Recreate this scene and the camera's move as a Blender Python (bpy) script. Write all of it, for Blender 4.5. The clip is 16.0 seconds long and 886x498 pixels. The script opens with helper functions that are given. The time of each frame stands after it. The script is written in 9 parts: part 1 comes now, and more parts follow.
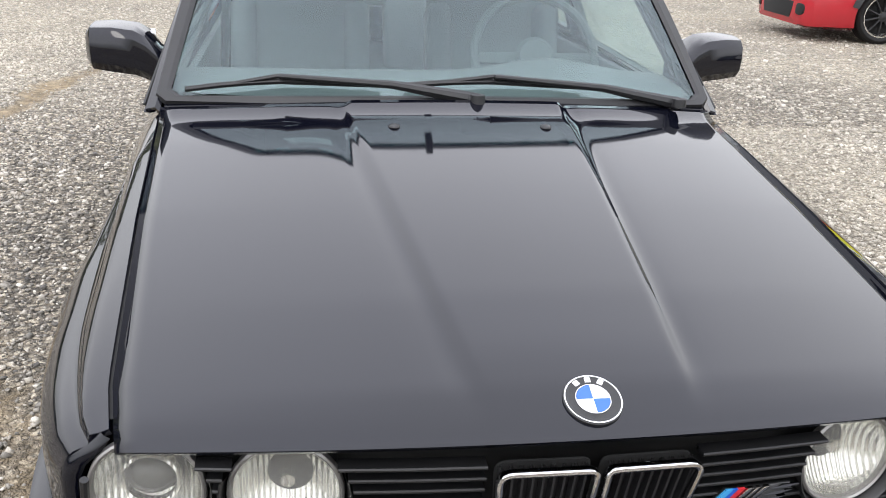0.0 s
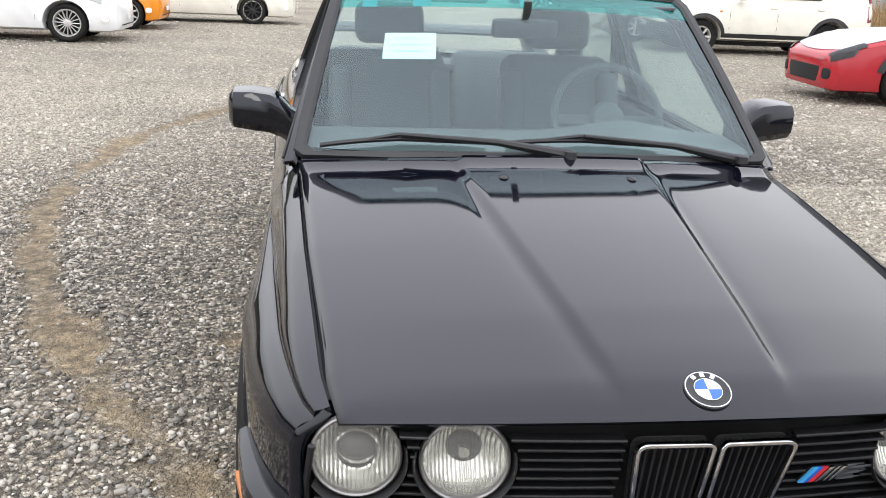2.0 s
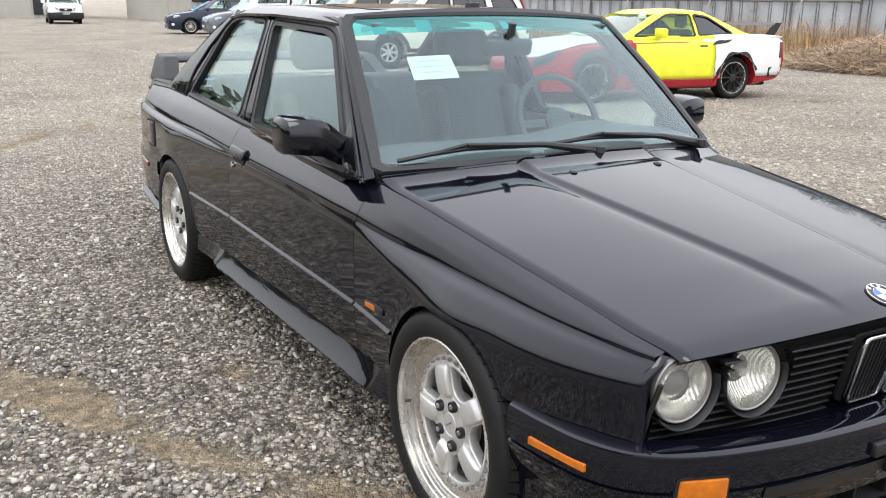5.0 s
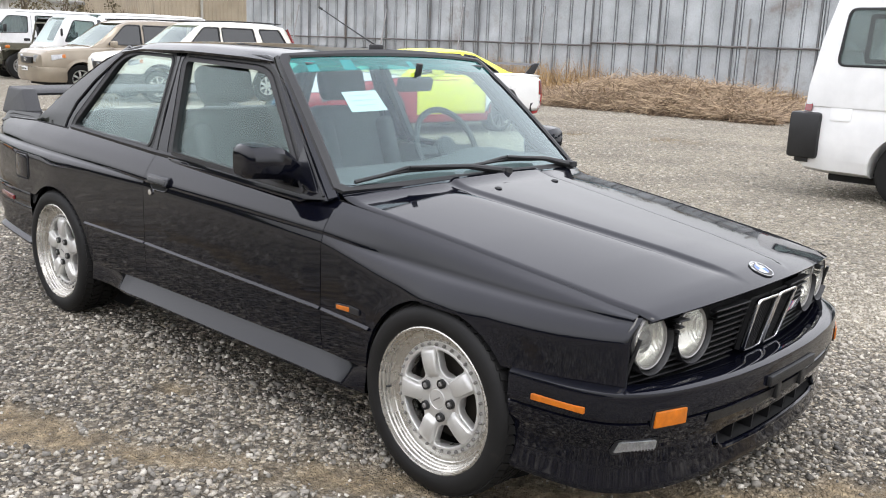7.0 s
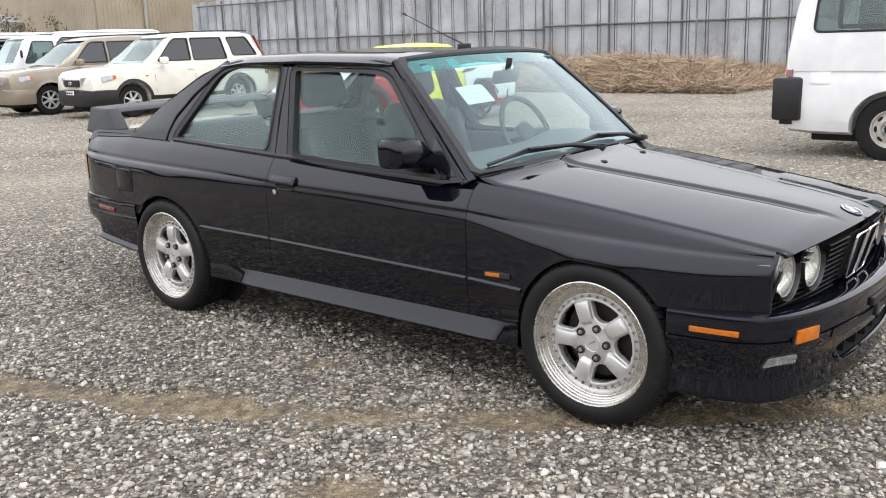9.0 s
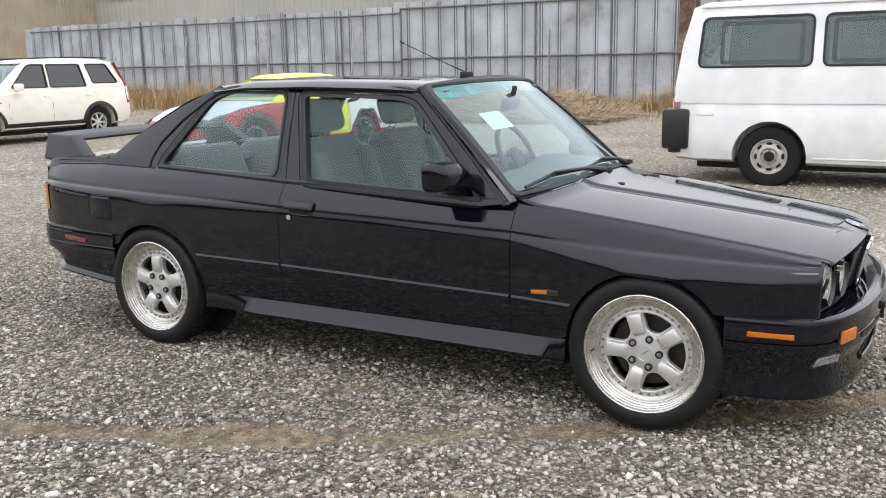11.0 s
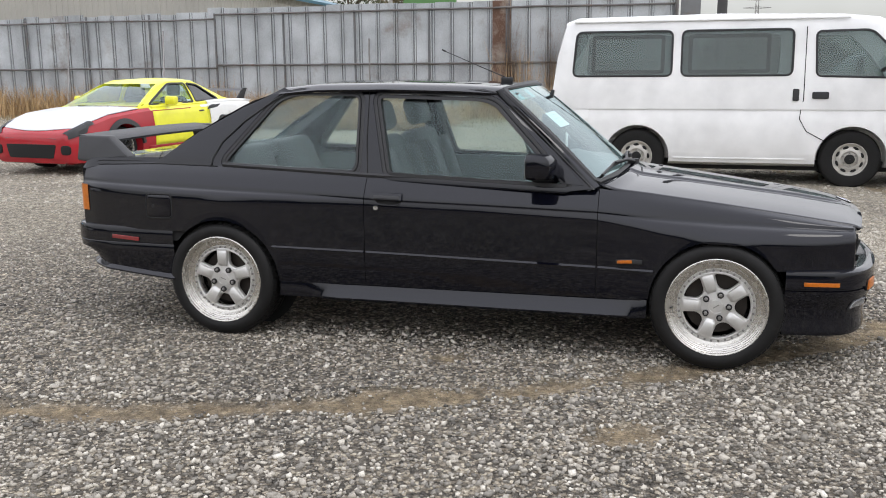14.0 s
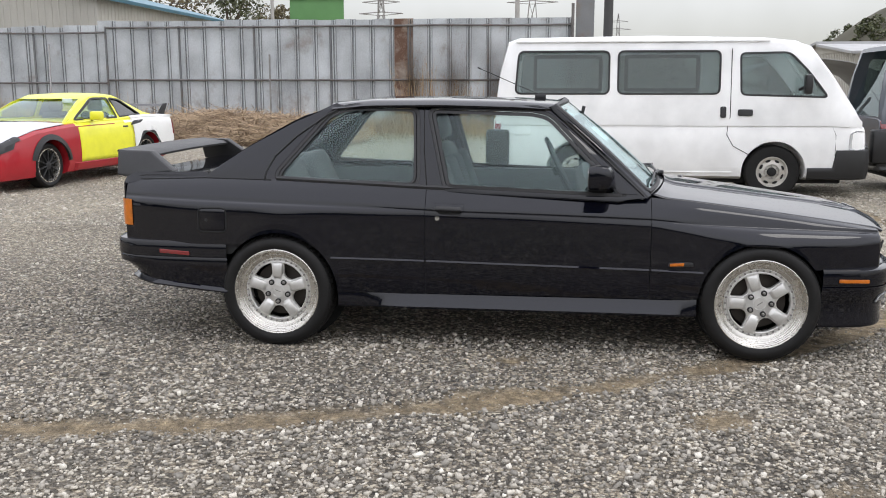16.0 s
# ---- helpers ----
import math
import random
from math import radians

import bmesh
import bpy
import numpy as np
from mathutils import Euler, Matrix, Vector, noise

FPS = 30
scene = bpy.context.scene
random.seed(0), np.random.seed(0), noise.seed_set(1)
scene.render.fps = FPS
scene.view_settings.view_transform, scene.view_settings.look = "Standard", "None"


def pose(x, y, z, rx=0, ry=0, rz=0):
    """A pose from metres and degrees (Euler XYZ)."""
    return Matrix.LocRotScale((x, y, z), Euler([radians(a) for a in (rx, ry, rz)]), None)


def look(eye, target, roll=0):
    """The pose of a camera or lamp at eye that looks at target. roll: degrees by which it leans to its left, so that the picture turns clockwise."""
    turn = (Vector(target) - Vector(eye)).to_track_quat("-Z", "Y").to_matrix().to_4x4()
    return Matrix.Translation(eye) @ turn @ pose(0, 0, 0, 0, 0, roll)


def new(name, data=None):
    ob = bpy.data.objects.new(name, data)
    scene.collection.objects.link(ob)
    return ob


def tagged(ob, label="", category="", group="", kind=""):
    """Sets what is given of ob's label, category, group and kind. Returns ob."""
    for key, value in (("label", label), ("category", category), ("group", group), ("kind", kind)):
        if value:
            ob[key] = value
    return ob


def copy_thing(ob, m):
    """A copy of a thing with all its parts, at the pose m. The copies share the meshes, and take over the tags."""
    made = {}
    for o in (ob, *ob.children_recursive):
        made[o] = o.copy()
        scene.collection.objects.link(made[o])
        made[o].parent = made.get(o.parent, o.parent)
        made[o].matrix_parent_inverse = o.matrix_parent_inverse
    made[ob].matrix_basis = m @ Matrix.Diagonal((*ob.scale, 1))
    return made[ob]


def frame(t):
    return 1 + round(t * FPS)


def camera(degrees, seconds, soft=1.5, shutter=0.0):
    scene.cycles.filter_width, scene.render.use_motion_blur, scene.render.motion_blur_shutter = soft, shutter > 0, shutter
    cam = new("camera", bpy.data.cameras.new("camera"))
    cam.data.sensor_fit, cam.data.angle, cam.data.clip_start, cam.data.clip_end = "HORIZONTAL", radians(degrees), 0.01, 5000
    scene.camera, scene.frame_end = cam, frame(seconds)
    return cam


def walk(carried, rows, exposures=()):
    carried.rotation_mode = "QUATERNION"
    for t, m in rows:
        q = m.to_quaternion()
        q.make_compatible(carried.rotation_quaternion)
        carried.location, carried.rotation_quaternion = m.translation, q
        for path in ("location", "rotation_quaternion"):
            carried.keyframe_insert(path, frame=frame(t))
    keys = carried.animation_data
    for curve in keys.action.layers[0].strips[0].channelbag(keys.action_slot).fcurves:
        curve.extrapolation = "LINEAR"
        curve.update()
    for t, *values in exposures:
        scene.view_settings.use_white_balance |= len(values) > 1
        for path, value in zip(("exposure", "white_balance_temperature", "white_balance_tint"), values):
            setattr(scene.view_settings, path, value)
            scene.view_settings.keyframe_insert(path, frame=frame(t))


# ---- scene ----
import functools

cam = camera(52.7, 16.0, soft=1.0)
PATH = [
    (0, (-0.389, -1.641, 1.323), (-0.061, 0.198, 0.608), 2.5),
    (0.5, (-0.349, -1.76, 1.341), (-0.088, 0.097, 0.645), 0.6),
    (1, (-0.306, -1.908, 1.356), (-0.118, -0.04, 0.667), 0.7),
    (1.5, (-0.423, -1.936, 1.366), (-0.251, -0.054, 0.714), 2.0),
    (2, (-0.657, -1.936, 1.372), (-0.37, -0.049, 0.777), 2.6),
    (2.5, (-0.81, -1.905, 1.356), (-0.451, -0.024, 0.778), 3.4),
    (3, (-0.974, -1.771, 1.346), (-0.552, 0.09, 0.749), 2.4),
    (5.5, (-2.1, -1.836, 1.358), (-0.973, -0.264, 0.852), 1.1),
    (6, (-2.263, -1.834, 1.345), (-1.013, -0.351, 0.854), 1.8),
    (6.5, (-2.429, -1.762, 1.349), (-1.065, -0.373, 0.89), 3.1),
    (7, (-2.697, -1.783, 1.365), (-1.268, -0.454, 0.923), 2.2),
    (7.5, (-2.888, -1.774, 1.357), (-1.45, -0.465, 0.888), 0.6),
    (8, (-3.026, -1.659, 1.364), (-1.557, -0.382, 0.908), -0.6),
    (8.5, (-3.244, -1.611, 1.364), (-1.754, -0.353, 0.919), -1.1),
    (9, (-3.496, -1.568, 1.388), (-2.0, -0.322, 0.93), -1.9),
    (11.5, (-4.26, -0.761, 1.389), (-2.503, 0.106, 0.986), -0.7),
    (12, (-4.54, -0.602, 1.4), (-2.759, 0.207, 0.981), -0.7),
    (12.5, (-4.673, -0.411, 1.373), (-2.88, 0.379, 0.971), -1.1),
    (13, (-4.752, -0.187, 1.38), (-2.895, 0.448, 0.995), -0.3),
    (13.5, (-4.965, 0.012, 1.407), (-3.077, 0.55, 1.022), -0.2),
    (14, (-5.087, 0.188, 1.392), (-3.192, 0.696, 1.004), -0.4),
    (14.5, (-5.156, 0.42, 1.402), (-3.234, 0.834, 1.035), 0.9),
    (15, (-5.323, 0.642, 1.402), (-3.381, 0.94, 1.03), 1.2),
    (15.5, (-5.426, 0.854, 1.395), (-3.479, 1.097, 1.008), -0.1),
    (16, (-5.476, 1.101, 1.393), (-3.521, 1.335, 1.04), -0.0),
]
walk(cam, [(t, look(eye, target, roll)) for t, eye, target, roll in PATH], [(0.0, 0.82), (1.5, 0.79), (2.5, 0.51), (3.2, 0.51), (5.5, 0.60), (7.0, 0.52), (9.0, 0.48), (12.5, 0.29), (14.0, 0.19), (16.0, 0.24)])

# ---- world, sun and exposure ----
world = bpy.data.worlds.new("overcast_sky")
scene.world = world
world.use_nodes = True
wn, wl = world.node_tree.nodes, world.node_tree.links
wn.clear()
sky = wn.new("ShaderNodeTexSky")
sky.sky_type, sky.sun_disc, sky.sun_elevation, sky.sun_rotation = "NISHITA", False, radians(58), radians(200)
clear_sky = wn.new("ShaderNodeBackground")
clear_sky.inputs[1].default_value = 0.018
wl.new(sky.outputs[0], clear_sky.inputs[0])
coord = wn.new("ShaderNodeTexCoord")
split = wn.new("ShaderNodeSeparateXYZ")
wl.new(coord.outputs["Generated"], split.inputs[0])
cloud = wn.new("ShaderNodeTexNoise")
cloud.inputs["Scale"].default_value, cloud.inputs["Detail"].default_value = 2.2, 5
wl.new(coord.outputs["Generated"], cloud.inputs["Vector"])
lift = wn.new("ShaderNodeMath")
lift.operation, lift.inputs[1].default_value = "MULTIPLY_ADD", 0.22
wl.new(cloud.outputs["Fac"], lift.inputs[0])
wl.new(split.outputs["Z"], lift.inputs[2])
grey = wn.new("ShaderNodeValToRGB")
grey.color_ramp.elements[0].position, grey.color_ramp.elements[0].color = 0.15, (0.50, 0.495, 0.48, 1)
grey.color_ramp.elements[1].position, grey.color_ramp.elements[1].color = 0.85, (1.55, 1.57, 1.72, 1)
haze = grey.color_ramp.elements.new(0.42)
haze.color = (1.46, 1.46, 1.51, 1)
wl.new(lift.outputs[0], grey.inputs[0])
cloud_layer = wn.new("ShaderNodeBackground")
cloud_layer.inputs[1].default_value = 0.95
wl.new(grey.outputs[0], cloud_layer.inputs[0])
both = wn.new("ShaderNodeAddShader")
wl.new(clear_sky.outputs[0], both.inputs[0])
wl.new(cloud_layer.outputs[0], both.inputs[1])
wout = wn.new("ShaderNodeOutputWorld")
wl.new(both.outputs[0], wout.inputs[0])

sun_lamp = bpy.data.lights.new("sun", "SUN")
sun_lamp.energy, sun_lamp.angle, sun_lamp.color = 0.6, radians(25), (1.0, 0.97, 0.92)
sun_ob = new("sun", sun_lamp)
sun_ob.matrix_world = look((-4, -9, 16), (0, 0, 0))

# ---- materials ----
def shader(name):
    m = bpy.data.materials.new(name)
    m.use_nodes = True
    n = m.node_tree.nodes
    return m, n, m.node_tree.links, n["Principled BSDF"]


def mat(name, col, rough=0.5, metal=0.0, var=0.25, scale=6.0, fine=60.0, bump=0.0, bump_scale=150.0, coat=0.0, dirt=None, dirt_at=0.62, rough_var=0.1, emit=0.0):
    """A surface with stains at one scale and grain at another, and some relief."""
    m, n, l, p = shader(name)
    tc = n.new("ShaderNodeTexCoord")
    big, small = n.new("ShaderNodeTexNoise"), n.new("ShaderNodeTexNoise")
    for node, s, d in ((big, scale, 6), (small, fine, 3)):
        node.inputs["Scale"].default_value, node.inputs["Detail"].default_value = s, d
        l.new(tc.outputs["Object"], node.inputs["Vector"])
    add = n.new("ShaderNodeMath")
    add.operation, add.inputs[1].default_value = "MULTIPLY_ADD", 0.35
    l.new(small.outputs["Fac"], add.inputs[0])
    l.new(big.outputs["Fac"], add.inputs[2])
    ramp = n.new("ShaderNodeValToRGB")
    e = ramp.color_ramp.elements
    e[0].position, e[1].position = 0.42, 0.95
    e[0].color = (*[c * (1 - var) for c in col], 1)
    e[1].color = (*[min(1, c * (1 + var)) for c in col], 1)
    l.new(add.outputs[0], ramp.inputs[0])
    colour = ramp.outputs[0]
    if dirt:
        spots = n.new("ShaderNodeTexNoise")
        spots.inputs["Scale"].default_value, spots.inputs["Detail"].default_value, spots.inputs["Roughness"].default_value = scale * 0.7, 9, 0.7
        l.new(tc.outputs["Object"], spots.inputs["Vector"])
        edge = n.new("ShaderNodeValToRGB")
        edge.color_ramp.elements[0].position, edge.color_ramp.elements[1].position = dirt_at - 0.08, dirt_at + 0.1
        l.new(spots.outputs["Fac"], edge.inputs[0])
        mix = n.new("ShaderNodeMixRGB")
        mix.inputs[2].default_value = (*dirt, 1)
        l.new(edge.outputs[0], mix.inputs[0])
        l.new(colour, mix.inputs[1])
        colour = mix.outputs[0]
    l.new(colour, p.inputs["Base Color"])
    rr = n.new("ShaderNodeMath")
    rr.operation, rr.inputs[1].default_value, rr.inputs[2].default_value = "MULTIPLY_ADD", rough_var, rough - rough_var / 2
    l.new(big.outputs["Fac"], rr.inputs[0])
    l.new(rr.outputs[0], p.inputs["Roughness"])
    p.inputs["Metallic"].default_value = metal
    p.inputs["Coat Weight"].default_value, p.inputs["Coat Roughness"].default_value = coat, 0.04
    if bump:
        bn = n.new("ShaderNodeTexNoise")
        bn.inputs["Scale"].default_value, bn.inputs["Detail"].default_value = bump_scale, 4
        l.new(tc.outputs["Object"], bn.inputs["Vector"])
        b = n.new("ShaderNodeBump")
        b.inputs["Strength"].default_value, b.inputs["Distance"].default_value = bump, 0.004
        l.new(bn.outputs["Fac"], b.inputs["Height"])
        l.new(b.outputs[0], p.inputs["Normal"])
    return m


def glass(name, tint, gloss_tint=(1, 1, 1), ior=1.45, haze=0.0, k=1.9, film_col=(0.5, 0.62, 0.62)):
    """A thin pane: clear by its tint, with a mirror that grows towards a flat angle, and a matt film mixed in by haze.
    """
    m, n, l, p = shader(name)
    out = n["Material Output"]
    n.remove(p)
    clear, shine, film = n.new("ShaderNodeBsdfTransparent"), n.new("ShaderNodeBsdfGlossy"), n.new("ShaderNodeBsdfDiffuse")
    clear.inputs[0].default_value = (*tint, 1)
    shine.inputs[0].default_value, shine.inputs["Roughness"].default_value = (*gloss_tint, 1), 0.01
    film.inputs[0].default_value = (*film_col, 1)
    rim = n.new("ShaderNodeLayerWeight")
    rim.inputs[0].default_value = 0.5
    steep = n.new("ShaderNodeMath")
    steep.operation, steep.inputs[1].default_value = "POWER", 4.2
    l.new(rim.outputs["Facing"], steep.inputs[0])
    fres = n.new("ShaderNodeMath")
    f0 = ((ior - 1) / (ior + 1)) ** 2 * k
    fres.operation, fres.inputs[1].default_value, fres.inputs[2].default_value = "MULTIPLY_ADD", 1 - f0, f0
    l.new(steep.outputs[0], fres.inputs[0])
    mix = n.new("ShaderNodeMixShader")
    l.new(fres.outputs[0], mix.inputs[0])
    l.new(shine.outputs[0], mix.inputs[2])
    l.new(mix.outputs[0], out.inputs[0])
    if haze == 0:
        l.new(clear.outputs[0], mix.inputs[1])
        return m
    hazed = n.new("ShaderNodeMixShader")
    hazed.inputs[0].default_value = haze
    l.new(clear.outputs[0], hazed.inputs[1])
    l.new(film.outputs[0], hazed.inputs[2])
    l.new(hazed.outputs[0], mix.inputs[1])
    return m


def paint(name, col, rough=0.35, coat=1.0, flake=0.0, dust=(0.3, 0.28, 0.25)):
    m = mat(name, col, rough, flake, 0.12, 3.0, 300.0, coat=coat, rough_var=0.04)
    m.node_tree.nodes["Principled BSDF"].inputs["IOR"].default_value = 1.50
    return m


M_BLACK = paint("black_paint", (0.0026, 0.0030, 0.0062), 0.045, 0.0, 0.0)
M_BLACK.node_tree.nodes["Principled BSDF"].inputs["IOR"].default_value = 1.48
M_SATIN = mat("satin_black_trim", (0.012, 0.012, 0.013), 0.5, bump=0.15, bump_scale=500)
M_RUBBER = mat("tyre_rubber", (0.0075, 0.0072, 0.007), 0.62, var=0.3, scale=18, dirt=(0.028, 0.025, 0.021), dirt_at=0.70, bump=0.2, bump_scale=220)
M_RUBBER.node_tree.nodes["Principled BSDF"].inputs["Specular IOR Level"].default_value = 0.3
M_SEAL = mat("rubber_seal", (0.014, 0.014, 0.015), 0.55)
M_SILVER = mat("silver_wheel_paint", (0.62, 0.61, 0.585), 0.40, 0.6, 0.08, 14, 160, dirt=(0.36, 0.32, 0.26), dirt_at=0.80)
M_LIP = mat("polished_lip", (0.60, 0.58, 0.54), 0.27, 0.9, 0.12, 20, 240, dirt=(0.36, 0.32, 0.26), dirt_at=0.78)
M_CHROME = mat("chrome", (0.78, 0.78, 0.79), 0.1, 1.0, 0.05, rough_var=0.08)
M_STEEL = mat("dull_steel", (0.3, 0.29, 0.28), 0.45, 0.8, 0.2)
M_RIMW = mat("dusty_steel_wheel", (0.50, 0.48, 0.44), 0.5, 0.3, 0.15, 8, 60, dirt=(0.26, 0.22, 0.17), dirt_at=0.62)
M_DARK = mat("dark_liner", (0.008, 0.008, 0.008), 0.85)
M_PLASTIC = mat("black_plastic", (0.012, 0.012, 0.0125), 0.42, bump=0.2, bump_scale=700)
M_AMBER = mat("amber_lens", (0.50, 0.135, 0.005), 0.3, 0, 0.25, 40, 300, coat=0.2, bump=0.25, bump_scale=260)
M_GRILLE = mat("grille_black", (0.006, 0.006, 0.0065), 0.5)
M_RED = mat("red_lens", (0.18, 0.012, 0.014), 0.25, 0, 0.12, 40, 300, coat=1.0)
M_FLUTED = glass("fluted_glass", (0.93, 0.93, 0.90), ior=1.45, haze=0.15, k=1.5, film_col=(0.70, 0.70, 0.66))
M_EYE = mat("projector_eye", (0.025, 0.025, 0.024), 0.12, 0.0, 0.1)
M_BOWL = mat("lamp_bowl", (0.74, 0.735, 0.70), 0.24, 1.0, 0.08, 40, 200)
ribs = M_BOWL.node_tree.nodes.new("ShaderNodeTexWave")
ribs.inputs["Scale"].default_value, ribs.inputs["Distortion"].default_value = 42, 0.4
rib_at, rib_bump = M_BOWL.node_tree.nodes.new("ShaderNodeTexCoord"), M_BOWL.node_tree.nodes.new("ShaderNodeBump")
rib_bump.inputs["Strength"].default_value, rib_bump.inputs["Distance"].default_value = 0.55, 0.003
M_BOWL.node_tree.links.new(rib_at.outputs["Object"], ribs.inputs["Vector"])
M_BOWL.node_tree.links.new(ribs.outputs["Fac"], rib_bump.inputs["Height"])
M_BOWL.node_tree.links.new(rib_bump.outputs[0], M_BOWL.node_tree.nodes["Principled BSDF"].inputs["Normal"])
M_FOG = mat("fog_lamp_glass", (0.50, 0.51, 0.52), 0.25, 0.7, 0.25, 30, 120)
M_LAMP = mat("parked_lamp_glass", (0.42, 0.43, 0.44), 0.12, 0.2, 0.3, 12, 60)
M_LENS = glass("lamp_glass", (0.95, 0.955, 0.95), ior=1.35, haze=0.05)
M_REFLECT = mat("lamp_reflector", (0.86, 0.855, 0.83), 0.42, 0.3, 0.06, 40, 200)
M_LEATHER = mat("black_leather", (0.052, 0.058, 0.060), 0.6, var=0.12, scale=4, fine=14, rough_var=0.02)
M_DASH = mat("grey_dashboard", (0.075, 0.082, 0.085), 0.7)
M_WS = glass("windscreen_glass", (0.78, 0.92, 0.90), ior=1.50, haze=0.0, gloss_tint=(0.74, 0.86, 0.88), k=2.3)
M_BAND = glass("tinted_band", (0.12, 0.58, 0.56), ior=1.5, haze=0.22, k=0.8, film_col=(0.08, 0.50, 0.48))
M_SIDE = glass("side_glass", (0.90, 0.95, 0.94), ior=1.5, haze=0.0, gloss_tint=(0.80, 0.92, 0.92), k=0.75)
M_TINTED = glass("privacy_glass", (0.05, 0.055, 0.06), ior=1.5, haze=0.01)
M_CLEAR = glass("clear_glass", (0.78, 0.86, 0.85), ior=1.5, haze=0.0, k=0.9, gloss_tint=(0.85, 0.95, 0.95))
# grey haze painted into the van panes, so the view through stays dull
M_HAZED = glass("hazed_van_glass", (0.60, 0.66, 0.65), ior=1.5, haze=0.16, k=0.9, film_col=(0.27, 0.31, 0.305))
M_PAPER = mat("paper", (0.56, 0.66, 0.66), 0.8, var=0.04)
M_INK = mat("ink", (0.42, 0.50, 0.52), 0.8)
M_WHITE = paint("white_paint", (0.78, 0.78, 0.77), 0.16, 0.0)
M_CREAM = paint("ivory_paint", (0.76, 0.73, 0.64), 0.16, 0.0)
M_TAN = paint("champagne_paint", (0.31, 0.265, 0.205), 0.16, 0.0, 0.3)
M_YELLOW = mat("hand_sprayed_yellow", (0.78, 0.76, 0.03), 0.42, var=0.08, coat=0.4)
M_REDP = paint("red_paint", (0.36, 0.02, 0.028), 0.16, 0.0)
M_PRIMER = mat("pale_primer", (0.54, 0.55, 0.585), 0.5, var=0.1, scale=2.5, coat=0.2)
M_PATCHY = mat("white_paint_scraped", (0.74, 0.74, 0.72), 0.5, var=0.1, scale=2.2, dirt=(0.05, 0.05, 0.055), dirt_at=0.7)
M_ORANGE = paint("orange_paint", (0.75, 0.26, 0.02), 0.16, 0.0)
M_NAVY = paint("navy_paint", (0.014, 0.02, 0.04), 0.16, 0.0)
M_GREYP = paint("grey_paint", (0.16, 0.17, 0.19), 0.16, 0.0, 0.3)
M_OLIVE = mat("olive_drab", (0.075, 0.07, 0.045), 0.6, var=0.2)
M_BLUE = mat("blue_enamel", (0.015, 0.10, 0.52), 0.35, coat=0.25, var=0.04)
M_ENAMEL = mat("white_enamel", (0.8, 0.8, 0.8), 0.25, coat=0.8, var=0.03)
M_STRIPE_B = mat("pale_blue_enamel", (0.06, 0.35, 0.68), 0.3, var=0.03)
M_STRIPE_R = mat("red_enamel", (0.62, 0.03, 0.04), 0.3, var=0.03)
M_TEAL = mat("teal_sticker", (0.03, 0.35, 0.4), 0.6, var=0.05)


# ---- building helpers ----
def part(name, bm, material, parent=None, label="", sharp=35):
    """Links a bmesh as one mesh object, under a thing or a part."""
    me = bpy.data.meshes.new(name)
    bmesh.ops.recalc_face_normals(bm, faces=bm.faces)
    bm.to_mesh(me)
    bm.free()
    for f in me.polygons:
        f.use_smooth = True
    me.set_sharp_from_angle(angle=radians(sharp))
    for one in (material if isinstance(material, (list, tuple)) else [material]):
        me.materials.append(one)
    ob = new(name, me)
    if parent is not None:
        ob.parent = parent
    if label:
        ob["label"] = label
    return ob


def root(name, m=None, parent=None):
    """An empty at the base of a thing; its parts are built in the thing's own axes."""
    ob = new(name, None)
    ob.empty_display_size = 0.2
    if parent is not None:
        ob.parent = parent
    if m is not None:
        ob.matrix_basis = m
    return ob


def grid(bm, rows, close_u=False, close_v=False, flip=False):
    """Quads between rows of points."""
    vs = [[bm.verts.new(p) for p in r] for r in rows]
    nu, nv = len(vs), len(vs[0])
    for i in range(nu if close_u else nu - 1):
        for j in range(nv if close_v else nv - 1):
            q = (vs[i][j], vs[(i + 1) % nu][j], vs[(i + 1) % nu][(j + 1) % nv], vs[i][(j + 1) % nv])
            if len({v for v in q}) == 4:
                bm.faces.new(q[::-1] if flip else q)
    return vs


def cap(bm, loop):
    bm.faces.new(loop)


def block(bm, lo, hi, bevel=0.0, m=None, seg=2):
    """A box from corner lo to corner hi with rounded edges."""
    made = bmesh.ops.create_cube(bm, size=1)["verts"]
    for v in made:
        v.co = Vector([(a + b) / 2 + c * (b - a) for a, b, c in zip(lo, hi, v.co)])
    if bevel:
        edges = list({e for v in made for e in v.link_edges})
        made = bmesh.ops.bevel(bm, geom=edges, offset=bevel, segments=seg, profile=0.5, affect="EDGES")["verts"]
        made = list(made)
    if m is not None:
        bmesh.ops.transform(bm, matrix=m, verts=list({v for v in made}))
    return made


def tube(bm, pts, r, sides=8, caps=True):
    """A round bar along points; r is one radius or one for each point."""
    rings, up = [], Vector((0, 0, 1))
    pts = [Vector(p) for p in pts]
    for i, p in enumerate(pts):
        d = (pts[min(i + 1, len(pts) - 1)] - pts[max(i - 1, 0)]).normalized()
        a = d.cross(up if abs(d.z) < 0.9 else Vector((1, 0, 0))).normalized()
        b = d.cross(a)
        ri = r[i] if isinstance(r, (list, tuple)) else r
        rings.append([p + (a * math.cos(2 * math.pi * k / sides) + b * math.sin(2 * math.pi * k / sides)) * ri for k in range(sides)])
    vs = grid(bm, rings, close_v=True)
    if caps:
        bm.faces.new(vs[0][::-1])
        bm.faces.new(vs[-1])


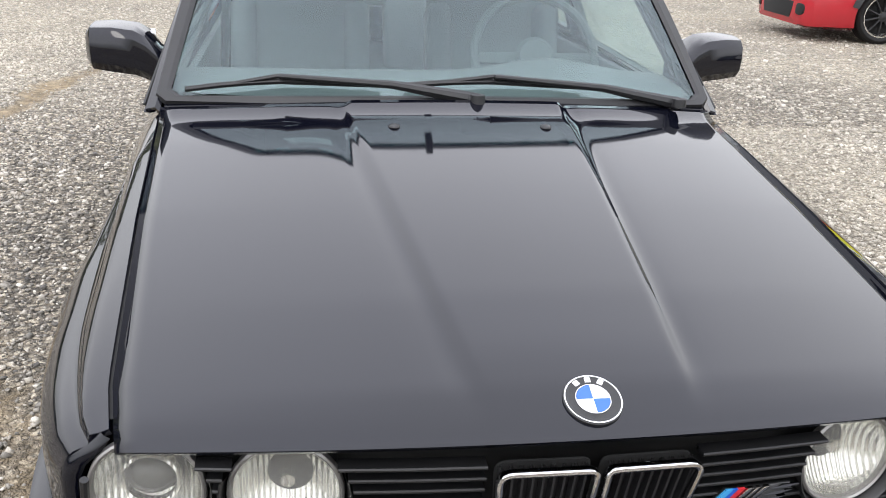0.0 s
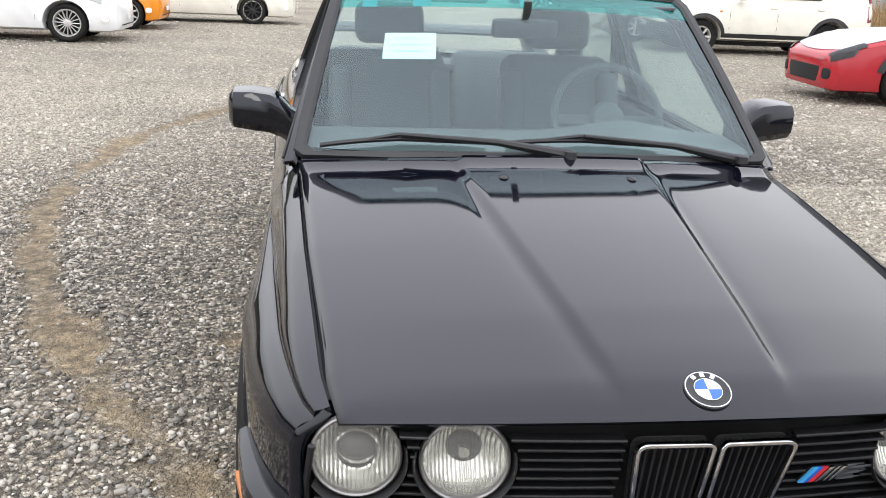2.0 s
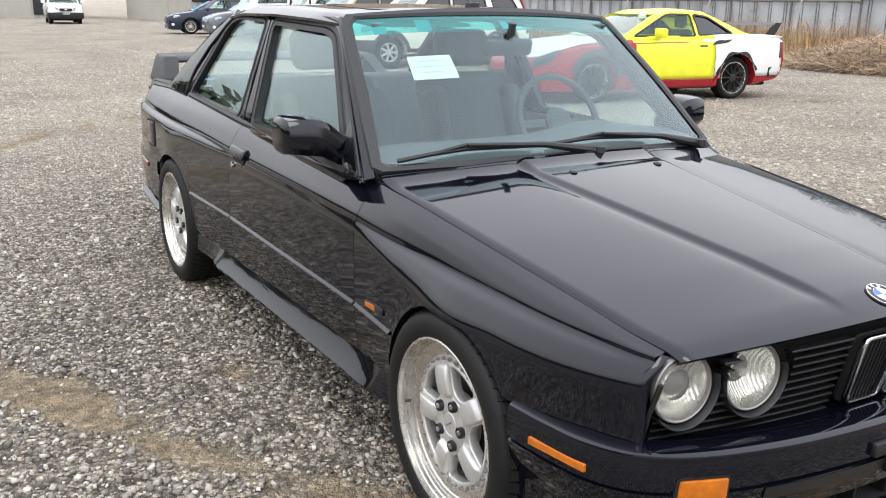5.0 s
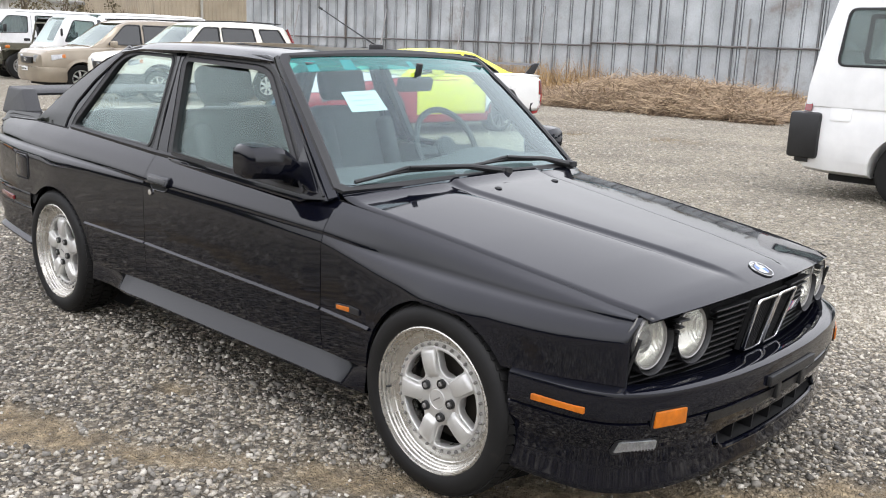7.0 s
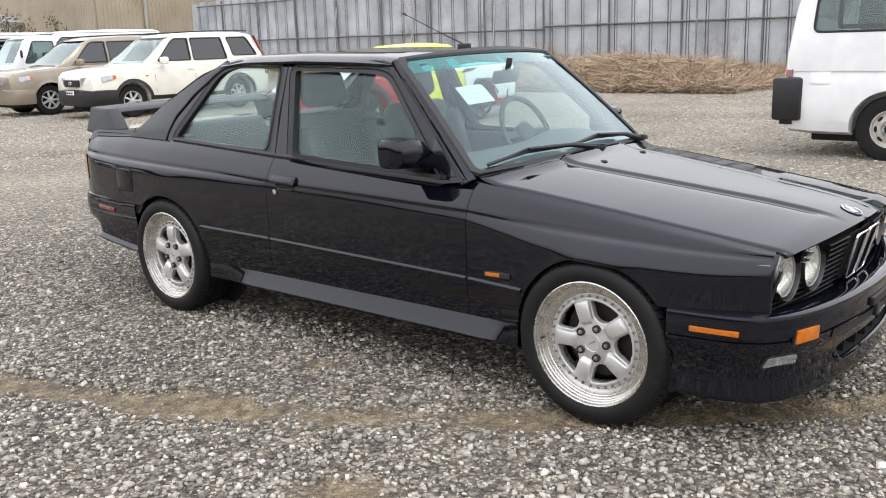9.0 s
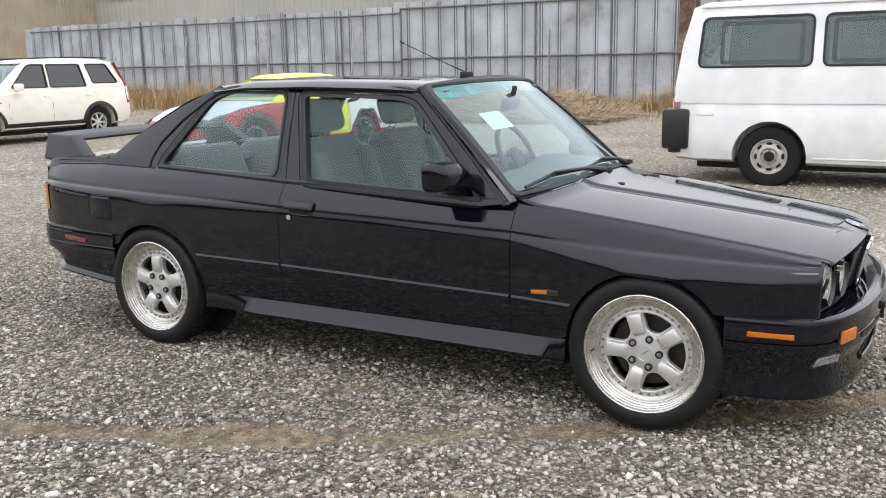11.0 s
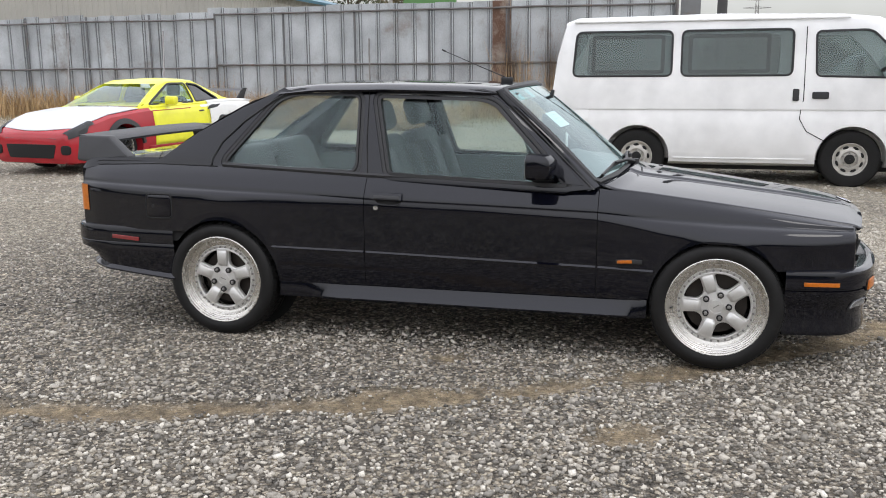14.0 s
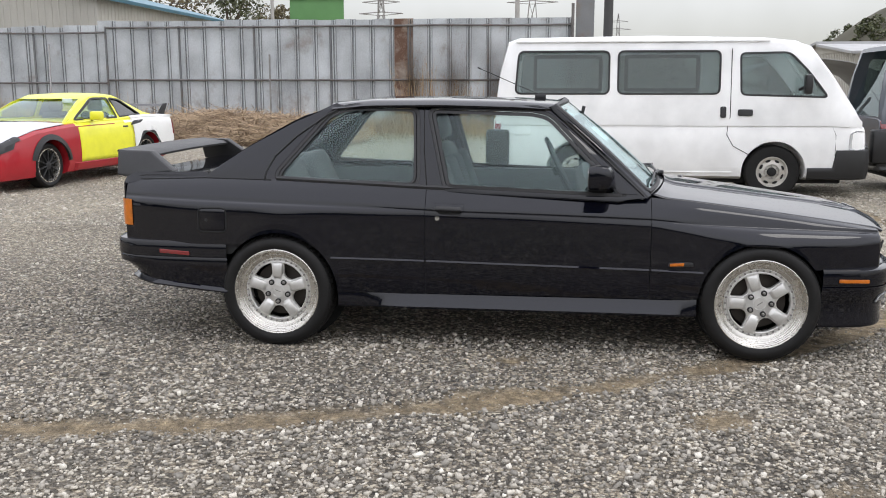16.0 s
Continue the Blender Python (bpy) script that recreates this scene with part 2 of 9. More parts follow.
def lathe(bm, prof, sides=48, axis="x", closed=False):
    """Turns a profile of (along, radius) round an axis."""
    rings = []
    for a, r in prof:
        ring = []
        for k in range(sides):
            c, s = r * math.cos(2 * math.pi * k / sides), r * math.sin(2 * math.pi * k / sides)
            ring.append((a, c, s) if axis == "x" else ((c, a, s) if axis == "y" else (c, s, a)))
        rings.append(ring)
    return grid(bm, rings, close_u=closed, close_v=True)


def rounded(poly, r, n=4):
    """A polygon with its corners rounded; r is one radius or one for each corner."""
    out, k = [], len(poly)
    for i in range(k):
        p, a, b = Vector(poly[i]), Vector(poly[i - 1]), Vector(poly[(i + 1) % k])
        ri = r[i] if isinstance(r, (list, tuple)) else r
        da, db = a - p, b - p
        ri = min(ri, da.length * 0.45, db.length * 0.45)
        s, e = p + da.normalized() * ri, p + db.normalized() * ri
        for j in range(n + 1):
            t = j / n
            out.append(tuple(s * (1 - t) ** 2 + p * 2 * t * (1 - t) + e * t ** 2))
    return out


def inset(poly, d):
    """A polygon moved inwards by d (outwards where d is negative)."""
    k = len(poly)
    area = sum(poly[i][0] * poly[(i + 1) % k][1] - poly[(i + 1) % k][0] * poly[i][1] for i in range(k))
    sgn, out = (1 if area > 0 else -1), []
    for i in range(k):
        p, a, b = Vector(poly[i]), Vector(poly[i - 1]), Vector(poly[(i + 1) % k])
        d1, d2 = (p - a).normalized(), (b - p).normalized()
        n1, n2 = Vector((-d1.y, d1.x)) * sgn, Vector((-d2.y, d2.x)) * sgn
        q = (n1 + n2)
        q = q / max(0.3, q.length_squared / 2) if q.length > 1e-6 else n1
        out.append((p.x + q.x * d, p.y + q.y * d))
    return out


def plate(bm, loops, thick, place, bevel=0.0):
    """A flat plate with holes: loops[0] is its outline, the rest are holes; place(u, v, h) puts each point in space."""
    cu = bpy.data.curves.new("plate", "CURVE")
    cu.dimensions, cu.fill_mode = "2D", "BOTH"
    cu.extrude = max(1e-4, thick / 2 - bevel)
    cu.bevel_depth, cu.bevel_resolution, cu.offset = bevel, 1, -bevel
    for lp in loops:
        sp = cu.splines.new("POLY")
        sp.points.add(len(lp) - 1)
        for q, (u, v) in zip(sp.points, lp):
            q.co = (u, v, 0, 1)
        sp.use_cyclic_u = True
    ob = bpy.data.objects.new("plate", cu)
    me = bpy.data.meshes.new_from_object(ob)
    tmp = bmesh.new()
    tmp.from_mesh(me)
    bmesh.ops.remove_doubles(tmp, verts=tmp.verts, dist=1e-5)
    for v in tmp.verts:
        v.co = place(v.co.x, v.co.y, v.co.z)
    tmp.to_mesh(me)
    tmp.free()
    bm.from_mesh(me)
    bpy.data.objects.remove(ob)
    bpy.data.curves.remove(cu)
    bpy.data.meshes.remove(me)


def ring_plate(bm, outer, width, thick, place, bevel=0.0):
    plate(bm, [outer, inset(outer, width)], thick, place, bevel)


def lerp(table, x):
    return float(np.interp(x, [a for a, _ in table], [b for _, b in table]))


def solid(ob, thick, offset=-1.0):
    s = ob.modifiers.new("thickness", "SOLIDIFY")
    s.thickness, s.offset = thick, offset
    e = ob.modifiers.new("edges", "EDGE_SPLIT")
    e.split_angle = radians(48)
    return ob


def strip(bm, u0, u1, zlo, zhi, place, n=28, h=0.0, nz=3):
    """A curved band between two heights, laid on a surface by place(u, v, h)."""
    grid(bm, [[place(u, zlo(u) + (zhi(u) - zlo(u)) * k / nz, h) for k in range(nz + 1)] for u in np.linspace(u0, u1, n)])

# ---- ground ----
TRACK = (4.30, 4.03, 6.48)      # a wheel track worn round in a circle: centre and radius
PATCHES = ((-2.55, 0.15, 0.42, 0.15, -0.75), (-1.74, 0.37, 0.26, 0.13, -0.9), (-0.95, 1.27, 0.16, 0.09, -1.0), (-2.9, 1.2, 0.2, 0.1, 0.4))


def bare(x, y):
    """How bare of gravel the ground is, 0 to 1."""
    d = abs(math.hypot(x - TRACK[0], y - TRACK[1]) - TRACK[2])
    n = noise.noise((x * 3.1, y * 3.1, 0.3)) * 0.05 + noise.noise((x * 11, y * 11, 2)) * 0.035
    b = max(0.0, min(1.0, (0.11 + n * 1.7 + noise.noise((x * 1.1, y * 1.1, 5)) * 0.07 - d) / 0.07))
    for px, py, a, c, turn in PATCHES:
        dx, dy = x - px, y - py
        u, v = dx * math.cos(turn) + dy * math.sin(turn), -dx * math.sin(turn) + dy * math.cos(turn)
        b = max(b, max(0.0, min(1.0, (1 + n * 6 - math.hypot(u / a, v / c)) * 1.6)))
    return b


def ground_z(x, y):
    dip = 0.017 * math.exp(-((x / 1.6) ** 2 + ((y - 0.1) / 1.5) ** 2) * 0.7) + 0.009 * math.exp(-((x / 1.6) ** 2 + ((y - 2.7) / 1.1) ** 2) * 0.7)
    return noise.noise((x * 0.35, y * 0.35, 7)) * 0.010 + noise.noise((x * 1.7, y * 1.7, 3)) * 0.005 - dip


def gravel_material():
    m, n, l, p = shader("gravel_ground")
    tc = n.new("ShaderNodeTexCoord")
    warp = n.new("ShaderNodeTexNoise")
    warp.inputs["Scale"].default_value = 30
    l.new(tc.outputs["Object"], warp.inputs["Vector"])
    shift = n.new("ShaderNodeVectorMath")
    shift.operation = "MULTIPLY_ADD"
    shift.inputs[1].default_value = (0.02, 0.02, 0.02)
    l.new(warp.outputs["Color"], shift.inputs[0])
    l.new(tc.outputs["Object"], shift.inputs[2])
    cells, fine = n.new("ShaderNodeTexVoronoi"), n.new("ShaderNodeTexVoronoi")
    cells.inputs["Scale"].default_value, fine.inputs["Scale"].default_value = 55, 140
    for c in (cells, fine):
        l.new(shift.outputs[0], c.inputs["Vector"])
    stone = n.new("ShaderNodeValToRGB")
    e = stone.color_ramp.elements
    e[0].position, e[0].color = 0.0, (0.085, 0.079, 0.069, 1)
    e[1].position, e[1].color = 1.0, (0.72, 0.67, 0.57, 1)
    for pos, col in ((0.35, (0.19, 0.175, 0.152, 1)), (0.7, (0.37, 0.335, 0.28, 1))):
        el = stone.color_ramp.elements.new(pos)
        el.color = col
    sep = n.new("ShaderNodeSeparateColor")
    l.new(cells.outputs["Color"], sep.inputs[0])
    l.new(sep.outputs[0], stone.inputs[0])
    # pale sandy zones and darker, wetter ones
    zones = n.new("ShaderNodeAttribute")
    zones.attribute_name = "zone"
    zsep = n.new("ShaderNodeSeparateColor")
    l.new(zones.outputs["Color"], zsep.inputs[0])
    sand = n.new("ShaderNodeMixRGB")
    sand.inputs[2].default_value = (0.58, 0.545, 0.465, 1)
    half = n.new("ShaderNodeMath")
    half.operation, half.inputs[1].default_value = "MULTIPLY", 0.60
    l.new(zsep.outputs[1], half.inputs[0])
    l.new(half.outputs[0], sand.inputs[0])
    l.new(stone.outputs[0], sand.inputs[1])
    gap = n.new("ShaderNodeValToRGB")
    gap.color_ramp.elements[0].position, gap.color_ramp.elements[0].color = 0.35, (1, 1, 1, 1)
    gap.color_ramp.elements[1].position, gap.color_ramp.elements[1].color = 0.75, (0.45, 0.42, 0.38, 1)
    l.new(cells.outputs["Distance"], gap.inputs[0])
    gaps = n.new("ShaderNodeMixRGB")
    gaps.blend_type, gaps.inputs[0].default_value = "MULTIPLY", 0.9
    l.new(sand.outputs[0], gaps.inputs[1])
    l.new(gap.outputs[0], gaps.inputs[2])
    earth_n = n.new("ShaderNodeTexNoise")
    earth_n.inputs["Scale"].default_value, earth_n.inputs["Detail"].default_value = 25, 8
    l.new(tc.outputs["Object"], earth_n.inputs["Vector"])
    earth = n.new("ShaderNodeValToRGB")
    earth.color_ramp.elements[0].position, earth.color_ramp.elements[0].color = 0.3, (0.19, 0.150, 0.098, 1)
    earth.color_ramp.elements[1].position, earth.color_ramp.elements[1].color = 0.75, (0.40, 0.325, 0.215, 1)
    l.new(earth_n.outputs["Fac"], earth.inputs[0])
    worn = n.new("ShaderNodeMixRGB")
    l.new(zsep.outputs[0], worn.inputs[0])
    l.new(gaps.outputs[0], worn.inputs[1])
    l.new(earth.outputs[0], worn.inputs[2])
    tone_n = n.new("ShaderNodeTexNoise")
    tone_n.inputs["Scale"].default_value, tone_n.inputs["Detail"].default_value = 0.7, 6
    l.new(tc.outputs["Object"], tone_n.inputs["Vector"])
    tone = n.new("ShaderNodeValToRGB")
    tone.color_ramp.elements[0].position, tone.color_ramp.elements[0].color = 0.3, (0.74, 0.73, 0.72, 1)
    tone.color_ramp.elements[1].position, tone.color_ramp.elements[1].color = 0.7, (1.12, 1.1, 1.06, 1)
    l.new(tone_n.outputs["Fac"], tone.inputs[0])
    toned = n.new("ShaderNodeMixRGB")
    toned.blend_type, toned.inputs[0].default_value = "MULTIPLY", 1
    l.new(worn.outputs[0], toned.inputs[1])
    l.new(tone.outputs[0], toned.inputs[2])
    clump_n = n.new("ShaderNodeTexNoise")
    clump_n.inputs["Scale"].default_value, clump_n.inputs["Detail"].default_value, clump_n.inputs["Roughness"].default_value = 13, 9, 0.8
    l.new(tc.outputs["Object"], clump_n.inputs["Vector"])
    clump = n.new("ShaderNodeValToRGB")
    clump.color_ramp.elements[0].position, clump.color_ramp.elements[0].color = 0.35, (0.42, 0.41, 0.40, 1)
    clump.color_ramp.elements[1].position, clump.color_ramp.elements[1].color = 0.65, (1.50, 1.47, 1.40, 1)
    l.new(clump_n.outputs["Fac"], clump.inputs[0])
    clumped = n.new("ShaderNodeMixRGB")
    clumped.blend_type, clumped.inputs[0].default_value = "MULTIPLY", 1
    l.new(toned.outputs[0], clumped.inputs[1])
    l.new(clump.outputs[0], clumped.inputs[2])
    l.new(clumped.outputs[0], p.inputs["Base Color"])
    p.inputs["Roughness"].default_value = 0.92
    h = n.new("ShaderNodeMath")
    h.operation, h.inputs[1].default_value = "MULTIPLY_ADD", 0.6
    l.new(fine.outputs["Distance"], h.inputs[0])
    l.new(cells.outputs["Distance"], h.inputs[2])
    b = n.new("ShaderNodeBump")
    b.invert = True
    b.inputs["Strength"].default_value, b.inputs["Distance"].default_value = 1.0, 0.024
    l.new(h.outputs[0], b.inputs["Height"])
    l.new(b.outputs[0], p.inputs["Normal"])
    return m


def pale(x, y):
    """The sandy, trodden part of the yard, 0 to 1."""
    d = max(0.0, math.hypot(x - 0.5, (y - 0.5) * 0.9) - 3.4) / 3.5
    d = min(d, max(0.0, (x * 0.45 + y - 0.9) / 2.2))
    if y < 4:
        d = max(d, max(0.0, (x - 0.9) / 1.6))
    return max(0.0, min(1.0, d + noise.noise((x * 0.5, y * 0.5, 9)) * 0.25))


def build_ground():
    xs = sorted({round(v, 4) for v in (*np.arange(-6.4, 4.0, 0.08), *np.arange(4, 30, 0.6), *np.arange(-16, -6.4, 0.5), -60, -30, 45, 80, 400, -400)})
    ys = sorted({round(v, 4) for v in (*np.arange(-3.2, 8, 0.08), *np.arange(8, 44, 0.6), *np.arange(-16, -3.2, 0.5), -60, -30, 70, 150, 500, -400)})
    X, Y = np.meshgrid(xs, ys)
    verts = [(x, y, ground_z(x, y) - 0.012 * bare(x, y) if abs(x) < 40 and abs(y) < 60 else 0) for x, y in zip(X.ravel(), Y.ravel())]
    nx, ny = len(xs), len(ys)
    faces = [(j * nx + i, j * nx + i + 1, (j + 1) * nx + i + 1, (j + 1) * nx + i) for j in range(ny - 1) for i in range(nx - 1)]
    me = bpy.data.meshes.new("ground")
    me.from_pydata(verts, [], faces)
    col = me.color_attributes.new("zone", "FLOAT_COLOR", "POINT")
    col.data.foreach_set("color", [c for x, y, _ in verts for c in (bare(x, y), pale(x, y), 0, 1)])
    for f in me.polygons:
        f.use_smooth = True
    me.materials.append(gravel_material())
    return tagged(new("ground", me), "grey gravel yard with a worn brown wheel track", "ground", kind="structure")


build_ground()


def stone_material():
    m, n, l, p = shader("loose_stones")
    geo = n.new("ShaderNodeNewGeometry")
    ramp = n.new("ShaderNodeValToRGB")
    e = ramp.color_ramp.elements
    e[0].position, e[0].color = 0.0, (0.060, 0.056, 0.050, 1)
    e[1].position, e[1].color = 1.0, (0.72, 0.68, 0.60, 1)
    for pos, col in ((0.25, (0.185, 0.172, 0.150, 1)), (0.52, (0.30, 0.277, 0.238, 1)), (0.78, (0.46, 0.42, 0.355, 1)), (0.92, (0.56, 0.52, 0.45, 1))):
        el = e.new(pos)
        el.color = col
    l.new(geo.outputs["Random Per Island"], ramp.inputs[0])
    tc = n.new("ShaderNodeTexCoord")
    grain = n.new("ShaderNodeTexNoise")
    grain.inputs["Scale"].default_value, grain.inputs["Detail"].default_value = 220, 4
    l.new(tc.outputs["Object"], grain.inputs["Vector"])
    g = n.new("ShaderNodeValToRGB")
    g.color_ramp.elements[0].position, g.color_ramp.elements[0].color = 0.3, (0.72, 0.72, 0.72, 1)
    g.color_ramp.elements[1].position, g.color_ramp.elements[1].color = 0.7, (1.15, 1.15, 1.15, 1)
    l.new(grain.outputs["Fac"], g.inputs[0])
    mul = n.new("ShaderNodeMixRGB")
    mul.blend_type, mul.inputs[0].default_value = "MULTIPLY", 1
    zone = n.new("ShaderNodeAttribute")
    zone.attribute_name = "pale"
    sandy = n.new("ShaderNodeMixRGB")
    sandy.inputs[2].default_value = (0.64, 0.585, 0.48, 1)
    l.new(zone.outputs["Fac"], sandy.inputs[0])
    l.new(ramp.outputs[0], sandy.inputs[1])
    l.new(sandy.outputs[0], mul.inputs[1])
    l.new(g.outputs[0], mul.inputs[2])
    l.new(mul.outputs[0], p.inputs["Base Color"])
    p.inputs["Roughness"].default_value = 0.8
    return m


def scatter_stones():
    """Loose stones over the ground along the walk, all in one mesh."""
    rng = np.random.default_rng(5)
    base = bmesh.new()
    bmesh.ops.create_cube(base, size=1.35)
    bmesh.ops.triangulate(base, faces=base.faces)
    bv = np.array([v.co for v in base.verts])
    bf = np.array([[v.index for v in f.verts] for f in base.faces])
    base.free()
    n = 345000
    x, y = rng.uniform(-6.2, 3.4, n), rng.uniform(-2.9, 10.5, n)
    way = np.array([(-0.4, -1.9), (-1.0, -1.8), (-2.3, -1.8), (-3.5, -1.5), (-4.3, -0.7), (-5.1, 0.2), (-5.5, 1.1)])
    seen = np.min([np.hypot(x - a, y - b) for a, b in way], axis=0)
    under = (x > -0.55) & (x < 0.6) & (y > 0.0) & (y < 3.2)
    chance = np.clip(1.12 - np.maximum(0, seen - 2.2) * 0.17, 0.06, 1) * np.where(under, 0.1, 1)
    chance *= np.where((x < -3.2) & (y < -1.9), 0.2, 1)
    keep = rng.random(n) < chance * 0.80
    x, y = x[keep], y[keep]
    n = len(x)
    bares = np.array([bare(a, b) for a, b in zip(x, y)])
    keep = rng.random(n) > bares * 0.86
    x, y, bares = x[keep], y[keep], bares[keep]
    n = len(x)
    out = np.clip((np.hypot(x - TRACK[0], y - TRACK[1]) - TRACK[2]) / 0.5, 0, 1)
    patch = np.array([noise.noise((a * 1.3, b * 1.3, 21)) for a, b in zip(x, y)])
    size = np.clip(rng.lognormal(math.log(0.0066), 0.40, n), 0.0034, 0.018) * np.where(bares > 0.5, 0.6, 1) * (1 + 0.12 * out + 0.22 * patch)
    z = np.array([ground_z(a, b) - 0.012 * bare(a, b) for a, b in zip(x, y)]) + size * 0.25
    shape = size[:, None] * np.stack([rng.uniform(0.8, 1.45, n), rng.uniform(0.7, 1.1, n), rng.uniform(0.45, 0.8, n)], 1)
    jitter = rng.uniform(0.62, 1.25, (n, len(bv), 3))
    v = bv[None] * jitter * shape[:, None]
    a, tilt = rng.uniform(0, 6.283, n), rng.normal(0, 0.5, n)
    ct, st = np.cos(tilt)[:, None], np.sin(tilt)[:, None]
    v = np.stack([v[..., 0] * ct - v[..., 2] * st, v[..., 1], v[..., 0] * st + v[..., 2] * ct], -1)
    ca, sa = np.cos(a)[:, None], np.sin(a)[:, None]
    v = np.stack([v[..., 0] * ca - v[..., 1] * sa, v[..., 0] * sa + v[..., 1] * ca, v[..., 2]], -1)
    v += np.stack([x, y, z], 1)[:, None]
    f = bf[None] + (np.arange(n) * len(bv))[:, None, None]
    me = bpy.data.meshes.new("gravel")
    nv, nf = n * len(bv), n * len(bf)
    me.vertices.add(nv)
    me.vertices.foreach_set("co", v.reshape(-1))
    me.loops.add(nf * 3)
    me.loops.foreach_set("vertex_index", f.reshape(-1).astype(np.int32))
    me.polygons.add(nf)
    me.polygons.foreach_set("loop_start", np.arange(0, nf * 3, 3, dtype=np.int32))
    me.update()
    me.validate()
    tint = np.array([0.55 * pale(p, q) for p, q in zip(x, y)]) + 0.10 * out + 0.10 * np.clip(patch * 2, 0, 1)
    tone = me.attributes.new("pale", "FLOAT", "POINT")
    tone.data.foreach_set("value", np.repeat(tint, len(bv)).astype(np.float32))
    me.materials.append(stone_material())
    tagged(new("gravel", me), "loose grey and pale crushed stones lying on the yard", "gravel", kind="stuff")


def scatter_far():
    """Coarser loose stones farther out over the yard."""
    rng = np.random.default_rng(17)
    base = bmesh.new()
    bmesh.ops.create_cube(base, size=1.35)
    bmesh.ops.triangulate(base, faces=base.faces)
    bv = np.array([v.co for v in base.verts])
    bf = np.array([[v.index for v in f.verts] for f in base.faces])
    base.free()
    n = 60000
    x, y = 3.2 + 15 * rng.random(n) ** 1.5, rng.uniform(-3.5, 24, n)
    west = rng.random(n) < 0.2
    x = np.where(west, rng.uniform(-6, 3.2, n), x)
    y = np.where(west, rng.uniform(9, 20, n), y)
    size = np.clip(rng.lognormal(math.log(0.012), 0.35, n), 0.006, 0.03)
    v = bv[None] * rng.uniform(0.62, 1.25, (n, len(bv), 3)) * (size[:, None] * np.array([1.1, 1.0, 0.65]))[:, None]
    a = rng.uniform(0, 6.283, n)
    ca, sa = np.cos(a)[:, None], np.sin(a)[:, None]
    v = np.stack([v[..., 0] * ca - v[..., 1] * sa, v[..., 0] * sa + v[..., 1] * ca, v[..., 2]], -1)
    v += np.stack([x, y, size * 0.2 + np.array([ground_z(p, q) for p, q in zip(x, y)])], 1)[:, None]
    f = bf[None] + (np.arange(n) * len(bv))[:, None, None]
    me = bpy.data.meshes.new("far_gravel")
    nv, nf = n * len(bv), n * len(bf)
    me.vertices.add(nv)
    me.vertices.foreach_set("co", v.reshape(-1))
    me.loops.add(nf * 3)
    me.loops.foreach_set("vertex_index", f.reshape(-1).astype(np.int32))
    me.polygons.add(nf)
    me.polygons.foreach_set("loop_start", np.arange(0, nf * 3, 3, dtype=np.int32))
    me.update()
    tone = me.attributes.new("pale", "FLOAT", "POINT")
    tone.data.foreach_set("value", np.repeat(np.full(n, 0.35), len(bv)).astype(np.float32))
    me.materials.append(bpy.data.materials["loose_stones"])
    tagged(new("far_gravel", me), "coarse pale stones strewn over the farther yard", "gravel", kind="stuff")


scatter_stones()
scatter_far()

# ---- fence ----
M_FENCE = mat("galvanised_sheet", (0.425, 0.448, 0.462), 0.6, 0.15, 0.34, 0.9, 26, dirt=(0.21, 0.17, 0.135), dirt_at=0.64)
M_RUSTSHEET = mat("rust_streaked_sheet", (0.34, 0.29, 0.245), 0.7, 0.1, 0.35, 1.6, 30, dirt=(0.13, 0.07, 0.045), dirt_at=0.50)
# darker steel, also for the strips that draw shade along the ribs
M_DARKGALV = mat("dark_galvanised", (0.15, 0.155, 0.16), 0.6, 0.1, 0.2, 1.5, 30, dirt=(0.15, 0.11, 0.08), dirt_at=0.62)
M_RUST = mat("rusty_pipe", (0.15, 0.142, 0.136), 0.7, 0.2, 0.3, 3, 60, dirt=(0.14, 0.075, 0.045), dirt_at=0.66)
FX = 22.4


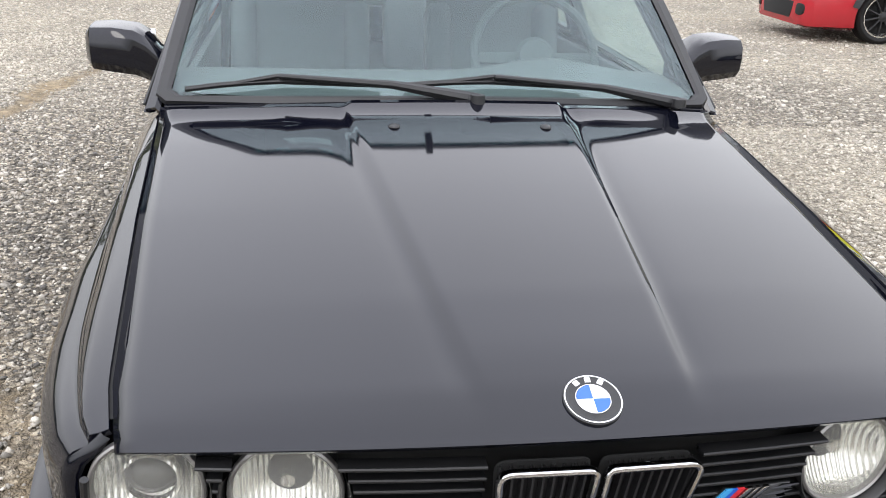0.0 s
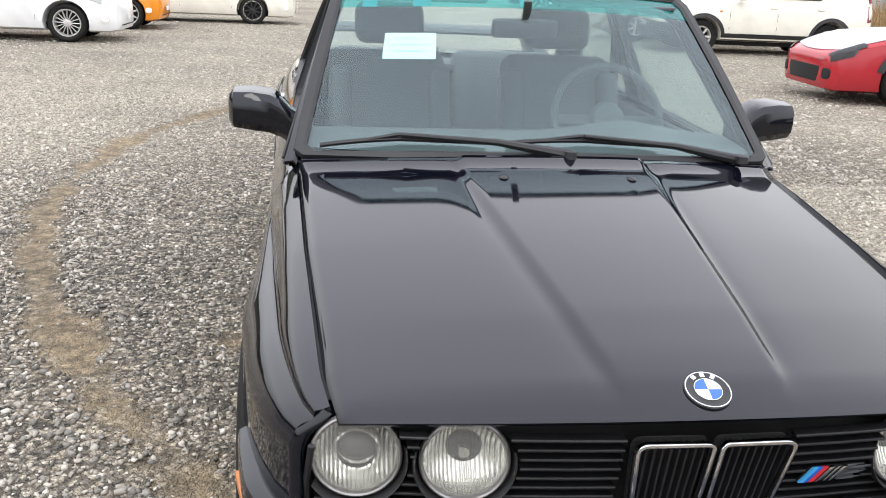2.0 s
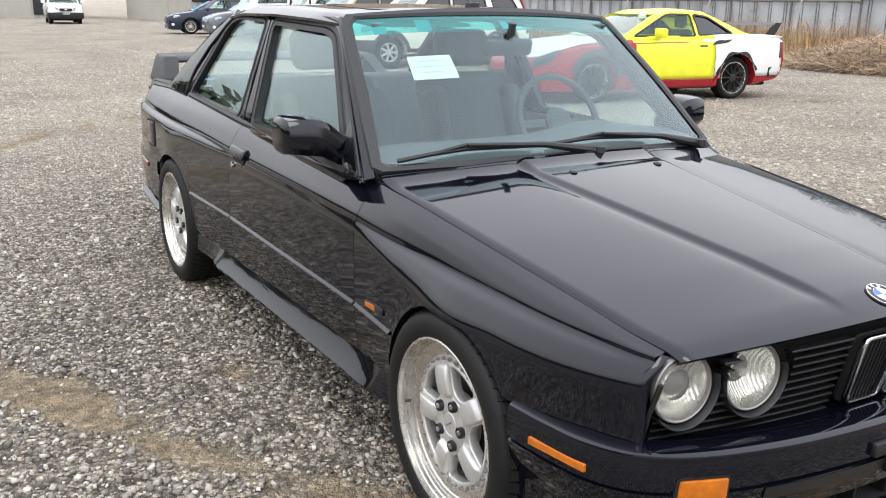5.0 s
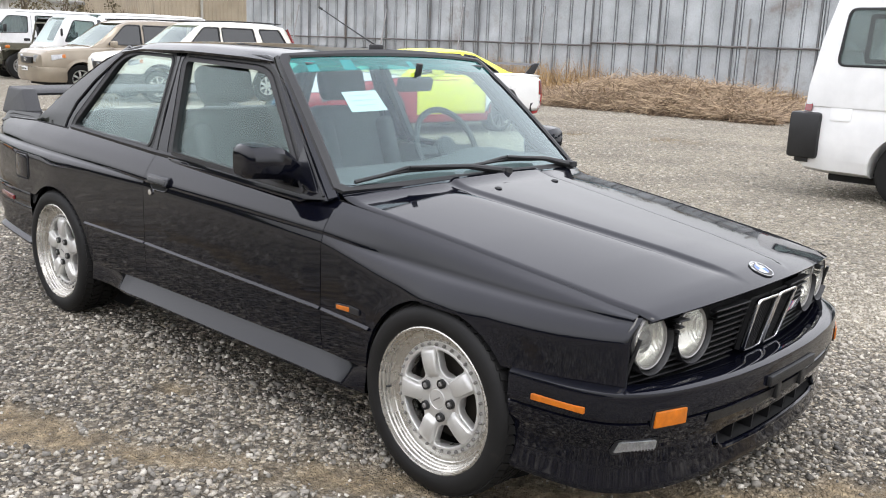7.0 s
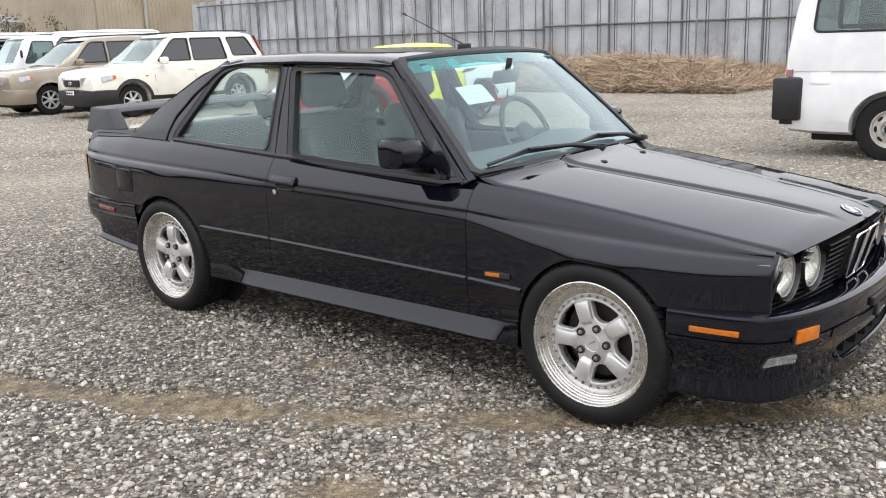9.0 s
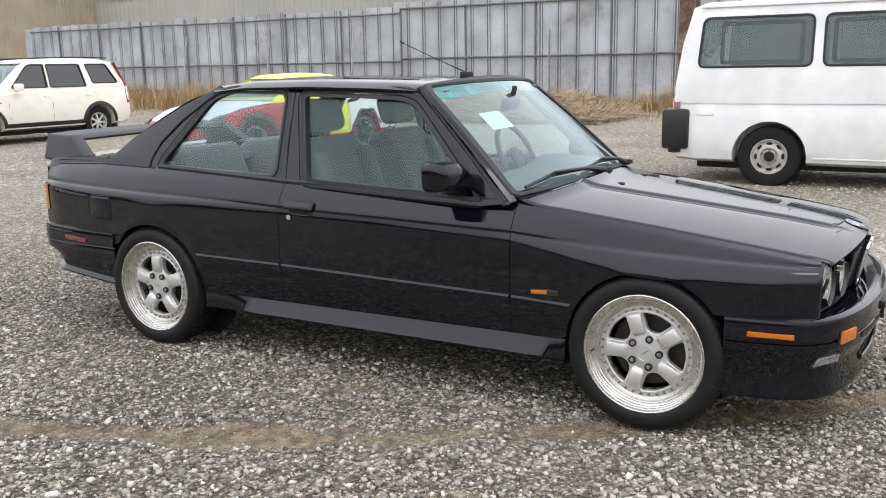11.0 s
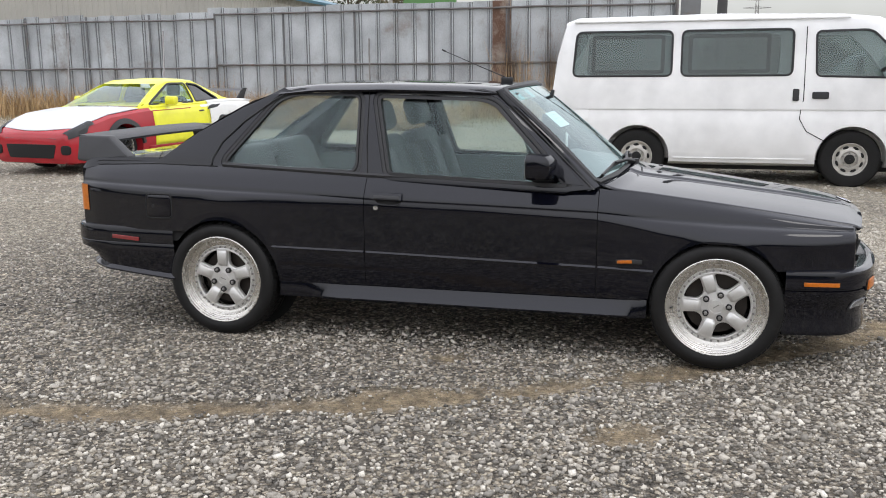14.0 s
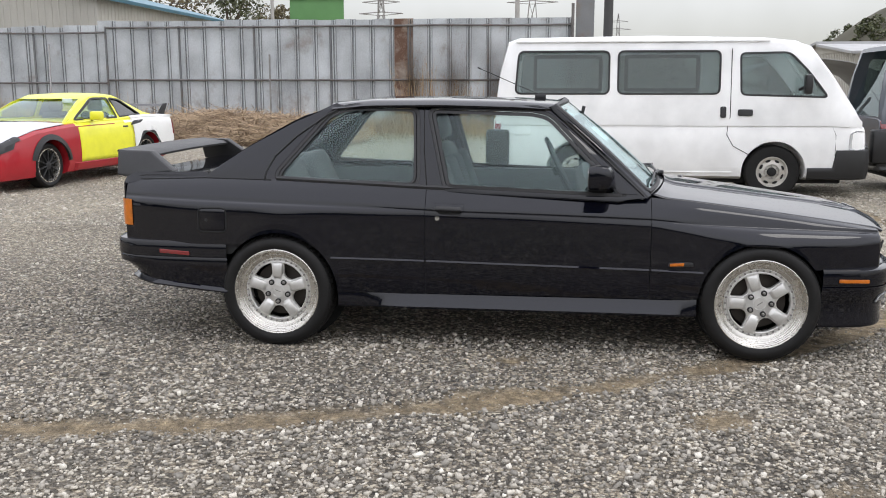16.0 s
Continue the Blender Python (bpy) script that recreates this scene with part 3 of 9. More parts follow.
def fence():
    ob = root("fence")
    tagged(ob, "tall fence of weathered galvanised steel sheets on pipe rails", "fence", kind="structure")
    rng = random.Random(3)
    y = 0.55
    n = 0
    while y < 34.2:
        w = 0.60
        top = 3.50 if y < 15.2 else 3.36
        dx = rng.uniform(-0.006, 0.006) + (0.0 if y < 15.2 else 0.05)
        bm = bmesh.new()
        prof = [(0.0, 0.0), (0.028, 0.0), (0.034, -0.050), (0.060, -0.050), (0.066, 0.0), (0.110, 0.0), (0.116, -0.050), (0.142, -0.050), (0.148, 0.0), (0.36, -0.008), (w + 0.01, 0.0)]
        grid(bm, [[(FX + dx + px, y + py, z) for py, px in prof] for z in (0.02, 1.2, 2.4, top)])
        sheet = part("sheet", bm, M_RUSTSHEET if 5.1 < y < 5.6 else M_FENCE, ob, sharp=20)
        solid(sheet, 0.003)
        # added dark strips stand in for shadow, overlap and dirt along the folds
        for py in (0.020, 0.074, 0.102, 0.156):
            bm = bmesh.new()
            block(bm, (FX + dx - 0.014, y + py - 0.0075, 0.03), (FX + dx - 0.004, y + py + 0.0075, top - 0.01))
            part("rib_shade_strip", bm, M_DARKGALV, sheet)
        sheet.rotation_euler = (radians(rng.uniform(-0.12, 0.12)), 0, 0)
        y += w
        n += 1
    for y0, y1, zs in ((0.5, 15.25, (1.66, 3.30)), (15.3, 34.2, (1.58, 3.15))):
        for z in zs:
            for k in range(int((y1 - y0) / 3)):
                a, b = y0 + k * (y1 - y0) / int((y1 - y0) / 3), y0 + (k + 1) * (y1 - y0) / int((y1 - y0) / 3)
                bm = bmesh.new()
                tube(bm, [(FX - 0.075, a, z + rng.uniform(-0.012, 0.012)), (FX - 0.08, (a + b) / 2, z + rng.uniform(-0.02, 0.02)), (FX - 0.075, b, z + rng.uniform(-0.012, 0.012))], 0.030, 8)
                part("rail", bm, M_RUST, ob)
    for yy in np.arange(0.6, 34, 2.45):
        bm = bmesh.new()
        tube(bm, [(FX - 0.03, yy, 0), (FX - 0.03, yy, 3.34)], 0.036, 8)
        part("post", bm, M_DARKGALV, ob)
    for yy, hgt in ((9.9, 2.45), (17.2, 2.8), (20.9, 2.8), (25.0, 2.7), (30.6, 2.9)):
        bm = bmesh.new()
        tube(bm, [(FX - 1.1 if yy > 12 else FX - 0.12, yy - (0.5 if yy > 12 else 0.0), 0.05), (FX - 0.10, yy, hgt)], 0.028, 8)
        part("brace", bm, M_STEEL, ob, "bare pipe brace")
    bm = bmesh.new()
    for k in range(3):
        prof = [(0.0, 0.0), (0.03, -0.04), (0.07, -0.04), (0.10, 0.0), (0.27, 0.0)]
    rows = [[(FX + 0.3 + k * 0.10, 0.42 - k * 0.14, z) for k in range(5)] for z in (0, 2.0, 4.35)]
    grid(bm, rows)
    solid(part("end_sheet", bm, M_DARKGALV, ob, "taller end sheet"), 0.01)
    bm = bmesh.new()
    tube(bm, [(FX - 0.1, 0.5, 0), (FX - 0.1, 0.52, 3.9)], 0.045, 8)
    part("end_post", bm, M_RUST, ob)


fence()


def leaf_material(name, a, b):
    m, n, l, p = shader(name)
    geo, ramp = n.new("ShaderNodeNewGeometry"), n.new("ShaderNodeValToRGB")
    ramp.color_ramp.elements[0].color, ramp.color_ramp.elements[1].color = (*a, 1), (*b, 1)
    l.new(geo.outputs["Random Per Island"], ramp.inputs[0])
    l.new(ramp.outputs[0], p.inputs["Base Color"])
    p.inputs["Roughness"].default_value = 0.7
    return m


# ---- dry weeds, brushwood heap ----
def stalks(name, label, n, where, height, lean, width, cols, seed, category):
    """Thin dry stalks, each a bent blade of three faces, in one mesh."""
    rng = np.random.default_rng(seed)
    verts, faces = [], []
    for _ in range(n):
        x, y, z0, hgt, ang, ln = where(rng)
        h = hgt * rng.uniform(*height)
        dx, dy = math.cos(ang), math.sin(ang)
        w = width * rng.uniform(0.6, 1.4)
        bend = ln * rng.uniform(*lean)
        base = len(verts)
        for t in (0, 0.35, 0.7, 1):
            ox, oy, oz = dx * bend * h * t * t, dy * bend * h * t * t, h * t * math.sqrt(max(0.05, 1 - (bend * t) ** 2 * 0.5))
            ww = w * (1 - 0.8 * t)
            verts += [(x + ox - dy * ww, y + oy + dx * ww, z0 + oz), (x + ox + dy * ww, y + oy - dx * ww, z0 + oz)]
        for k in range(3):
            a = base + 2 * k
            faces.append((a, a + 1, a + 3, a + 2))
    me = bpy.data.meshes.new(name)
    me.from_pydata(verts, [], faces)
    m, nn, l, p = shader(name + "_stalk")
    geo, ramp = nn.new("ShaderNodeNewGeometry"), nn.new("ShaderNodeValToRGB")
    ramp.color_ramp.elements[0].color, ramp.color_ramp.elements[1].color = (*cols[0], 1), (*cols[1], 1)
    l.new(geo.outputs["Random Per Island"], ramp.inputs[0])
    l.new(ramp.outputs[0], p.inputs["Base Color"])
    p.inputs["Roughness"].default_value = 0.85
    me.materials.append(m)
    return tagged(new(name, me), label, category, kind="stuff")


def weeds_at(rng):
    y = rng.uniform(1.0, 34)
    dense = 0.55 + 0.45 * noise.noise((y * 0.6, 0, 0))
    if y > 15:
        dense += 0.35
    if y > 12.5:
        dense += 0.25
    x = FX - 0.15 - abs(rng.normal(0, 0.55 if y < 12.5 else 1.0))
    return x, y, 0, max(0.2, 0.25 + 0.75 * dense), rng.uniform(0, 6.28), 1


stalks("dry_weeds", "dry straw-coloured weeds along the foot of the fence", 17000, weeds_at, (0.30, 1.05), (0.1, 1.0), 0.008, ((0.24, 0.14, 0.065), (0.54, 0.38, 0.19)), 4, "weeds")


def tall_weeds_at(rng):
    c = rng.choice([0, 1, 2, 3])
    y = (5.1, 4.0, 2.7, 14.9)[c] + rng.normal(0, 0.35)
    return FX - 0.2 - abs(rng.normal(0, 0.3)), y, 0, (2.4, 2.0, 1.7, 1.4)[c], rng.uniform(0, 6.28), 0.7


stalks("tall_weeds", "tall dry brown weeds and vines against the fence", 420, tall_weeds_at, (0.4, 1.0), (0.1, 0.5), 0.010, ((0.26, 0.17, 0.10), (0.50, 0.36, 0.21)), 9, "weeds")


def vine_at(rng):
    c = rng.integers(0, 3)
    return FX - 0.09 - rng.uniform(0, 0.05), (5.3, 4.0, 2.8)[c] + rng.normal(0, 0.14), 0.6, 2.7, rng.choice([1.57, -1.57]), 0.25


stalks("dead_vines", "dead brown vines clinging to the fence", 420, vine_at, (0.3, 1.05), (0.1, 0.9), 0.010, ((0.16, 0.10, 0.065), (0.34, 0.22, 0.14)), 12, "vines")


def turf_at(rng):
    y = rng.uniform(2, 33)
    x = FX - 0.4 - abs(rng.normal(0, 2.0))
    return x, y, 0, 0.10, rng.uniform(0, 6.28), 1


stalks("dry_turf", "thin patches of dry grass at the yard's edge", 12000, turf_at, (0.4, 1.3), (0.2, 0.9), 0.010, ((0.20, 0.15, 0.08), (0.38, 0.31, 0.18)), 5, "grass")


def heap_h(x, y):
    a, b = (y - 9.6) / 3.6, (x - 17.6) / 2.0
    return max(0.0, 0.74 * (1 - a * a) * max(0.0, 1 - b * b) + 0.16 * noise.noise((x * 1.1, y * 1.1, 0)) + 0.10 * noise.noise((x * 3, y * 3, 4)))


def heap():
    bm = bmesh.new()
    grid(bm, [[(x, y, heap_h(x, y) * 0.86 - 0.05 + 0.06 * noise.noise((x * 4, y * 4, 1))) for x in np.linspace(15.4, 19.8, 26)] for y in np.linspace(5.8, 13.4, 40)])
    soil = mat("heap_core", (0.13, 0.09, 0.06), 0.95, var=0.4, scale=3, fine=40, bump=0.6, bump_scale=20)
    ob = part("brush_pile", bm, soil)
    tagged(ob, "low heap of cut dry brushwood in front of the fence", "brush pile", kind="stuff")

    def at(rng):
        while True:
            x, y = rng.uniform(15.5, 19.7), rng.uniform(5.9, 13.3)
            h = heap_h(x, y)
            if h > 0.06:
                return x, y, h * rng.uniform(0.55, 0.95) - 0.05, 0.55, rng.uniform(0, 6.28), 1
    rng = np.random.default_rng(8)
    verts, faces = [], []
    for _ in range(20000):
        x, y, z, _, a, _ = at(rng)
        ln, up, w = rng.uniform(0.10, 0.50), rng.normal(0.04, 0.30), rng.uniform(0.003, 0.007)
        mid = (x, y, z + 0.10)
        d = (math.cos(a) * ln, math.sin(a) * ln, up * ln)
        q = len(verts)
        for t in (-1, 0, 1):
            c = [m_ + k * t + (rng.normal(0, 0.06) if t == 0 else 0) for m_, k in zip(mid, d)]
            verts += [(c[0] - math.sin(a) * w, c[1] + math.cos(a) * w, c[2]), (c[0] + math.sin(a) * w, c[1] - math.cos(a) * w, c[2]), (c[0], c[1], c[2] + w * 1.6)]
        for k in (0, 3):
            for e, f in ((0, 1), (1, 2), (2, 0)):
                faces.append((q + k + e, q + k + f, q + k + 3 + f, q + k + 3 + e))
    me = bpy.data.meshes.new("loose_brush")
    me.from_pydata(verts, [], faces)
    me.materials.append(leaf_material("dry_twig", (0.10, 0.062, 0.038), (0.52, 0.39, 0.25)))
    loose = new("loose_brush", me)
    loose.parent = ob
    loose["kind"] = "stuff"


heap()


# ---- buildings behind the fence ----
M_CORR = mat("tan_corrugated_sheet", (0.38, 0.32, 0.235), 0.6, 0.1, 0.15, 0.8, 20, dirt=(0.25, 0.18, 0.11), dirt_at=0.68)
M_CREAMWALL = mat("cream_siding", (0.40, 0.385, 0.34), 0.7, 0, 0.08, 0.6, 20)
M_TEALROOF = mat("teal_roof_sheet", (0.06, 0.16, 0.22), 0.5, 0.1, 0.15, 1)
M_BLUEROOF = mat("bright_blue_roof", (0.12, 0.38, 0.66), 0.5, 0.0, 0.1, 1)
M_GREYROOF = mat("grey_roof_sheet", (0.36, 0.36, 0.36), 0.6, 0.1, 0.15, 1)
M_CONC = mat("concrete_pole", (0.34, 0.33, 0.31), 0.8, 0, 0.15, 2)
M_DARKPOLE = mat("dark_pole", (0.05, 0.05, 0.05), 0.7, 0, 0.15, 2)
M_GREEN = mat("green_board", (0.09, 0.22, 0.07), 0.6, 0, 0.12, 1)
M_GLASSDARK = mat("dark_window", (0.03, 0.035, 0.04), 0.15, 0, 0.1)
M_WIRE = mat("wire", (0.05, 0.05, 0.05), 0.6)


def ribbed_wall(parent, p0, p1, z0, z1, material, pitch=0.25, depth=0.03, name="wall"):
    """A wall of ribbed sheet from p0 to p1 in plan; its ribs stand towards the left of that way."""
    a, b = Vector(p0), Vector(p1)
    d = (b - a).normalized()
    nrm = Vector((d.y, -d.x))
    L, t, pts = (b - a).length, 0.0, []
    while t < L:
        for f, o in ((0, 0), (0.45, 0), (0.55, 1), (0.9, 1)):
            q = a + d * min(L, t + f * pitch) + nrm * o * depth
            pts.append(q)
        t += pitch
    bm = bmesh.new()
    grid(bm, [[(q.x, q.y, z) for q in pts] for z in (z0, (z0 + z1) / 2, z1)])
    w = part(name, bm, material, parent, sharp=20)
    solid(w, 0.15, 1.0)
    return w


def shed(name, label, x0, x1, y0, y1, eave, ridge, wall_mat, roof_mat, along="y", overhang=0.4, pitch=0.3, windows=()):
    """A gabled shed; along says which way its ridge runs."""
    ob = root(name)
    tagged(ob, label, "building")
    for p, q in (((x0, y1), (x0, y0)), ((x0, y0), (x1, y0)), ((x1, y0), (x1, y1)), ((x1, y1), (x0, y1))):
        ribbed_wall(ob, p, q, 0, eave, wall_mat, pitch)
    xm, ym = (x0 + x1) / 2, (y0 + y1) / 2
    ends = (y0, y1) if along == "y" else (x0, x1)
    for e in ends:
        bm = bmesh.new()
        tri = [(x0, e, eave), (x1, e, eave), (xm, e, ridge)] if along == "y" else [(e, y0, eave), (e, y1, eave), (e, ym, ridge)]
        bm.faces.new([bm.verts.new(q) for q in tri])
        solid(part("gable", bm, wall_mat, ob), 0.1, 0)
    for s in (-1, 1):
        bm = bmesh.new()
        o = overhang
        if along == "y":
            e = x0 - o if s < 0 else x1 + o
            ze = eave - o * (ridge - eave) / ((x1 - x0) / 2)
            rows = [[(xm, y, ridge), (e, y, ze)] for y in np.linspace(y0 - o, y1 + o, int((y1 - y0) / 1.0))]
        else:
            e = y0 - o if s < 0 else y1 + o
            ze = eave - o * (ridge - eave) / ((y1 - y0) / 2)
            rows = [[(x, ym, ridge), (x, e, ze)] for x in np.linspace(x0 - o, x1 + o, int((x1 - x0) / 1.0))]
        grid(bm, rows)
        solid(part("roof", bm, roof_mat, ob), 0.14, 1.0)
    for lo, hi in windows:
        bm = bmesh.new()
        block(bm, lo, hi, 0.01)
        win = part("window", bm, M_GLASSDARK, ob)
    return ob


tan_shed = shed("tan_shed", "tan corrugated steel shed beyond the parked cars", 19.8, 34, 38.5, 54, 6.2, 7.6, M_CORR, M_GREYROOF, "x", pitch=0.22)
bm = bmesh.new()
tube(bm, [(21.6, 38.35, 3.9), (22.3, 38.35, 3.9), (22.3, 38.35, 2.2)], 0.07, 8)
part("down_pipe", bm, M_CREAMWALL, tan_shed, "pale bent pipe on the wall")
shed("blue_roofed_house", "low house under a bright blue sheet roof", 12.5, 21, 56, 68, 3.1, 5.6, M_CREAMWALL, M_BLUEROOF, "x", windows=(((14, 55.9, 1.2), (16, 56.1, 2.4)), ((17.5, 55.9, 1.2), (19.5, 56.1, 2.4))))
shed("white_shed", "pale shed behind bare shrubs", 15.5, 19.5, 46, 54, 3.0, 3.8, M_WHITE, M_GREYROOF, "x")
shed("warehouse", "cream warehouse with a teal roof edge behind the fence", 29.5, 47, 19.3, 52, 5.0, 9.0, M_CREAMWALL, M_TEALROOF, "x")
shed("far_hall", "long pale hall at the far end of the yard", -4, 9, 66, 76, 3.4, 4.6, M_CREAMWALL, M_GREYROOF, "x", windows=(((-2, 65.9, 0.4), (0.2, 66.1, 2.6)), ((6.0, 65.9, 0.2), (8.6, 66.1, 2.8))))
shed("grey_roofed_house", "low house under a long grey roof beyond the vans", 44, 56, -26, -14.5, 3.35, 3.95, M_CREAMWALL, M_GREYROOF, "y", windows=(((43.9, -24, 1.4), (44.1, -21, 2.8)), ((43.9, -19, 1.4), (44.1, -16, 2.8))))


def billboard():
    ob = root("billboard")
    tagged(ob, "weathered green board on posts beyond the fence", "sign")
    bm = bmesh.new()
    block(bm, (43.9, 12.5, 4.2), (44.1, 15.5, 6.2), 0.03)
    part("board", bm, M_GREEN, ob)
    bm = bmesh.new()
    block(bm, (43.8, 12.3, 6.2), (44.15, 15.7, 6.38), 0.02)
    part("top_rail", bm, M_CREAMWALL, ob)
    for y in (12.6, 15.4):
        bm = bmesh.new()
        tube(bm, [(44.2, y, 0), (44.2, y, 6.2)], 0.07, 8)
        part("post", bm, M_CREAMWALL, ob)


billboard()


def pole(name, label, x, y, hgt, r, material, arms=()):
    ob = root(name, pose(x, y, 0))
    tagged(ob, label, "pole")
    bm = bmesh.new()
    tube(bm, [(0, 0, 0), (0, 0, hgt * 0.5), (0, 0, hgt)], [r, r * 0.85, r * 0.7], 12)
    part("shaft", bm, material, ob)
    for z, w in arms:
        bm = bmesh.new()
        block(bm, (-0.05, -w, z), (0.05, w, z + 0.1), 0.01)
        arm = part("crossarm", bm, M_STEEL, ob)
        for s in (-0.9, -0.4, 0.4, 0.9):
            bm = bmesh.new()
            tube(bm, [(0, s * w, z + 0.1), (0, s * w, z + 0.28)], 0.05, 8)
            part("insulator", bm, M_WHITE, arm)


pole("dark_pole", "dark round utility pole behind the white van", 30.2, -0.99, 10.5, 0.20, M_DARKPOLE)
pole("utility_pole", "grey concrete utility pole with crossarms", 60, 21.5, 11, 0.16, M_CONC, ((9.2, 0.9), (8.2, 0.9)))
pole("utility_pole", "grey concrete utility pole with crossarms", 41, 2.9, 10, 0.14, M_CONC, ((8.6, 0.8),))
pole("utility_pole", "grey concrete utility pole with crossarms", 52, 33.0, 11, 0.15, M_CONC, ((9.5, 0.9), (7.4, 0.7)))
for k, (a, b, za, zb) in enumerate((((60, 21.5), (41, 2.9), 9.3, 8.7), ((60, 21.5), (41, 2.9), 8.3, 7.2), ((52, 33), (60, 21.5), 9.6, 9.3), ((52, 33), (60, 21.5), 7.5, 8.3), ((41, 2.9), (52, -40), 8.7, 9.5), ((41, 2.9), (52, -40), 7.2, 8.0))):
    bm = bmesh.new()
    tube(bm, [(a[0] + (b[0] - a[0]) * t, a[1] + (b[1] - a[1]) * t, za + (zb - za) * t - 0.7 * 4 * t * (1 - t)) for t in np.linspace(0, 1, 14)], 0.018, 5)
    tagged(part("overhead_wire", bm, M_WIRE), "thin black overhead wire between poles", "wire", "overhead wires")


def pylon(x, y, hgt, w):
    ob = root("pylon", pose(x, y, 0))
    tagged(ob, "distant lattice power pylon", "pylon")
    bm = bmesh.new()
    lv = [(0, w), (hgt * 0.4, w * 0.55), (hgt * 0.7, w * 0.25), (hgt * 0.85, w * 0.2), (hgt, 0.2)]
    for (z0, a), (z1, b) in zip(lv[:-1], lv[1:]):
        cs = [(-1, -1), (1, -1), (1, 1), (-1, 1)]
        for k in range(4):
            p, q = cs[k], cs[(k + 1) % 4]
            tube(bm, [(p[0] * a, p[1] * a, z0), (p[0] * b, p[1] * b, z1)], 0.14, 4)
            tube(bm, [(p[0] * a, p[1] * a, z0), (q[0] * b, q[1] * b, z1)], 0.09, 4)
            tube(bm, [(q[0] * a, q[1] * a, z0), (p[0] * b, p[1] * b, z1)], 0.09, 4)
    part("lattice", bm, M_STEEL, ob)
    for z, l in ((hgt * 0.7, hgt * 0.2), (hgt * 0.8, hgt * 0.17), (hgt * 0.9, hgt * 0.13)):
        bm = bmesh.new()
        tube(bm, [(0, -l, z), (0, 0, z + 0.5), (0, l, z)], 0.16, 4)
        tube(bm, [(0, -l, z), (0, 0, z - 0.6), (0, l, z)], 0.1, 4)
        part("crossarm", bm, M_STEEL, ob)


pylon(270, 53, 34, 3.4)
pylon(300, 8, 42, 4)
pylon(560, -38, 46, 4)


# ---- trees, shrubs and hills ----
M_BARK = mat("bark", (0.10, 0.075, 0.055), 0.9, var=0.3, scale=8, bump=0.5, bump_scale=60)


M_LEAF = leaf_material("evergreen_leaves", (0.025, 0.032, 0.012), (0.10, 0.11, 0.045))
M_BROWNLEAF = leaf_material("winter_leaves", (0.07, 0.055, 0.03), (0.19, 0.16, 0.085))


def leaf_cloud(clumps, n, size, seed):
    """Small leaves round many clump centres."""
    rng = np.random.default_rng(seed)
    verts, faces = [], []
    for _ in range(n):
        cx, cy, cz, r = clumps[rng.integers(0, len(clumps))]
        d = rng.normal(0, 1, 3)
        d = d / np.linalg.norm(d) * r * rng.uniform(0.35, 1.0) ** 0.6
        u = rng.normal(0, 1, 3)
        u /= np.linalg.norm(u)
        v = np.cross(u, rng.normal(0, 1, 3))
        v /= np.linalg.norm(v)
        s = size * rng.uniform(0.6, 1.4)
        c = np.array((cx, cy, cz)) + d
        b = len(verts)
        verts += [tuple(c - u * s), tuple(c + v * s * 0.45), tuple(c + u * s), tuple(c - v * s * 0.45)]
        faces.append((b, b + 1, b + 2, b + 3))
    bm = bmesh.new()
    me = bpy.data.meshes.new("leaves")
    me.from_pydata(verts, [], faces)
    bm.from_mesh(me)
    bpy.data.meshes.remove(me)
    return bm


def tree(x, y, hgt, spread, seed, leaf, label, n=2600, size=0.16, low=0.3):
    rng = random.Random(seed)
    ob = root("tree", pose(x, y, 0))
    tagged(ob, label, "tree")
    bm = bmesh.new()
    tube(bm, [(0, 0, 0), (rng.uniform(-0.2, 0.2), rng.uniform(-0.2, 0.2), hgt * 0.4), (rng.uniform(-0.4, 0.4), 0, hgt * 0.85)], [hgt * 0.03, hgt * 0.02, hgt * 0.006], 8)
    clumps = []
    for k in range(11):
        a, z = rng.uniform(0, 6.28), hgt * rng.uniform(low, 0.9)
        reach = spread * rng.uniform(0.4, 1.0) * (1.1 - z / hgt * 0.6)
        tip = (math.cos(a) * reach, math.sin(a) * reach, z + hgt * rng.uniform(0.05, 0.15))
        tube(bm, [(0, 0, z * 0.8), (tip[0] * 0.5, tip[1] * 0.5, z * 0.95), tip], [hgt * 0.012, hgt * 0.008, hgt * 0.003], 5)
        for q in range(3):
            clumps.append((tip[0] + rng.uniform(-1, 1) * spread * 0.25, tip[1] + rng.uniform(-1, 1) * spread * 0.25, tip[2] + rng.uniform(-0.6, 0.6) * spread * 0.3, spread * rng.uniform(0.16, 0.34)))
    part("trunk", bm, M_BARK, ob)
    part("crown", leaf_cloud(clumps, n, size, seed), leaf, ob)


for k, (x, y, hgt, sp) in enumerate(((58, 37, 10.5, 4.5), (62, 31, 10, 4.6), (66, 27, 9, 4.0), (72, 24.5, 8, 3.0))):
    tree(x, y, hgt, sp, 20 + k, M_BROWNLEAF if k % 2 else M_LEAF, "leafy tree in dull winter green beyond the fence")
for k, (x, y, hgt, sp) in enumerate(((52, -12.6, 3.0, 1.3), (50, -14.6, 2.6, 1.3), (58, -13.2, 3.4, 1.5))):
    tree(x, y, hgt, sp, 40 + k, M_BROWNLEAF if k < 2 else M_LEAF, "scrubby tree beyond the vans", 1500, 0.14, 0.15)
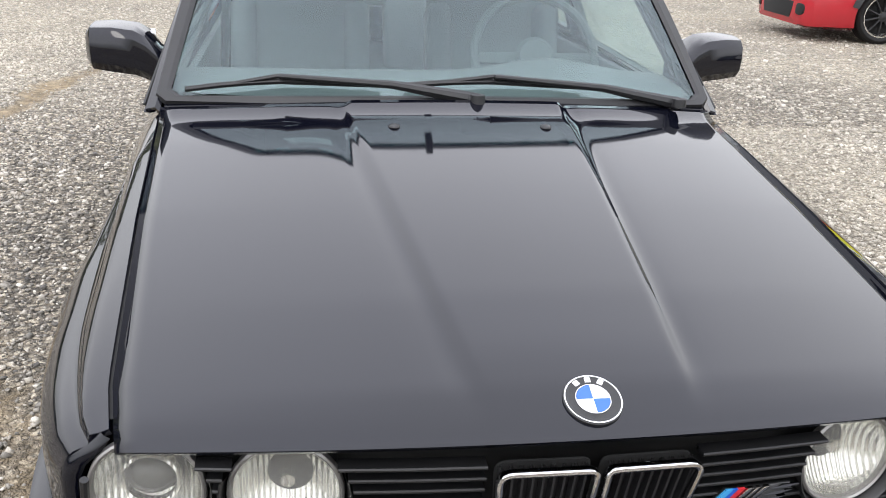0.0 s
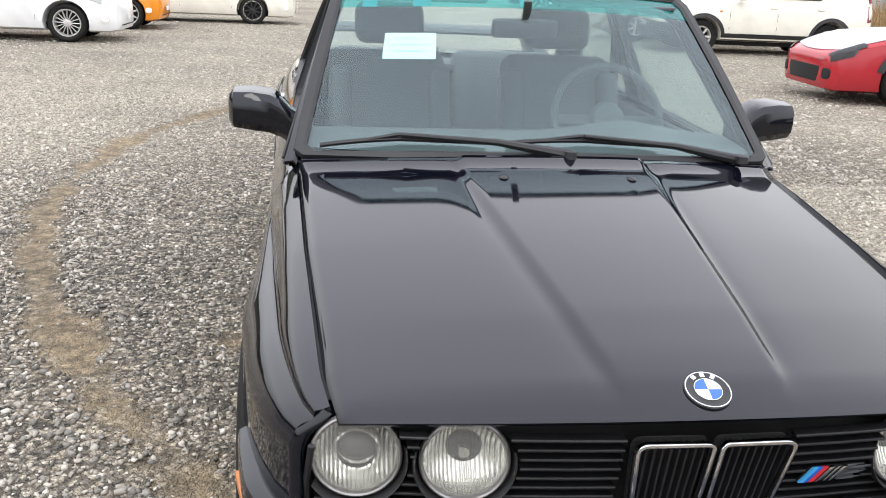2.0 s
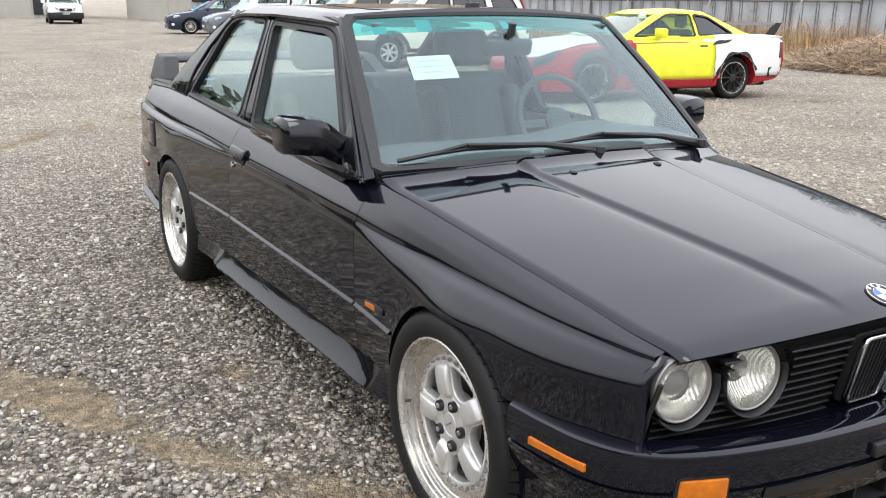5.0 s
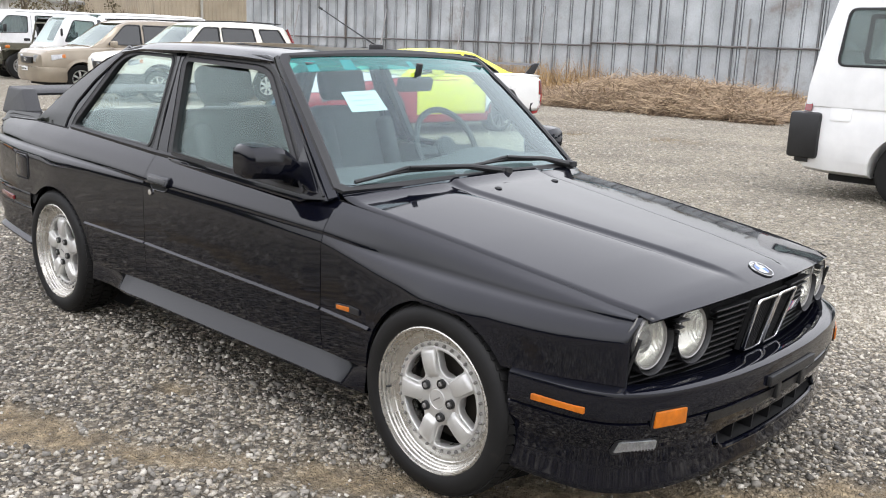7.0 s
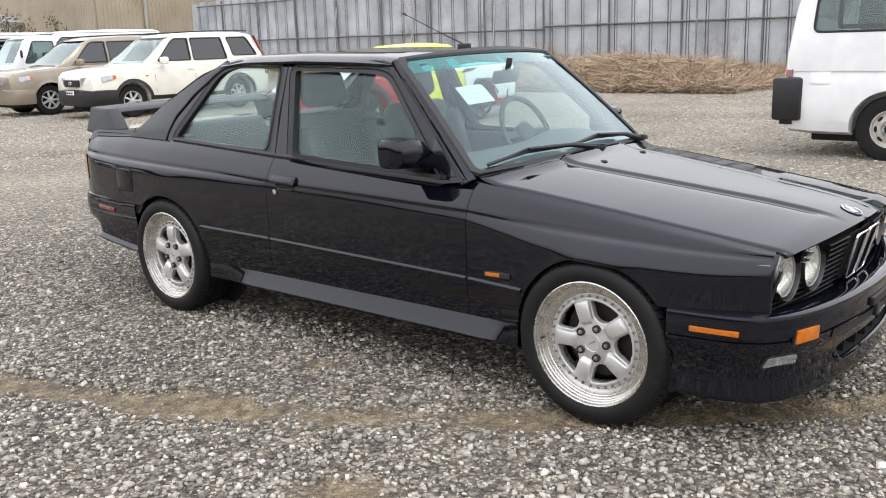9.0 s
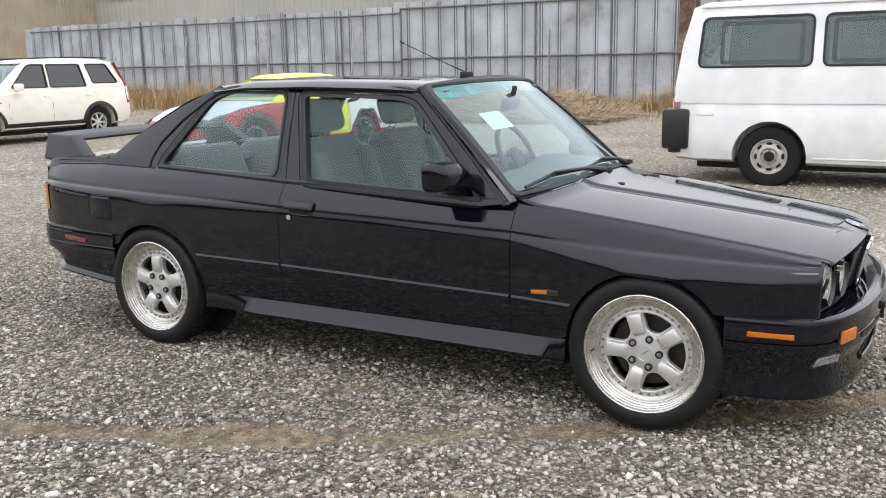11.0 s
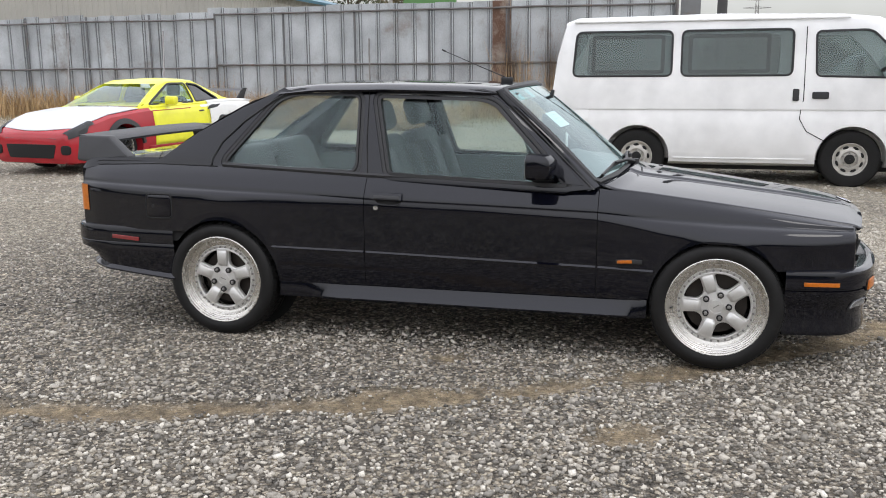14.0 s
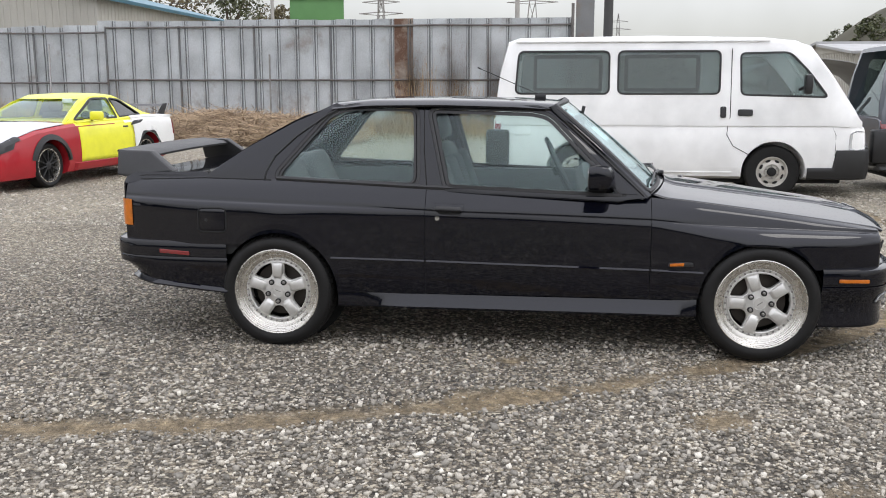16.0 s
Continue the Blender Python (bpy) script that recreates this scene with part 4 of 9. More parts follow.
for k, (x, y, hgt, sp) in enumerate(((14.6, 40.5, 3.6, 1.6), (17.0, 42.0, 3.2, 1.5), (19.2, 41.0, 3.0, 1.2))):
    tree(x, y, hgt, sp, 60 + k, M_BROWNLEAF, "bare winter shrub with few brown leaves", 420, 0.08, 0.2)


def hill(name, label, cx, cy, rx, ry, hgt, seed, n, size):
    ob = root(name)
    tagged(ob, label, "hill", kind="stuff")
    f = lambda u, v: hgt * max(0.0, (1 - u * u - v * v)) ** 0.8 * (1 + 0.25 * noise.noise((u * 2.5, v * 2.5, seed)))
    bm = bmesh.new()
    grid(bm, [[(cx + u * rx, cy + v * ry, f(u, v) - 0.3) for u in np.linspace(-1, 1, 24)] for v in np.linspace(-1, 1, 30)])
    part("slope", bm, mat(name + "_soil", (0.06, 0.055, 0.035), 0.95, var=0.3, scale=0.1, fine=1), ob)
    rng = random.Random(seed)
    clumps = []
    while len(clumps) < 260:
        u, v = rng.uniform(-1, 1), rng.uniform(-1, 1)
        if u * u + v * v < 0.95:
            clumps.append((cx + u * rx, cy + v * ry, f(u, v) + size * 1.5, size * rng.uniform(2.0, 4.5)))
    part("woods", leaf_cloud(clumps, n, size, seed), M_LEAF, ob)


hill("wooded_hill", "wooded hill rising beyond the yard", 190, -103, 60, 55, 27, 3, 34000, 0.42)
hill("far_hill", "low far hill on the skyline", 520, -42, 60, 40, 20, 5, 6000, 1.6)
bm = bmesh.new()
rows = []
for a in np.linspace(0, math.pi, 14):
    rows.append([(36 + 6 * t, -10.2 - 4.2 * math.cos(a) * (1 + 0.05 * math.sin(5 * t)), 2.7 * math.sin(a) ** 0.8) for t in np.linspace(0, 1, 8)])
grid(bm, rows)
tarp = part("grey_tarpaulin_tunnel", bm, mat("grey_tarpaulin", (0.33, 0.34, 0.35), 0.6, var=0.15, scale=0.8, bump=0.4, bump_scale=3))
tagged(tarp, "grey tarpaulin tunnel beyond the vans", "tunnel")
solid(tarp, 0.02)

# wooded rise behind the walk, which the coupe's panes and flanks mirror
hill("wooded_rise", "dark wooded rise across the fields", -62, 12, 10, 70, 4.2, 31, 5200, 0.9)
hill("wooded_rise", "dark wooded rise across the fields", -48, 92, 40, 12, 9.0, 33, 5200, 0.9)


# ---- the black coupe: x = 0 is its middle, y = 0 its front axle, it faces towards -y ----
ARCHES = ((0.0, 0.290, 0.320), (2.567, 0.294, 0.330))
Z_TOP = [(-0.652, 0.655), (-0.64, 0.662), (-0.6, 0.675), (-0.4, 0.708), (0, 0.764), (0.33, 0.806), (0.6, 0.832), (1.76, 0.868), (2.58, 0.905), (3.0, 0.913), (3.46, 0.898)]
X_TOP = [(-0.652, 0.606), (-0.64, 0.622), (-0.5, 0.646), (0, 0.678), (0.6, 0.706), (1.76, 0.728), (2.58, 0.718), (3.3, 0.705), (3.46, 0.69)]
# the line where the boxed-out arches begin, the edge of their sloping tops, and the flank below
Z_LINE = [(-0.652, 0.640), (-0.6, 0.656), (-0.42, 0.666), (-0.15, 0.677), (0.13, 0.688), (0.39, 0.700), (0.57, 0.717), (1.13, 0.734), (1.55, 0.743), (1.77, 0.752), (2.12, 0.768), (2.39, 0.777), (2.67, 0.786), (2.95, 0.795), (3.34, 0.806), (3.46, 0.806)]
X_LINE = [(-0.652, 0.618), (-0.64, 0.636), (-0.58, 0.668), (-0.45, 0.698), (-0.3, 0.720), (0, 0.741), (0.2, 0.752), (0.4, 0.766), (0.57, 0.776), (1.2, 0.787), (1.77, 0.794), (2.1, 0.797), (2.4, 0.803), (2.67, 0.807), (3.0, 0.801), (3.3, 0.779), (3.40, 0.757), (3.46, 0.726)]
Z_SHELF = [(-0.652, 0.628), (-0.6, 0.644), (-0.42, 0.642), (-0.15, 0.646), (0.1, 0.655), (0.25, 0.668), (0.39, 0.689), (0.57, 0.711), (1.13, 0.728), (1.55, 0.737), (1.77, 0.745), (2.12, 0.751), (2.39, 0.756), (2.67, 0.763), (2.95, 0.770), (3.34, 0.783), (3.46, 0.785)]
X_SHELF = [(-0.652, 0.632), (-0.64, 0.656), (-0.58, 0.698), (-0.45, 0.742), (-0.3, 0.769), (0, 0.794), (0.2, 0.790), (0.4, 0.780), (0.57, 0.778), (1.2, 0.789), (1.77, 0.796), (2.1, 0.812), (2.4, 0.829), (2.67, 0.838), (3.0, 0.832), (3.3, 0.804), (3.40, 0.778), (3.46, 0.742)]
X_WIDE = [(-0.652, 0.640), (-0.64, 0.668), (-0.58, 0.715), (-0.45, 0.762), (-0.3, 0.792), (0, 0.818), (0.3, 0.800), (0.57, 0.785), (1.2, 0.793), (1.77, 0.800), (2.2, 0.822), (2.57, 0.845), (3.0, 0.838), (3.3, 0.808), (3.40, 0.782), (3.46, 0.745)]


@functools.lru_cache(maxsize=None)
def side_profile(y):
    """Half width against height down the body side: waist, shoulder, arch line, arch top, flank."""
    zt, xt = lerp(Z_TOP, y), lerp(X_TOP, y)
    zf, xf, zs, xs, xw = (sum(lerp(q, y + d) for d in (-0.05, -0.025, 0, 0.025, 0.05)) / 5 for q in (Z_LINE, X_LINE, Z_SHELF, X_SHELF, X_WIDE))
    turn = max(0.0, min(1.0, (0.62 - y) / 0.3))
    flare = min(1.0, math.hypot(xs - xf, zs - zf) / 0.05)
    dx, dz = xf - xt, zt - zf
    way = [(xt, zt), (xt + dx * (0.47 + 0.10 * turn + 0.10 * flare), zt - dz * (0.36 - 0.08 * turn)), (xf - 0.004 * flare, zf + 0.018), (xf, zf)]
    way += [(xf + (xs - xf) * 0.64, zf + (zs - zf) * 0.42), (xs, zs), (xs + (xw - xs) * 0.85, zs - 0.018 - 0.016 * flare), (xw, 0.44)]
    soft = rounded([(xt, zt + 0.05)] + way + [(xw, 0.40)], [0.001, 0.001, 0.05, 0.012, 0.006, 0.010, 0.012, 0.03, 0.02, 0.001], 4)
    soft = [q for q in soft if 0.44 <= q[1] <= zt]
    soft = [(xt, zt)] + soft + [(xw, 0.44), (xw - 0.004, 0.36), (xw - 0.022, 0.24)]
    return sorted({round(q[1], 5): q[0] for q in soft}.items())


def side_x(y, z):
    """Half width of the body side at a height."""
    x = lerp(side_profile(round(float(y), 4)), z)
    for yc, zw, r in ARCHES:
        d = math.hypot(y - yc, z - zw) - r
        if d < 0.05 and z > 0.3:
            x += 0.003 * (1 - max(0.0, d) / 0.05) ** 2
    return x


def side_columns(y0, y1, low):
    ys = set(np.linspace(y0, y1, max(3, int((y1 - y0) / 0.04))))
    for yc, zw, r in ARCHES:
        for a in np.linspace(0, math.pi, 41):
            y = yc + r * math.cos(a)
            if y0 < y < y1:
                ys.add(y)
    ys = sorted(ys)
    out = [ys[0]]
    for y in ys[1:]:
        if y - out[-1] > 0.0012:
            out.append(y)
    return out


def side_panel(bm, s, y0, y1, low, inner=0.0):
    """A body panel on side s (-1 right, 1 left), from the line low(y) up to the waist."""
    rows = []
    for y in side_columns(y0, y1, low):
        zb = low(y)
        for yc, zw, r in ARCHES:
            if abs(y - yc) < r:
                zb = max(zb, zw + math.sqrt(r * r - (y - yc) ** 2))
        zf, zs_, zt = lerp(Z_LINE, y), lerp(Z_SHELF, y), lerp(Z_TOP, y)
        zl = zs_ - 0.045
        zb = min(zb, zl - 0.01)
        zs = [*np.linspace(zb, zl, 7), *(zl + (zs_ + 0.008 - zl) * k / 8 for k in range(1, 9))]
        zs += [*(zs_ + 0.008 + (zf + 0.006 - zs_ - 0.008) * k / 6 for k in range(1, 7)), *(zf + 0.006 + (zt - zf - 0.006) * k / 11 for k in range(1, 12))]
        rows.append([(s * (side_x(y, z) - inner), y, z) for z in zs])
    grid(bm, rows)


def low_front(y):
    return 0.478 if y < -0.2 else 0.30


def low_rear(y):
    return 0.30 if y < 2.7 else 0.556


car = root("coupe_car")
tagged(car, "black two-door coupe with silver five-spoke wheels and a rear wing", "car")


def windscreen_point(u, v):
    """u across from -1 to 1, v from the bottom 0 to the top 1."""
    yb, zb = 0.475 + 0.11 * u * u, 0.885 - 0.022 * u * u
    yt, zt = 1.005 + 0.065 * u * u, 1.322 - 0.022 * u * u
    w = 0.690 + (0.568 - 0.690) * v
    return Vector((u * w, yb + (yt - yb) * v, zb + (zt - zb) * v + 0.012 * math.sin(math.pi * v)))


def rear_glass_point(u, v):
    w = 0.63 - 0.085 * v
    return Vector((u * w, 2.905 - 0.58 * v - 0.05 * u * u * (1 - v) - 0.02 * u * u, 0.955 + (1.318 - 0.955) * v - 0.03 * u * u))


def car_sides():
    for s in (-1, 1):
        bm = bmesh.new()
        side_panel(bm, s, -0.594, 0.5685, low_front)
        solid(part("front_fender", bm, M_BLACK, car, "black front wing with a boxed-out wheel arch", sharp=50), 0.010)
        bm = bmesh.new()
        rows = []
        for z in np.linspace(0.478, 0.672, 12):
            x = side_x(-0.594, z)
            q = min(1.0, max(0.0, (0.676 - z) / 0.03))
            rows.append([(s * x, -0.594, z), (s * (x - 0.005), -0.601, z - 0.001), (s * (x - 0.014), -0.606, z - 0.003), (s * (x - 0.024 * q), -0.602, z - 0.008), (s * (x - 0.026 * q), -0.560, z - 0.012)])
        grid(bm, rows)
        part("fender_corner", bm, M_BLACK, car, sharp=70)
        bm = bmesh.new()
        side_panel(bm, s, 0.5715, 1.7570, lambda y: 0.30)
        door = part("door", bm, M_BLACK, car, "black car door", sharp=50)
        solid(door, 0.010)
        bm = bmesh.new()
        side_panel(bm, s, 1.7600, 3.455, low_rear)
        quarter = part("rear_quarter_panel", bm, M_BLACK, car, "black rear quarter with a boxed-out wheel arch", sharp=50)
        solid(quarter, 0.010)
        bm = bmesh.new()
        side_panel(bm, s, -0.57, 3.44, lambda y: 0.30 if 0.0 < y < 2.7 else 0.5, inner=0.017)
        part("inner_side", bm, M_DARK, car, "dark inner body side")
        # thin bright-edged rub line low on the side
        for y0, y1, owner in ((0.30, 0.563, car), (0.574, 1.753, door), (1.764, 2.27, quarter)):
            bm = bmesh.new()
            rows = []
            for y in np.linspace(y0, y1, 14):
                z = 0.449 + (y - 0.30) * 0.0212
                x = side_x(y, z)
                rows.append([(s * (x - 0.002), y, z - 0.006), (s * (x + 0.007), y, z - 0.005), (s * (x + 0.008), y, z - 0.001), (s * (x - 0.001), y, z + 0.008)])
            grid(bm, rows)
            part("rub_strip", bm, M_BLACK, owner)
        # door handle in its dish, and the lock
        hx = side_x(1.64, 0.76)
        place = lambda u, v, h: Vector((s * (side_x(u, v) + h + 0.001), u, v))
        dish = rounded([(1.700, 0.756), (1.684, 0.735), (1.668, 0.729), (1.588, 0.727), (1.570, 0.733), (1.556, 0.752)], 0.010)
        bm = bmesh.new()
        plate(bm, [dish], 0.003, place, 0.0)
        handle = part("door_handle", bm, M_DARK, door, "black pull handle over a shallow dish")
        bm = bmesh.new()
        tube(bm, [place(u, v, 0.001) for u, v in dish], 0.0028, 6, caps=False)
        part("dish_rim", bm, M_BLACK, handle)
        bm = bmesh.new()
        plate(bm, [rounded([(1.553, 0.749), (1.716, 0.753), (1.716, 0.792), (1.553, 0.788)], 0.008)], 0.026, lambda u, v, h: place(u, v, h + 0.004), 0.005)
        part("grip", bm, M_BLACK, handle)
        bm = bmesh.new()
        plate(bm, [rounded([(1.566, 0.758), (1.703, 0.761), (1.703, 0.780), (1.566, 0.777)], 0.006)], 0.030, lambda u, v, h: place(u, v, h + 0.004), 0.003)
        part("grip_pad", bm, M_PLASTIC, handle)
        bm = bmesh.new()
        lathe(bm, [(0, 0.0001), (0, 0.013), (0.006, 0.012), (0.007, 0.0001)], 20)
        bmesh.ops.transform(bm, matrix=pose(s * (side_x(1.692, 0.714) + 0.001), 1.692, 0.714, 0, 0, 180 if s < 0 else 0), verts=bm.verts)
        part("lock", bm, M_CHROME, door, "chrome key lock")
        # side repeater lamp
        bm = bmesh.new()
        plate(bm, [rounded([(0.352, 0.482), (0.352, 0.502), (0.40, 0.505), (0.477, 0.498), (0.477, 0.478)], 0.004)], 0.010, place, 0.002)
        rep = part("side_repeater", bm, M_SATIN, car, "dark side repeater with an amber lens")
        bm = bmesh.new()
        plate(bm, [rounded([(0.40, 0.484), (0.40, 0.501), (0.470, 0.495), (0.470, 0.481)], 0.003)], 0.016, place, 0.002)
        part("lens", bm, M_AMBER, rep)
        # fuel flap on the right, lamp at the rear corner
        if s < 0:
            sq = rounded([(2.846, 0.625), (3.002, 0.625), (3.000, 0.754), (2.844, 0.754)], 0.026)
            ring = [place(sq[k][0] + (sq[(k + 1) % len(sq)][0] - sq[k][0]) * q, sq[k][1] + (sq[(k + 1) % len(sq)][1] - sq[k][1]) * q, -0.0005) for k in range(len(sq)) for q in (0, 0.25, 0.5, 0.75)]
            bm = bmesh.new()
            tube(bm, ring + ring[:1], 0.0045, 6, caps=False)
            part("fuel_flap_gap", bm, M_DARK, quarter, "gap round the square fuel flap")
            bm = bmesh.new()
            plate(bm, [inset(sq, 0.004)], 0.009, place, 0.004)
            part("fuel_flap", bm, M_BLACK, quarter, "square black fuel flap", sharp=60)
            bm = bmesh.new()
            lathe(bm, [(0, 0.010), (0.004, 0.009), (0.004, 0.0001)], 16)
            bmesh.ops.transform(bm, matrix=pose(*place(2.955, 0.69, 0), 0, 0, 180), verts=bm.verts)
            part("flap_lock", bm, M_PLASTIC, quarter)
        bm = bmesh.new()
        rows = []
        for y in np.linspace(3.405, 3.475, 6):
            x = side_x(min(y, 3.455), 0.7)
            rows.append([(s * (x + 0.004 - max(0, y - 3.455) * 1.2), y, z) for z in np.linspace(0.645, 0.79, 6)])
        rows.append([(s * 0.50, 3.490, z) for z in np.linspace(0.645, 0.79, 6)])
        grid(bm, rows)
        lamp = part("tail_lamp", bm, [M_AMBER, M_RED], car, "amber corner of a tail lamp")
        for f in lamp.data.polygons:
            f.material_index = 1 if f.center.y > 3.478 else 0


def car_hood():
    ridge = lambda y: 0.145 + (y + 0.68) * 0.116 if y < 0.33 else 0.262
    z_mid = [(0, 0.690), (0.03, 0.705), (0.08, 0.722), (0.3, 0.760), (0.7, 0.815), (1.02, 0.858), (1.15, 0.874)]
    z_edge = [(0, 0.664), (0.04, 0.678), (0.24, 0.708), (0.63, 0.765), (0.96, 0.808), (1.19, 0.834)]

    def hood_z(u, x, y, xe, y_front):
        d = y - y_front
        zm, ze = lerp(z_mid, d), lerp(z_edge, d)
        z = zm - (zm - ze) * abs(x / xe) ** 2.0
        r = ridge(y)
        fade = max(0.0, min(1.0, (y + 0.67) / 0.12))
        step = max(0.0, min(1.0, (r + 0.010 - abs(x)) / 0.022))
        dip = max(0.0, 1 - abs(abs(x) - (r + 0.020)) / 0.035)
        q = max(0.0, (y - (0.435 + 0.125 * (x / 0.70) ** 2 - 0.085)) / 0.085)
        return z + 0.015 * q * q + fade * (0.0075 * (step * step * (3 - 2 * step)) - 0.003 * dip)

    bm = bmesh.new()
    rows = []
    for t in np.concatenate([np.linspace(0, 0.12, 9), np.linspace(0.15, 0.90, 34), np.linspace(0.912, 1, 9)]):
        row = []
        y_mid = -0.702 + t * (0.435 + 0.702)
        r = ridge(y_mid)
        xe0 = lerp(X_TOP, -0.63 + t * 1.2) - 0.006
        xs = [*np.linspace(0, r - 0.02, 6), *np.linspace(r - 0.012, r + 0.045, 9), *np.linspace(r + 0.08, xe0, 12)]
        xs = [-x for x in xs[:0:-1]] + xs
        for x in xs:
            y_front = -0.702 + 0.076 * (x / 0.64) ** 2
            y_back = 0.435 + 0.125 * (x / 0.70) ** 2
            y = y_front + t * (y_back - y_front)
            row.append((x, y, hood_z(0, x, y, xe0, y_front)))
        rows.append(row)
    front = rows[0]
    rows.insert(0, [(x, y + 0.003, z - 0.006) for x, y, z in front])
    rows.insert(0, [(x, y + 0.014, z - 0.011) for x, y, z in front])
    grid(bm, rows)
    hood = part("hood", bm, M_BLACK, car, "black bonnet with a raised centre", sharp=60)
    solid(hood, 0.008)
    hood.modifiers.remove(hood.modifiers["edges"])
    # washer jets
    for x in (-0.164, 0.184):
        bm = bmesh.new()
        z = hood_z(0, x, 0.305, 0.69, -0.70)
        bmesh.ops.create_uvsphere(bm, u_segments=14, v_segments=8, radius=0.012, matrix=pose(x, 0.305, z) @ Matrix.Diagonal((1.1, 1.3, 0.55, 1)))
        part("washer_jet", bm, M_PLASTIC, hood)
    # round badge: dark ring with bright rims and four quarters
    y = -0.648
    z = hood_z(0, 0, y, 0.62, -0.702)
    tilt = math.degrees(math.atan2(hood_z(0, 0, y + 0.03, 0.62, -0.702) - hood_z(0, 0, y - 0.03, 0.62, -0.702), 0.06))
    m = pose(0, y, z + 0.002, tilt, 0, 0)
    bm = bmesh.new()
    lathe(bm, [(-0.003, 0.041), (0.001, 0.041), (0.002, 0.0395), (0.0015, 0.0385), (0.0015, 0.0001)], 48, "z")
    bmesh.ops.transform(bm, matrix=m, verts=bm.verts)
    badge = part("round_badge", bm, M_PLASTIC, hood, "round badge with blue and white quarters")
    for r, w in ((0.040, 0.0022), (0.0245, 0.0012)):
        bm = bmesh.new()
        lathe(bm, [(0.001, r), (0.0032, r - w * 0.2), (0.0032, r - w), (0.001, r - w * 1.2)], 48, "z", closed=True)
        bmesh.ops.transform(bm, matrix=m, verts=bm.verts)
        part("bright_rim", bm, M_CHROME, badge)
    for k in range(4):
        bm = bmesh.new()
        arc = [(0, 0)] + [(0.0228 * math.cos(a), 0.0228 * math.sin(a)) for a in np.linspace(k * math.pi / 2, (k + 1) * math.pi / 2, 10)]
        plate(bm, [arc], 0.002, lambda u, v, h: m @ Vector((u, v, h + 0.002)))
        part("quarter", bm, M_BLUE if k % 2 == 1 else M_ENAMEL, badge)
    for a in (-0.55, 0.0, 0.55):
        bm = bmesh.new()
        block(bm, (-0.004, 0.0285, 0.0012), (0.004, 0.0365, 0.0026), 0.0003, m @ pose(0, 0, 0, 0, 0, -math.degrees(a)))
        part("mark", bm, M_ENAMEL, badge)
    # cowl with its slotted intake behind the bonnet
    bm = bmesh.new()
    rows = []
    for u in np.linspace(-1, 1, 33):
        x = u * 0.690
        y0, y1 = 0.439 + 0.125 * u * u, 0.49 + 0.105 * u * u
        ze = 0.866 - 0.034 * u * u
        rows.append([(x, y0, ze + 0.002), (x, y0 + 0.004, ze + 0.016), (x, (y0 + y1) / 2, ze + 0.020), (x, y1 + 0.01, ze + 0.024)])
    grid(bm, rows)
    solid(part("cowl", bm, M_BLACK, car, "black scuttle panel under the windscreen"), 0.006)
    return hood


